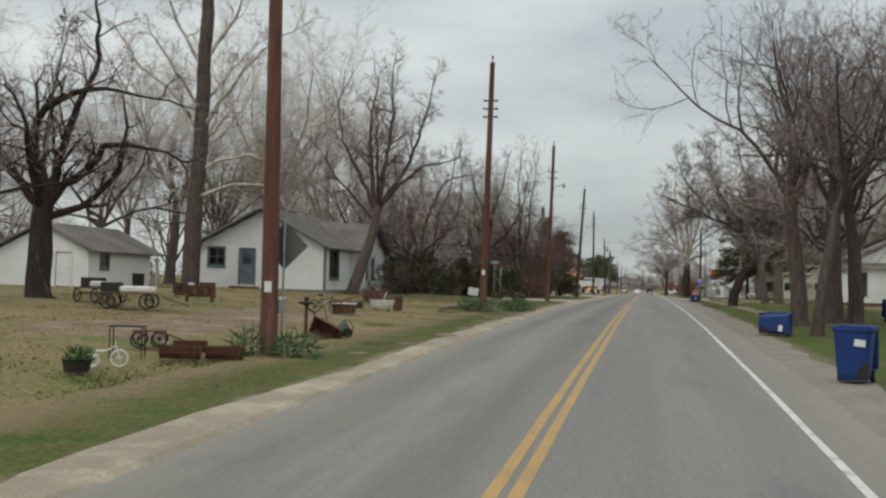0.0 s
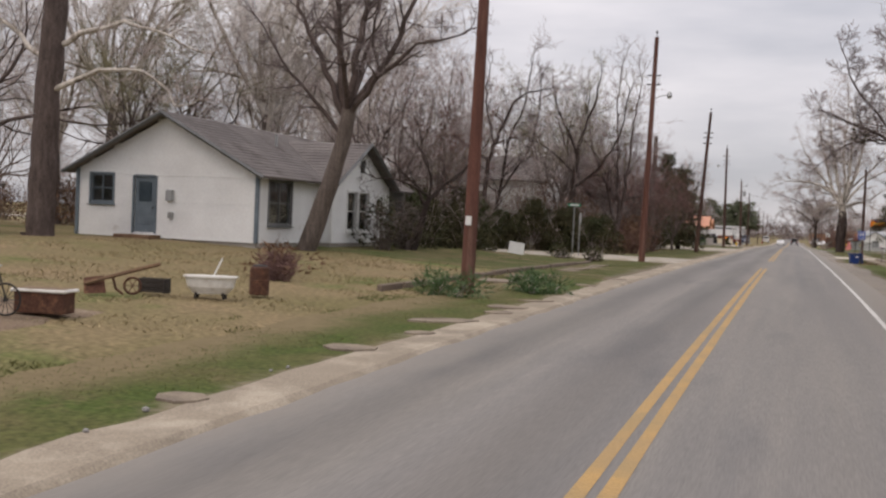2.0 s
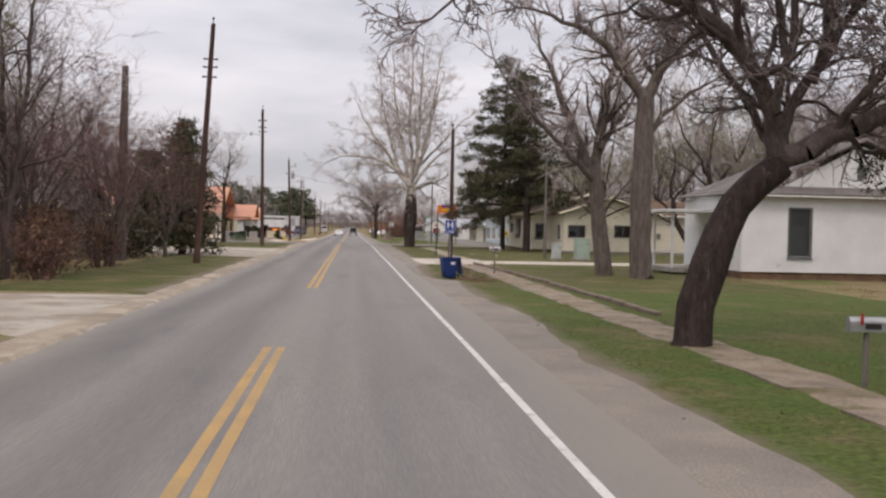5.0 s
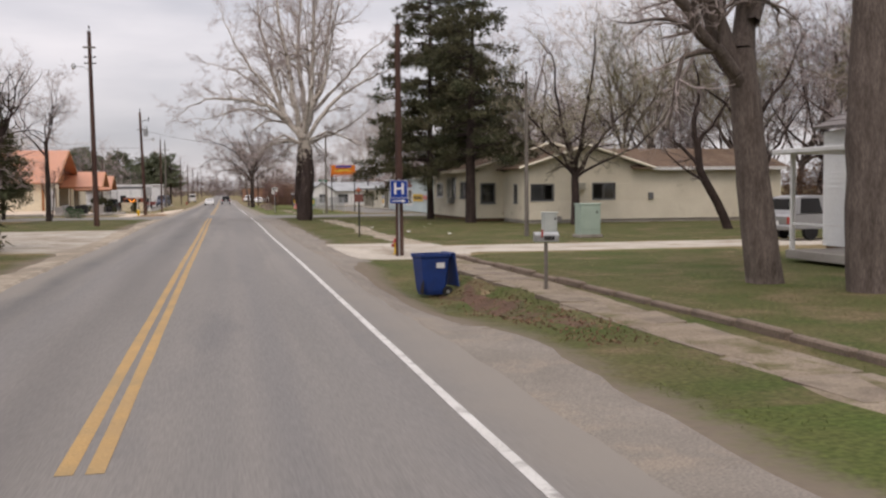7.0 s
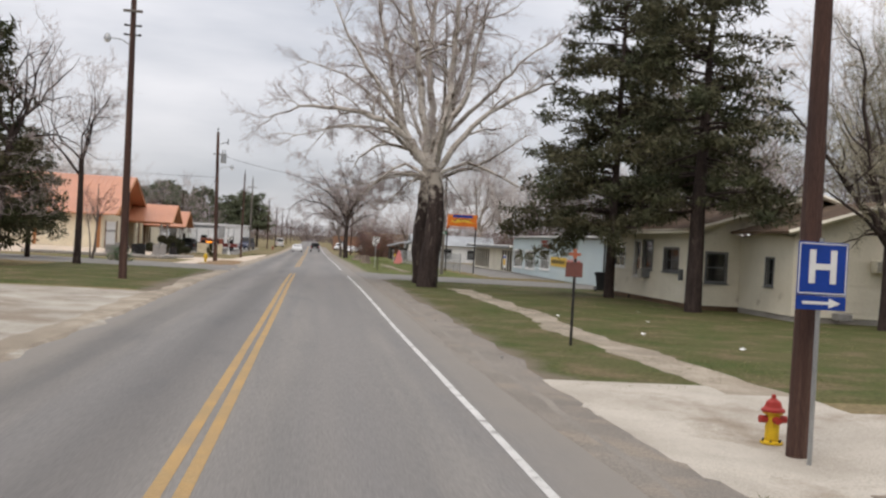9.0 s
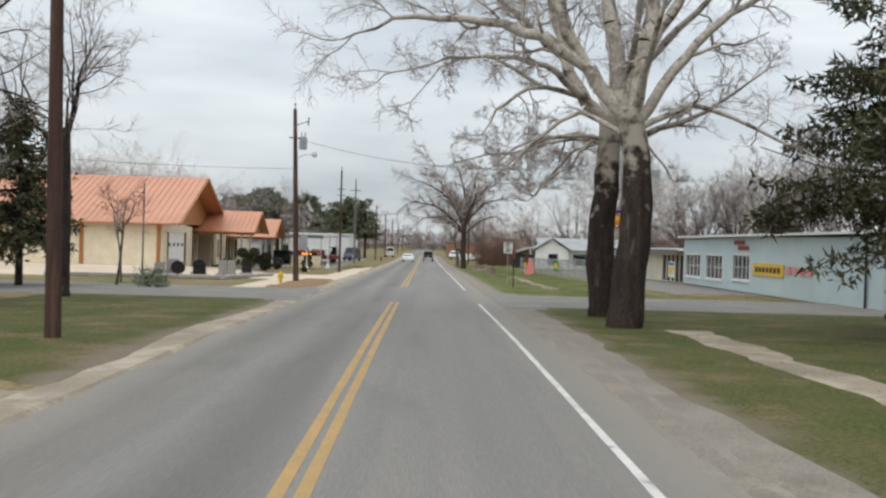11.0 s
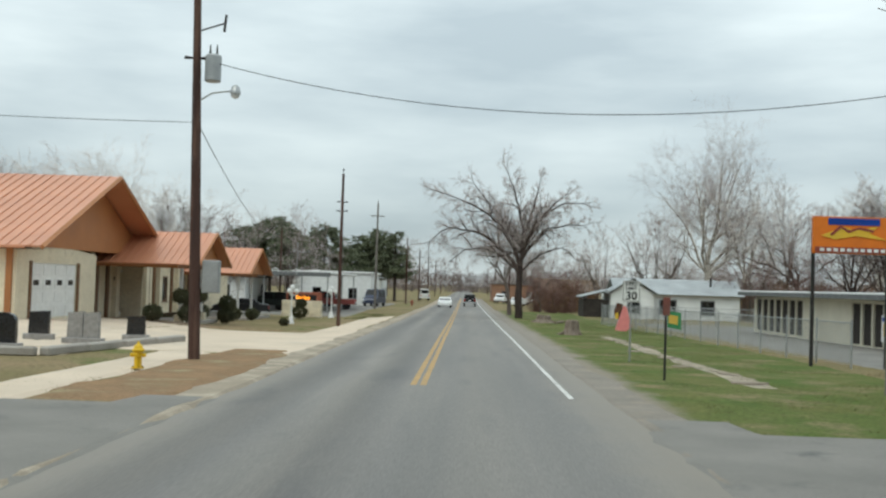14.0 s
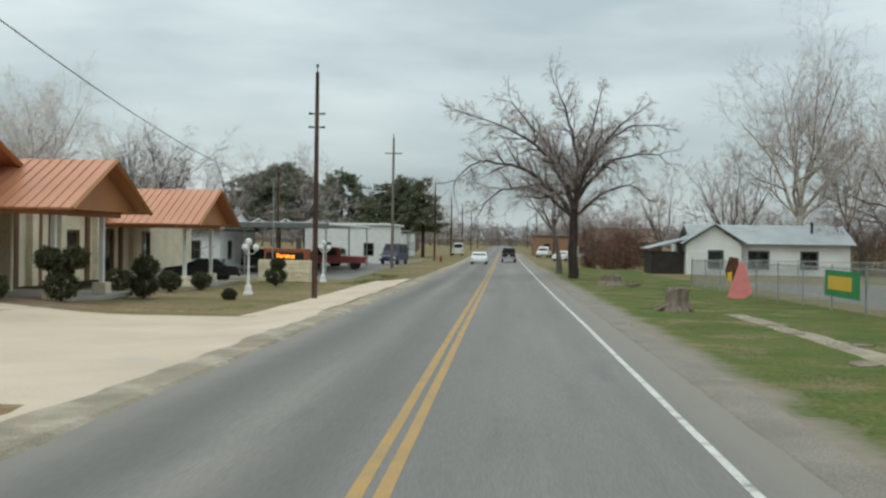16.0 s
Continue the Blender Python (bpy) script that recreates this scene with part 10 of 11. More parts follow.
spoked_wheel(tr, (-0.35, -0.25, 0.18), 0.17, "y", ENAMEL, 8, 0.025)
spoked_wheel(tr, (-0.35, 0.25, 0.18), 0.17, "y", ENAMEL, 8, 0.025)
part("frame", Shape().pipe([(0.4, 0, 0.25), (0.3, 0, 0.62), (-0.1, 0, 0.4), (-0.35, 0, 0.2)], 0.025), ENAMEL, tr)
part("seat", Shape().box(-0.15, 0, 0.46, 0.26, 0.2, 0.06, c=0.02), ENAMEL, tr)
part("handlebar", Shape().rod((0.28, -0.24, 0.68), (0.28, 0.24, 0.68), 0.016, n=6), ENAMEL, tr)
tg = thing("planter_tub", "low dark tub with green shoots", "planter", at(-8.45, 16.4, 10, 0.7))
part("tub", Shape().lathe([(0.3, 0), (0.36, 0.3), (0.4, 0.32), (0.34, 0.3)], 16), DARK, tg)
v, f = leaves([(0, 0, 0.34), (0.15, 0.1, 0.32)], 120, 0.24, 0.2, 0.04, 8, up=1.0)
new("growth", array_mesh("growth", v, f, PLANT)).parent = tg

# ---------------------------------------------------------------- woods, hedges and lawns behind
proto = [
    bare_tree("bare_tree", 101, 14, 0.3, at(-33, 60, 10), "leafless tree with grey crown behind the house", fork=0.28, limbs=8, open_angle=50, reach=0.85, kids=(7, 8, 10), wander=0.26, bark=WARM_BARK, limb_bark=WARM_BARK, group="bare background trees"),
    bare_tree("bare_tree", 102, 15, 0.28, at(-37, 71, 60), "leafless tree with pale twigs behind the house", fork=0.3, limbs=8, open_angle=44, reach=0.88, kids=(7, 8, 10), wander=0.22, limb_bark=PALE_BARK, twig=PALE_TWIG, group="bare background trees"),
    bare_tree("bare_tree", 103, 12, 0.24, at(-15.5, 101, 0), "many-stemmed leafless tree over the hedge", fork=0.14, limbs=7, open_angle=36, reach=0.9, kids=(7, 7, 10), wander=0.24, lift=0.12, group="bare background trees"),
    bare_tree("bare_tree", 104, 11, 0.22, at(-25.5, 103.5, 30), "leafless tree with budding twigs over the hedge", fork=0.3, limbs=8, open_angle=40, reach=0.85, kids=(7, 8, 9), twig=BUD_TWIG, group="bare background trees"),
    bare_tree("bare_tree", 105, 8, 0.16, at(-11.5, 104, 0), "small leafless tree with reddish twigs", fork=0.12, limbs=9, open_angle=34, reach=0.95, kids=(6, 7, 8), twig=RED_TWIG, group="bare background trees"),
    bare_tree("bare_tree", 106, 14, 0.28, at(-64, 96, 0), "leafless grey tree far behind the houses", fork=0.25, limbs=8, open_angle=46, reach=0.88, kids=(6, 6, 6), twig_r=0.014, group="bare background trees"),
    bare_tree("bare_tree", 107, 13, 0.26, at(-49, 258, 0), "leafless dark-twigged tree behind the low buildings", fork=0.25, limbs=8, open_angle=48, reach=0.88, kids=(7, 7, 8), twig_r=0.012, bark=DARK_BARK, twig=DARK_TWIG, group="bare background trees"),
]
rng = random.Random(42)
spots = [
    (0, -31, 74, 1.0), (1, -28, 79, 1.05), (1, -47, 62, 1.15), (1, -44, 42, 1.1), (0, -31, 88, 0.95), (1, -52, 48, 1.1), (1, -34, 95, 1.0), (0, -22, 80, 0.9),
    (1, -50, 32, 1.1), (2, -19, 76, 0.95), (4, -17.5, 78, 1.0), (2, -40, 84, 1.1), (1, -54, 74, 1.2), (3, -26.5, 63, 1.0), (1, -68, 66, 1.2),
    (1, -28, 77.5, 1.4), (1, -25.5, 84, 1.2), (1, -33, 100, 1.4), (1, -45, 54, 1.4), (1, -33, 70, 1.3),
    (6, -54, 268, 1.1), (6, -42, 268, 1.0), (6, -60, 262, 1.1), (6, -30, 282, 0.9), (6, 35, 262, 0.9), (6, 41, 268, 1.0), (6, 47, 258, 1.05), (6, 38, 248, 0.9), (6, 53, 266, 1.1), (6, 44, 238, 1.0), (6, 43, 206, 1.0), (6, 47, 222, 1.1), (6, 51, 196, 1.1), (6, 42, 182, 1.1), (6, 56, 206, 1.2), (6, 49, 152, 1.1), (6, 56, 168, 1.2), (6, 45, 159, 1.2), (6, 52, 163, 1.25), (6, 60, 170, 1.3), (6, 42, 166, 1.1),
    (3, -17, 110, 1.3), (4, -14, 115, 1.0), (2, -27, 108, 1.4), (4, -9.6, 111, 0.9), (4, -12.2, 119, 0.9),
    (2, -14.8, 113, 1.1), (4, -16, 122, 1.0), (0, -20, 132, 0.9), (3, -24, 126, 1.0), (0, -19.5, 163, 0.9), (1, -24, 158, 0.9), (0, -25, 168, 1.0), (1, -31, 160, 1.0), (0, -38, 176, 1.0), (4, -9.5, 124, 0.8), (0, -34, 140, 1.1), (1, -44, 128, 1.1), (3, -52, 150, 1.1),
    (0, -44, 262, 1.1), (1, -36, 270, 1.0), (0, -52, 246, 1.15), (1, -34, 288, 0.95), (0, -28, 300, 0.9), (1, -46, 288, 1.1), (0, -60, 232, 1.1), (1, -24, 318, 0.9), (0, -56, 275, 1.1), (1, -40, 312, 1.0), (4, -22, 262, 0.8), (0, -33, 254, 0.9), (1, -70, 255, 1.2),
    (0, 24.5, 303, 0.95), (1, 36, 300, 1.05), (0, 40, 292, 1.1), (1, 46, 283, 1.0), (0, 20, 318, 0.8), (4, 14, 306, 0.75), (4, 10.5, 300, 0.6), (4, 11.5, 312, 0.65), (1, 52, 300, 1.2), (0, 44, 310, 1.2), (4, 33, 287, 0.9), (0, 56, 276, 1.1), (4, 38, 280, 0.9), (0, 28, 312, 0.9), (1, 62, 262, 1.1), (4, 47, 270, 0.9),
    (3, 33, 168, 1.5), (3, 38, 158, 1.45), (0, 44, 150, 1.1), (1, 37, 172, 1.5), (0, 30, 184, 1.45), (1, 47, 165, 1.2), (3, 27, 180, 1.35), (0, 52, 178, 1.1), (0, 40, 200, 1.0), (1, 44, 214, 1.0), (3, 50, 140, 1.1), (0, 58, 156, 1.2),
    (0, 33, 128, 1.0), (1, 38, 120, 1.1), (0, 36, 108, 1.1), (3, 42, 132, 1.0), (1, 46, 112, 1.2), (0, 34, 98, 1.1), (0, 24, 74, 1.1), (0, 13.5, 66, 1.0), (1, 15.5, 56, 1.0), (0, 11, 58.5, 0.95), 
    (0, 27, 46, 1.1), (0, 41, 129, 1.2), (1, 46, 136, 1.2), (3, 37, 136, 1.0), (0, 52, 128, 1.3), (4, 36.5, 130, 1.2), (4, 43, 126, 1.3), (1, 57, 140, 1.3), (1, 22, 38, 1.1), (0, 17, 34, 1.0), (3, 31, 60, 1.1),
]
bare_tree("hedge_tree", 131, 13.5, 0.2, at(-19.9, 97.2), "crooked dark tree rising out of the hedge", kids=(6, 6, 7), spread=1.3, wander=0.26, twig_r=0.009, bark=DARK_BARK, limb_bark=DARK_BARK, twig=HAZE_TWIG,
          spine=((0, 0, 0), (-0.35, 0, 3.0), (-0.2, 0, 6.5)),
          boughs=((((-0.2, 0, 6.3), (0.8, 0, 9.0), (2.0, 0.1, 11.0), (4.4, 0.2, 11.7)), 0.15, 0.03), (((-0.2, 0, 6.4), (-1.5, 0, 7.2), (-3.0, 0.1, 8.2), (-4.0, 0.2, 10.6)), 0.13, 0.03),
                  (((0.0, 0, 0.3), (0.7, 0.2, 4.0), (1.3, 0.3, 8.0), (2.3, 0.3, 10.6), (2.7, 0.3, 13.2)), 0.15, 0.03), (((0.2, 0, 7.6), (-0.6, 0.1, 10.6), (-0.4, 0.1, 13.4)), 0.1, 0.03),
                  (((0.7, 0.2, 4.0), (2.4, 0.4, 6.6), (3.2, 0.5, 9.0), (3.4, 0.5, 12.6)), 0.1, 0.03)))
bare_tree("hedge_tree", 132, 13.0, 0.21, at(-13.9, 98.5), "dark forked tree rising out of the hedge", kids=(6, 6, 7), spread=1.3, wander=0.26, twig_r=0.009, bark=DARK_BARK, limb_bark=DARK_BARK, twig=BUD_TWIG,
          spine=((0, 0, 0), (-0.1, 0, 3.4), (0.15, 0, 7.0)),
          boughs=((((0.15, 0, 6.8), (0.6, 0, 9.0), (1.3, 0.1, 11.0), (1.6, 0.1, 12.9)), 0.15, 0.03), (((0.15, 0, 6.9), (-0.7, 0.1, 8.8), (-1.7, 0.2, 10.8), (-2.0, 0.2, 12.6)), 0.13, 0.03),
                  (((0.0, 0, 4.6), (1.6, 0.3, 6.0), (3.0, 0.5, 8.4), (3.6, 0.5, 11.4)), 0.12, 0.03), (((0.05, 0, 5.6), (-1.6, -0.3, 7.0), (-3.2, -0.4, 8.0)), 0.09, 0.025), (((0.1, 0, 6.4), (0.2, 1.2, 8.6), (0.4, 2.0, 11.0)), 0.1, 0.03)))
bare_tree("hedge_tree", 133, 13.0, 0.2, at(-11.0, 100.8), "leafless tree with several upright stems in the hedge", kids=(6, 6, 7), spread=1.3, wander=0.22, twig_r=0.009, bark=WARM_BARK, limb_bark=WARM_BARK, twig=HAZE_TWIG,
          spine=((0, 0, 0), (0, 0, 1.6)),
          boughs=((((0, 0, 1.4), (-1.0, 0, 5.0), (-2.2, 0.1, 8.0), (-2.8, 0.1, 11.6)), 0.14, 0.03), (((0, 0, 1.5), (-0.2, 0.1, 6.0), (-0.4, 0.2, 10.0), (-0.3, 0.2, 13.0)), 0.15, 0.03), (((0, 0, 1.5), (0.6, 0, 6.0), (0.9, 0.1, 10.0), (1.3, 0.1, 12.6)), 0.13, 0.03),
                  (((0, 0, 1.5), (-1.6, 0.4, 3.6), (-3.2, 0.7, 5.4), (-4.6, 0.9, 8.6)), 0.1, 0.03)))
for k, x, y, s in spots:
    if k < 2 and (abs(x) > 46 or y > 302):
        k = 5
    copy_thing(proto[k], at(x, y, rng.uniform(0, 360), s * rng.uniform(0.92, 1.08)))
bare_tree("sycamore_tree", 120, 23.0, 0.5, at(31.4, 300.5), "tall pale sycamore behind the cottage", fork=0.24, wander=0.17, kids=(9, 7, 7), lift=0.1, bark=PALE_BARK, limb_bark=PALE_BARK, twig=TWIG, fine=True, fall=0.35,
          heads=((-0.66, 0.1, 1.0, 12.4, 0.42), (-0.36, -0.1, 1.0, 14.0, 0.48), (-0.1, 0.1, 1.0, 15.0, 0.55), (0.14, -0.1, 1.0, 15.0, 0.5), (0.42, 0.1, 1.0, 14.0, 0.48), (0.72, 0.0, 1.0, 12.4, 0.42), (0.1, 0.5, 1.0, 12.6, 0.36), (-0.1, -0.5, 1.0, 12.6, 0.36), (1.0, -0.2, 0.4, 8.5, 0.3), (-0.9, 0.1, 0.55, 9.0, 0.28)))
bare_tree("ash_tree", 123, 14.5, 0.2, at(-12.4, 175.0), "slender leafless tree with a crooked crown", fork=0.42, limbs=6, open_angle=34, reach=0.6, kids=(6, 6, 7), bark=DARK_BARK, lift=0.05, wander=0.26)
bare_tree("ash_tree", 124, 17.5, 0.22, at(-14.6, 166.5), "tall slender leafless tree by the lawn", fork=0.4, limbs=6, open_angle=30, reach=0.6, kids=(6, 6, 7), bark=DARK_BARK, lift=0.05, wander=0.26)
bare_tree("sapling", 121, 5.6, 0.07, at(-14.0, 187.0), "thin bare sapling on the lawn", fork=0.5, limbs=7, open_angle=40, reach=0.8, kids=(5, 4, 3), lean=(0.1, 0), bark=BARK, twig=RED_TWIG)
bare_tree("sapling", 122, 4.2, 0.05, at(-15.0, 191.2), "thin bare sapling on the lawn", fork=0.6, limbs=5, open_angle=30, reach=0.8, kids=(4, 4, 3))
snag = thing("dead_tree", "tall dead trunk wrapped in dry vine", "tree", at(-10.9, 118.5))
part("trunk", Shape().rod((0, 0, -0.2), (0.1, 0, 5), 0.34, 0.26, 12).rod((0.1, 0, 5), (0.15, 0.1, 10.2), 0.26, 0.16, 12), BARK, snag)
v, f = leaves([(0.1 * math.sin(i), 0.1 * math.cos(i), 0.6 + 0.24 * i) for i in range(40)], 26, 0.5, 0.3, 0.03, 77)
new("vine", array_mesh("vine", v, f, BROWN_LEAF)).parent = snag

# evergreens
cedar("red_cedar", 201, 19.5, 6.3, at(16.2, 164.2), "tall dark red cedar with drooping boughs", clear=3.4, blade=(0.24, 0.085), per=85)
cedar("red_cedar", 202, 18, 4.8, at(18.0, 165.6), "tall dark red cedar with drooping boughs", clear=3.6, trunk=0.3, blade=(0.24, 0.085), per=85)
cedar("red_cedar", 203, 16.0, 4.4, at(16.9, 154.3), "dark evergreen with a bare lower trunk", clear=4.4, trunk=0.32, blade=(0.24, 0.085), per=95, gaps=0.12, taper=0.6)
cedar("holly_tree", 204, 8.6, 2.9, at(-17.4, 183.5), "dense dark holly tree", clear=1.9, trunk=0.16, per=46, gaps=0.1, blade=(0.22, 0.12))
cedar("holly_tree", 205, 9.6, 3.0, at(-20.5, 180.0), "dense dark holly tree", clear=1.9, trunk=0.2, per=46, gaps=0.1, blade=(0.22, 0.12))
cedar("cedar_tree", 206, 12.5, 3.0, at(-15.4, 167.5), "dark cedar beside the lawn", clear=1.6, trunk=0.3, per=40, foliage=SHRUB)
cedar("cedar_tree", 207, 8.2, 2.5, at(-9.6, 130.5), "small dense cedar beside the side street", clear=0.7, per=40)
cedar("cedar_tree", 208, 7.0, 2.3, at(-12.5, 134.5), "small dense cedar beside the side street", clear=0.6, per=36)
cedar("cedar_tree", 209, 10.5, 3.4, at(45, 262), "dark cedar behind the storage building", clear=0.8, per=36, foliage=SHRUB)
for i, (x, y, h, w) in enumerate(((-31, 338, 13.5, 6.0), (-23, 344, 13.0, 5.5), (-27, 332, 12.0, 5.0), (-37, 346, 12.5, 5.5), (-15.5, 356, 12.6, 4.4), (-11.5, 352, 12.4, 3.6), (-19, 362, 12.0, 4.4))):
    cedar("pine_tree", 220 + i, h, w, at(x, y), "broad dark green pine behind the buildings", clear=h * 0.38, trunk=0.26, per=34, foliage=PINE, gaps=0.33, taper=0.45, blade=(0.5, 0.2), group="pines")

# hedges and shrubs
thicket("hedge", 301, [(-11.5 - 2.4 * i, 95.6 + 0.7 * (i % 2), 1.9, 2.6 + 0.5 * ((i * 7) % 3)) for i in range(9)], "overgrown dark evergreen hedge along the side street", stalks=8, per=46)
thicket("hedge", 302, [(-13.0 - 2.6 * i, 100.5, 1.7, 3.4) for i in range(6)], "tangled leafless scrub behind the hedge", foliage=BROWN_LEAF, per=14, stalks=16, lump=0.6)
thicket("shrubbery", 303, [(-16.4, 73.0, 1.5, 2.6), (-17.6, 75.6, 1.8, 3.0), (-15.8, 78, 1.6, 2.4), (-19.5, 78.5, 1.8, 2.8), (-22, 80.5, 2.0, 2.6), (-17.0, 82.5, 2.0, 3.8), (-14.6, 75.5, 1.5, 2.8)], "dark shrubs beside the white house", per=40)
thicket("shrubbery", 304, [(-9.6, 100.0, 1.3, 2.0), (-10.4, 103.2, 1.5, 2.6), (-11.4, 106.8, 1.6, 2.4), (-9.9, 110.4, 1.2, 2.0), (-12.6, 110.5, 1.7, 2.8)], "reddish leafless shrubs on the verge", foliage=BROWN_LEAF, stems=RED_TWIG, per=16, stalks=26, lump=0.6)
thicket("scrub", 323, [(-27 - 3.1 * i, 66.0 + 5.0 * ((i * 3) % 4), 2.2, 2.4 + 0.7 * ((i * 5) % 3)) for i in range(9)], "dark tangled brush at the edge of the woods", foliage=BROWN_LEAF, stems=DARK_TWIG, per=16, stalks=26, lump=0.7)
thicket("scrub", 324, [(-34 - 3.4 * i, 46.0 + 3.0 * ((i * 3) % 4), 2.2, 2.2 + 0.7 * ((i * 5) % 3)) for i in range(8)], "dark tangled brush behind the shed", foliage=BROWN_LEAF, stems=DARK_TWIG, per=16, stalks=26, lump=0.7)
thicket("shrubbery", 305, [(-11, 122.5, 1.4, 1.6), (-13.2, 126, 1.6, 2.0), (-15.5, 129, 1.7, 2.2)], "low dark shrubs before the cottage", per=44)
thicket("daffodils", 306, [(-6.4, 48.9, 0.6, 0.4), (-7.2, 49.3, 0.45, 0.4)], "clump of green daffodil leaves at the foot of a pole", foliage=PLANT, per=70, blade=(0.27, 0.028), category="plant", lump=0.3, stalks=2)
thicket("daffodils", 307, [(-5.2, 51.6, 0.55, 0.32), (-5.6, 52.4, 0.5, 0.32), (-4.9, 52.3, 0.4, 0.28)], "clump of green daffodil leaves near the road", foliage=PLANT, per=60, blade=(0.26, 0.028), category="plant", lump=0.3, stalks=2)
thicket("daffodils", 308, [(-7.3, 21.4, 0.5, 0.3), (-6.3, 21.5, 0.5, 0.32)], "clump of green leaves at the foot of a pole", foliage=PLANT, per=60, blade=(0.28, 0.03), category="plant", lump=0.3, stalks=2)
bare_tree("yard_tree", 125, 7.5, 0.17, at(-15.0, 68.2), "small crooked dark tree at the house corner", fork=0.3, limbs=5, open_angle=52, lean=(0.25, 0.1), reach=0.85, wander=0.28, bark=DARK_BARK, limb_bark=DARK_BARK, twig=DARK_TWIG)
thicket("shrubbery", 321, [(-15.6, 66.0, 1.0, 2.2), (-15.3, 67.9, 0.9, 1.5), (-15.8, 70.2, 1.1, 1.9)], "dark tangled shrubs at the house corner", per=26, stalks=22, stems=DARK_TWIG)
thicket("scrub", 322, [(-13.5 - 2.5 * i, 98.2 + 0.9 * (i % 3), 1.9, 3.8 + 0.8 * ((i * 5) % 3)) for i in range(7)], "tall tangled dead branches over the hedge", foliage=BROWN_LEAF, stems=DARK_TWIG, per=6, stalks=55, lump=0.7)
thicket("brush_pile", 320, [(-11.2, 48.2, 0.8, 0.5), (-12.0, 49.8, 1.0, 0.6), (-12.8, 51.6, 0.9, 0.5)], "low pile of dead brown branches on the lawn", foliage=BROWN_LEAF, stems=RED_TWIG, per=14, stalks=45, lump=0.35, category="brush pile")
thicket("shrub", 309, [(-8.2, 76.4, 0.7, 0.6)], "low grey-green shrub on the corner", per=60, category="shrub")
thicket("shrub", 310, [(-9.9, 76.9, 0.5, 0.5)], "low grey-green shrub on the corner", per=60, category="shrub")
thicket("shrub", 311, [(-12.3, 186.0, 0.8, 0.75), (-11.5, 185.3, 0.6, 0.6)], "low green shrub by the side street", foliage=PLANT, per=60, blade=(0.16, 0.06))
thicket("scrub", 312, [(36, 286, 3.0, 4.2), (40, 284, 3.0, 4.5), (33.5, 289, 2.4, 3.6), (44, 281, 3.0, 4.2)], "red-brown leafless scrub behind the cottage", foliage=BROWN_LEAF, stems=RED_TWIG, per=8, stalks=60, lump=0.8)
thicket("scrub", 314, [(36, 141, 2.0, 2.6), (40, 143, 2.4, 3.0), (45, 145, 2.4, 3.2), (50, 144, 2.6, 3.2)], "tangled brown scrub behind the parked car", foliage=BROWN_LEAF, per=16, stalks=30, lump=0.8)
thicket("scrub", 325, [(42.5, 158, 2.2, 3.4), (46.5, 160, 2.6, 4.6), (51, 159, 2.8, 4.2), (55, 161, 2.6, 4.4)], "dark tangled scrub beyond the cream house", foliage=BROWN_LEAF, stems=DARK_TWIG, per=16, stalks=30, lump=0.8)
thicket("scrub", 313, [(11.5, 296, 2.0, 3.2), (13.5, 300, 2.2, 3.8), (10.2, 304, 2.0, 3.0), (15, 306, 2.2, 3.8)], "brown leafless scrub before a cottage", foliage=BROWN_LEAF, stems=RED_TWIG, per=8, stalks=50, lump=0.8)


def topiary(x, y, balls, label):
    t = thing("topiary", label, "clipped shrub", at(x, y, 0, 1.12), "clipped shrubs")
    part("stem", Shape().rod((0, 0, -0.1), (0, 0, balls[-1][2]), 0.05, 0.03, 7), DARK_BARK, t)
    for i, (bx, by, bz, r) in enumerate(balls):
        rr = np.random.default_rng(i + int(abs(x) * 10))
        d = rr.normal(0, 1, (420, 3))
        d /= np.linalg.norm(d, axis=1, keepdims=True)
        c = np.array([bx, by, bz]) + d * r * rr.uniform(0.75, 1.0, (420, 1)) * np.array([1, 1, 0.8])
        v, f = leaves(c, 5, 0.07, 0.1, 0.06, i + 5)
        o = new("clipped_ball", array_mesh("clipped_ball", v, f, CEDAR))
        o.parent = t


topiary(-14.6, 228.3, [(0, 0, 0.5, 0.55), (-0.5, 0.1, 1.35, 0.42), (0.45, 0, 1.4, 0.42), (0.0, 0.1, 1.0, 0.3)], "dark clipped shrub in tiers beside the porch")
topiary(-14.2, 235.6, [(0, 0, 0.45, 0.5), (0.05, 0, 1.15, 0.5)], "dark clipped shrub in two tiers by the porch")
topiary(-14.4, 244.6, [(0, 0, 0.4, 0.42)], "round clipped shrub in the bed")
topiary(-16.0, 226.0, [(0, 0, 0.4, 0.45)], "round clipped shrub beside the porch")
topiary(-17.2, 240.6, [(0, 0, 0.5, 0.6)], "round clipped shrub beside the porch")
topiary(-15.2, 242.0, [(0, 0, 0.45, 0.5)], "round clipped shrub beside the porch")
topiary(-12.0, 251.2, [(0, 0, 0.5, 0.55), (0.1, 0, 1.1, 0.35)], "clipped shrub beside the far porch")
topiary(-10.4, 235.2, [(0, 0, 0.2, 0.2)], "tiny clipped shrub in the lawn bed")
lay("planting_bed", -13.2, -8.3, 228.5, 242.0, GRASS, -0.002, "brown lawn bed before the porches", "lawn bed", 0.08, 0.2, 21)
lay("planting_bed", -19.6, -9.0, 227.2, 228.6, MULCH, -0.001, "brown mulch border of the lawn bed", "planting bed", 0.08, 0.3, 23)
lay("planting_bed", -16.5, -12.9, 225.2, 229.0, DIRT, -0.002, "mulched bed beside the porch", "planting bed", 0.08, 0.2, 22)

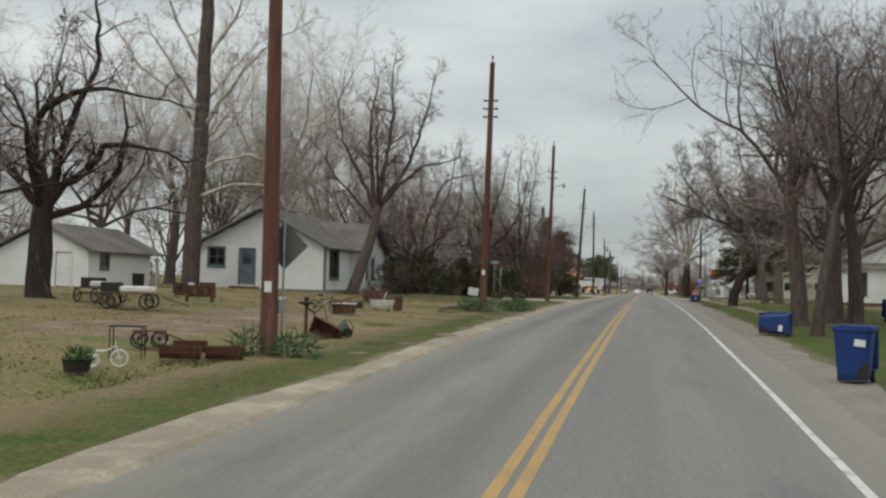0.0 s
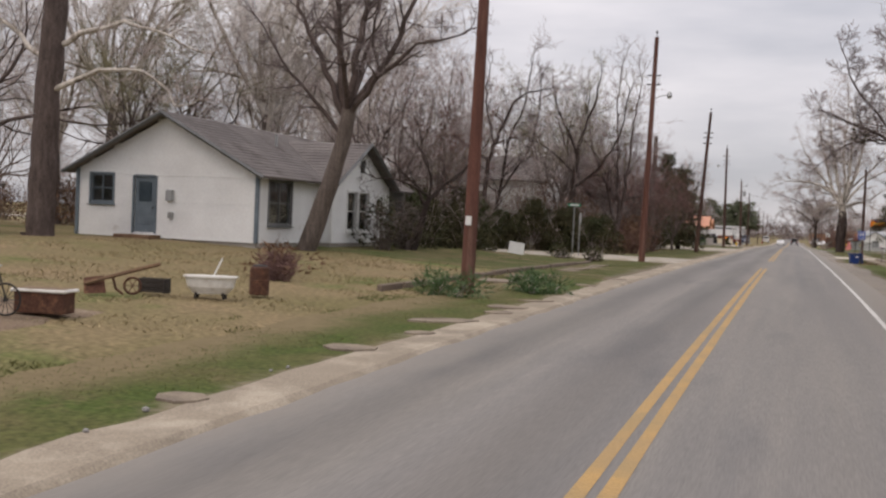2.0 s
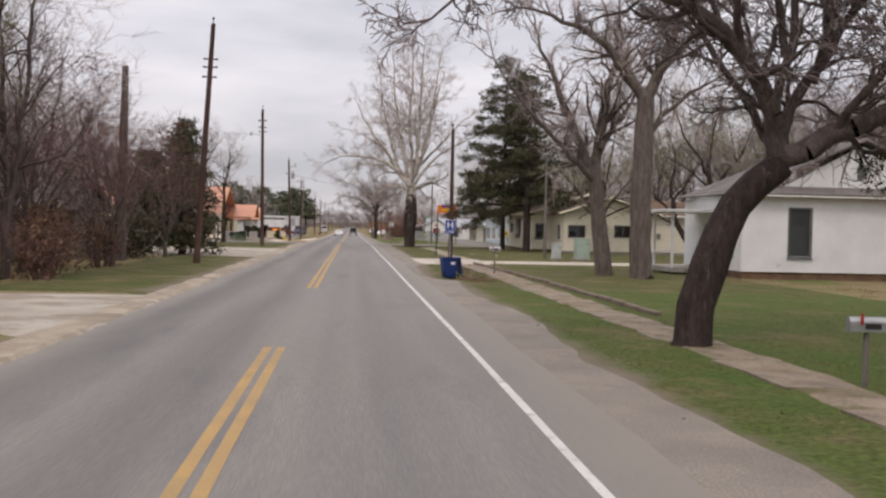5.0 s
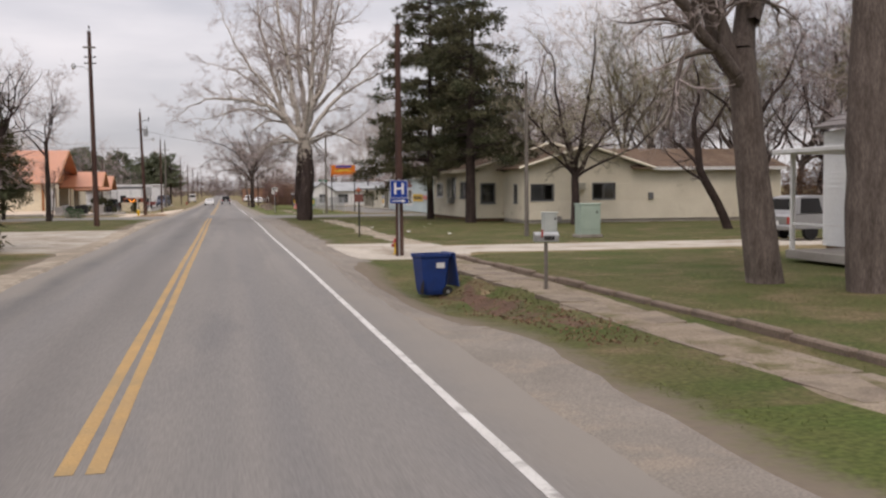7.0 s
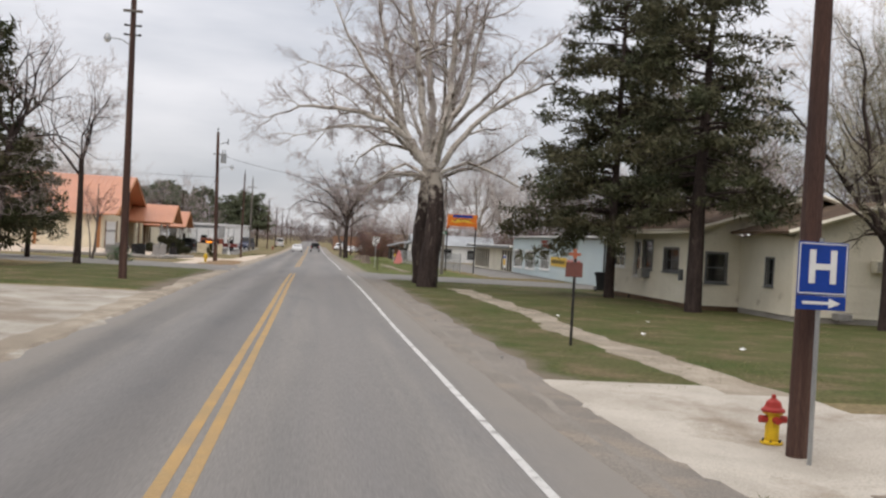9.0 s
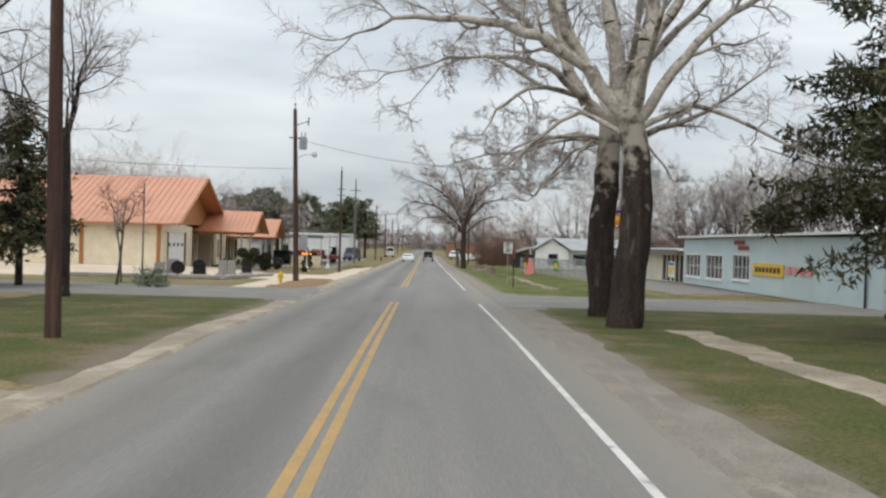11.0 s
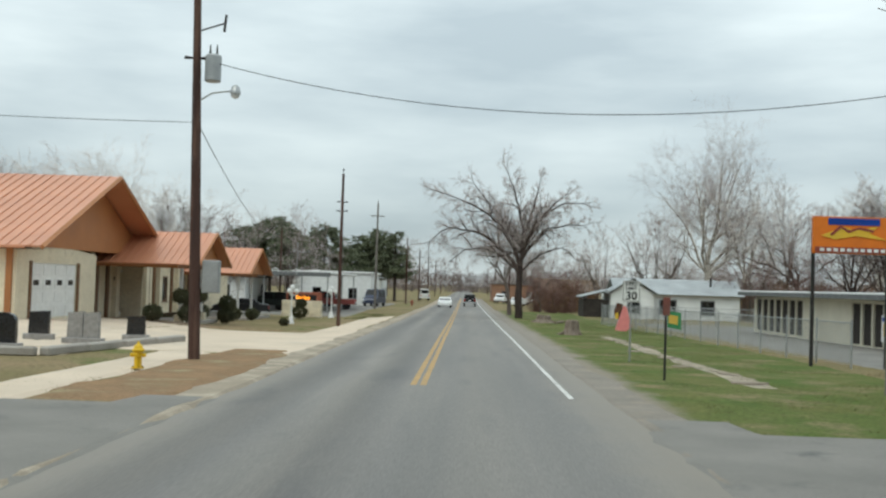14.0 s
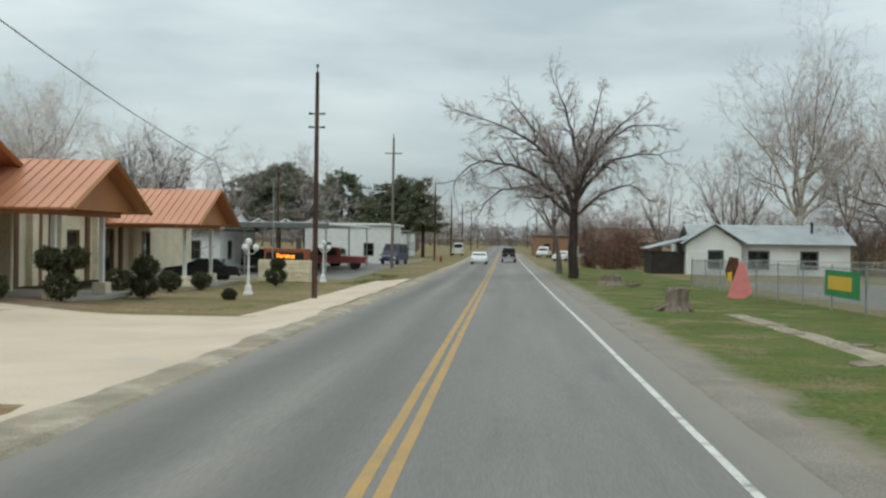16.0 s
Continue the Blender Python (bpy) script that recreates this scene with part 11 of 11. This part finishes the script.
# --- lawn blades
def lawn(name, seed, areas, material, label, h=0.04):
    r = np.random.default_rng(seed)
    vs = []
    for x0, x1, y0, y1, dens in areas:
        n = int((x1 - x0) * (y1 - y0) * dens * 1.5)
        x, y = r.uniform(x0, x1, n), r.uniform(y0, y1, n)
        keep = np.array([noise.noise(Vector((a * 0.45, b * 0.45, seed))) > -0.12 + 0.25 * abs(2 * (a - x0) / (x1 - x0) - 1) for a, b in zip(x, y)])
        x, y = x[keep], y[keep]
        z = np.array([ground_z(a, b) for a, b in zip(x, y)]) - 0.06
        n = len(x)
        t, l = r.uniform(0, 6.283, n), h * r.uniform(0.5, 1.3, n)
        wx, wy = np.cos(t) * 0.016, np.sin(t) * 0.016
        lx, ly = r.normal(0, 0.085, n), r.normal(0, 0.085, n)
        vs.append(np.stack([np.stack([x - wx, y - wy, z], 1), np.stack([x + wx, y + wy, z], 1), np.stack([x + lx, y + ly, z + l + 0.03], 1)], 1).reshape(-1, 3))
    v = np.concatenate(vs)
    o = new(name, array_mesh(name, v, np.arange(len(v)).reshape(-1, 3), material))
    return tagged(o, label, "grass", kind="stuff")


lawn("grass", 1, [(-8.2, -5.0, 2, 80, 120), (-9, -5.2, 94, 128, 60), (-11, -5.0, 152, 178, 90), (-9, -5.2, 190, 196, 40), (5.6, 9.5, 55, 123, 130), (5.6, 12, 130, 176, 90), (6.0, 13, 188, 262, 130), (8.8, 18, 60, 122, 50), (5.5, 9.5, 15, 55, 70), (-9.2, -6.5, 256, 275, 60)], BLADES, "short green grass along the verges")
lawn("dry_grass", 2, [(-22, -7.5, 8, 76, 32), (9, 22, 60, 122, 30), (9, 20, 128, 176, 34), (-22, -9, 150, 178, 30), (-16, -9, 66, 82, 40), (12, 20, 188, 206, 20)], TAN_BLADES, "dormant tan grass on the lawns", 0.04)

# --- footpaths, edging and clutter in pieces
path = thing("footpath", "old broken concrete footpath beside the verge", "footpath", Matrix.Translation((0, 0, 0)), kind="structure")
r2 = random.Random(9)
slab_meshes = []
for i in range(4):
    w, l = 0.56 + 0.04 * r2.random(), 0.74
    o = [(-w + r2.uniform(0, 0.12), -l), (w - r2.uniform(0, 0.1), -l + r2.uniform(0, 0.08)), (w, l - r2.uniform(0, 0.15)), (r2.uniform(-0.2, 0.2), l), (-w, l - r2.uniform(0, 0.1))]
    slab_meshes.append(Shape().slab(o, -0.06, 0.02).mesh("paving_slab", OLD_PATH))


def slabs(x0, y0, x1, y1, skip=0.12):
    a, b = Vector((x0, y0)), Vector((x1, y1))
    n = int((b - a).length / 1.52)
    for i in range(n):
        if r2.random() < skip:
            continue
        p = a.lerp(b, (i + 0.5) / n)
        o = new("paving_slab", r2.choice(slab_meshes))
        o.parent = path
        d = b - a
        o.matrix_local = Matrix.Translation((p.x, p.y, ground_z(p.x, p.y) - 0.02 + r2.uniform(-0.014, 0.012))) @ Matrix.Rotation(math.atan2(-d.x, d.y) + r2.uniform(-0.05, 0.05), 4, "Z") @ Matrix.Rotation(r2.uniform(-0.03, 0.03), 4, "Y")


PATH_DIRT = mat("sandy_path_dirt", (0.29, 0.24, 0.182), (0.205, 0.165, 0.122), scale=1.3, fine=25, grain=0.3, bump=0.6, c3=(0.13, 0.115, 0.06), spots=0.57, spot_scale=1.1, rough=0.97, spec=0.1)
lay("footpath", 7.15, 8.6, 64, 123.5, PATH_DIRT, 0.0, "sandy worn strip under the broken footpath", "footpath", 0.2, 0.3, 79, 0.06)
slabs(7.75, 58, 7.85, 104, 0.1)
slabs(7.85, 104, 7.7, 123.5, 0.08)
slabs(-7.4, 55, -7.3, 76, 0.3)
lay("dirt_track", 8.3, 9.3, 196, 228, SHOULDER, -0.012, "faint dirt path in the grass", "dirt track", 0.2, 0.3, 36)
lay("dirt_track", 7.9, 9.5, 129, 166, SHOULDER, -0.006, "worn dirt track in the lawn", "dirt track", 0.2, 0.5, 31)
lay("dirt_bank", 6.15, 7.0, 103.5, 115, RED_DIRT, 0.0, "bare reddish dirt bank beside the road", "dirt bank", 0.25, 0.4, 32)
lay("dirt_patch", -14, -9.5, 22, 40, DIRT, -0.035, "worn bare patch in the lawn", "dirt patch", 0.5, 0.9, 34)
edge = thing("edging", "low weathered concrete edging along the lawn", "edging", Matrix.Translation((0, 0, 0)), kind="structure")
em = Shape().box(0, 0, 0.04, 1.46, 0.16, 0.3, c=0.03).mesh("edging_block", mat("stained_edging_concrete", (0.2, 0.155, 0.12), (0.13, 0.1, 0.08), scale=1.5, fine=25, grain=0.3, bump=0.5, rough=0.95))


def edging(x0, y0, x1, y1):
    a, b = Vector((x0, y0)), Vector((x1, y1))
    n = int((b - a).length / 1.5)
    for i in range(n):
        p, d = a.lerp(b, (i + 0.5) / n), b - a
        o = new("edging_block", em)
        o.parent = edge
        o.matrix_local = Matrix.Translation((p.x, p.y, ground_z(p.x, p.y) - 0.08 + r2.uniform(-0.03, 0.02))) @ Matrix.Rotation(math.atan2(d.y, d.x) + r2.uniform(-0.02, 0.02), 4, "Z")


edging(8.95, 88, 8.9, 105)
edging(8.9, 105, 8.2, 122.8)
edging(-8.5, 48.5, -8.3, 60)
edging(-8.3, 60, -7.9, 74)
fr3 = random.Random(21)
frag = []
for i in range(5):
    n = 7
    o = [((0.34 + 0.14 * fr3.random()) * math.cos(k * 6.283 / n) * (1.5 if i % 2 else 1.0), (0.3 + 0.12 * fr3.random()) * math.sin(k * 6.283 / n)) for k in range(n)]
    frag.append(Shape().slab(o, -0.06, 0.012).mesh("concrete_fragment", OLD_PATH))
for x, y, s in ((-4.85, 38.6, 1.3), (-4.6, 41.0, 0.9), (-4.95, 43.2, 1.4), (-4.5, 45.6, 1.1), (-4.7, 47.0, 1.5), (-4.55, 49.2, 0.9), (-4.8, 34.0, 1.0), (-4.7, 30.5, 1.2), (-4.9, 26.4, 0.9), (-5.3, 23.0, 0.8), (-4.7, 56.5, 1.0), (-4.6, 61.0, 0.9), (-7.0, 57.4, 1.3), (-6.8, 60.6, 1.2),
                (8.0, 212.5, 1.0), (8.6, 208.6, 1.1), (8.2, 204.0, 1.2), (9.0, 201.2, 1.0), (8.7, 198.0, 1.2), (9.3, 216.5, 0.9), (8.9, 222.5, 1.2), (8.6, 219.5, 0.9)):
    o = tagged(new("concrete_fragment", fr3.choice(frag)), "flat broken piece of old concrete in the verge", "concrete fragment", "concrete fragments")
    o.matrix_world = at(x, y, fr3.uniform(0, 360), s * 0.8, 0.0)
lt = random.Random(4)
lm = [Shape().add([(-0.05, -0.03, 0), (0.05, -0.03, 0.01), (0.05, 0.03, 0.03), (-0.05, 0.03, 0.015)], [(0, 1, 2, 3)]).mesh("paper_scrap", SIGN_WHITE)]
for x, y in ((12.2, 146), (10.4, 141), (13.5, 151), (9.4, 147), (11.8, 137.5)):
    o = tagged(new("paper_scrap", lm[0]), "small scrap of white paper on the grass", "litter", "litter")
    o.matrix_world = at(x, y, lt.uniform(0, 360), 1.6, 0.05)
for i in range(14):
    x, y = lt.choice(((-4.6, lt.uniform(20, 60)), (5.2, lt.uniform(100, 150)), (5.0, lt.uniform(60, 100))))
    o = tagged(new("stone", Shape().lathe([(0.02, -0.02), (0.06, 0), (0.05, 0.04), (0.01, 0.06)], 7).mesh("stone", GRANITE_GREY)), "small loose stone on the shoulder", "stone", "loose stones")
    o.matrix_world = at(x + lt.uniform(-0.4, 0.4), y, lt.uniform(0, 360), lt.uniform(0.3, 0.7))
# leaf litter on the bank
lr = np.random.default_rng(12)
lc = np.stack([lr.uniform(6.0, 7.1, 300), lr.uniform(102, 115, 300)], 1)
v, f = leaves([(a, b, ground_z(a, b) + 0.02) for a, b in lc], 5, 0.25, 0.05, 0.032, 13, flat=0.06)
tagged(new("leaf_litter", array_mesh("leaf_litter", v, f, BROWN_LEAF)), "brown dead leaves scattered on the bank", "leaf litter", kind="stuff")
# distant woods that close the end of the road
wr = np.random.default_rng(14)
wc = np.stack([wr.uniform(-260, 260, 5200), wr.uniform(640, 730, 5200)], 1)
wh = [ground_z(a, b) + 0.5 + 11 * wr.random() ** 1.4 * (0.75 + 0.4 * noise.noise(Vector((a * 0.05, b * 0.05, 3)))) for a, b in wc]
v, f = leaves([(a, b, h) for (a, b), h in zip(wc, wh)], 14, 1.8, 1.6, 0.3, 15, up=0.6)
tagged(new("distant_woods", array_mesh("distant_woods", v, f, DARK_TWIG)), "grey leafless woods along the horizon", "woods", kind="stuff")
# far tree line along the horizon
for i in range(56):
    side = -1 if i % 2 else 1
    y = 380 + 11 * (i % 28) + rng.uniform(-6, 6)
    x = side * (14 + abs(rng.gauss(0, 1)) * 45 + (y - 380) * 0.02)
    copy_thing(proto[5], at(x, y, rng.uniform(0, 360), rng.uniform(0.75, 1.1)))
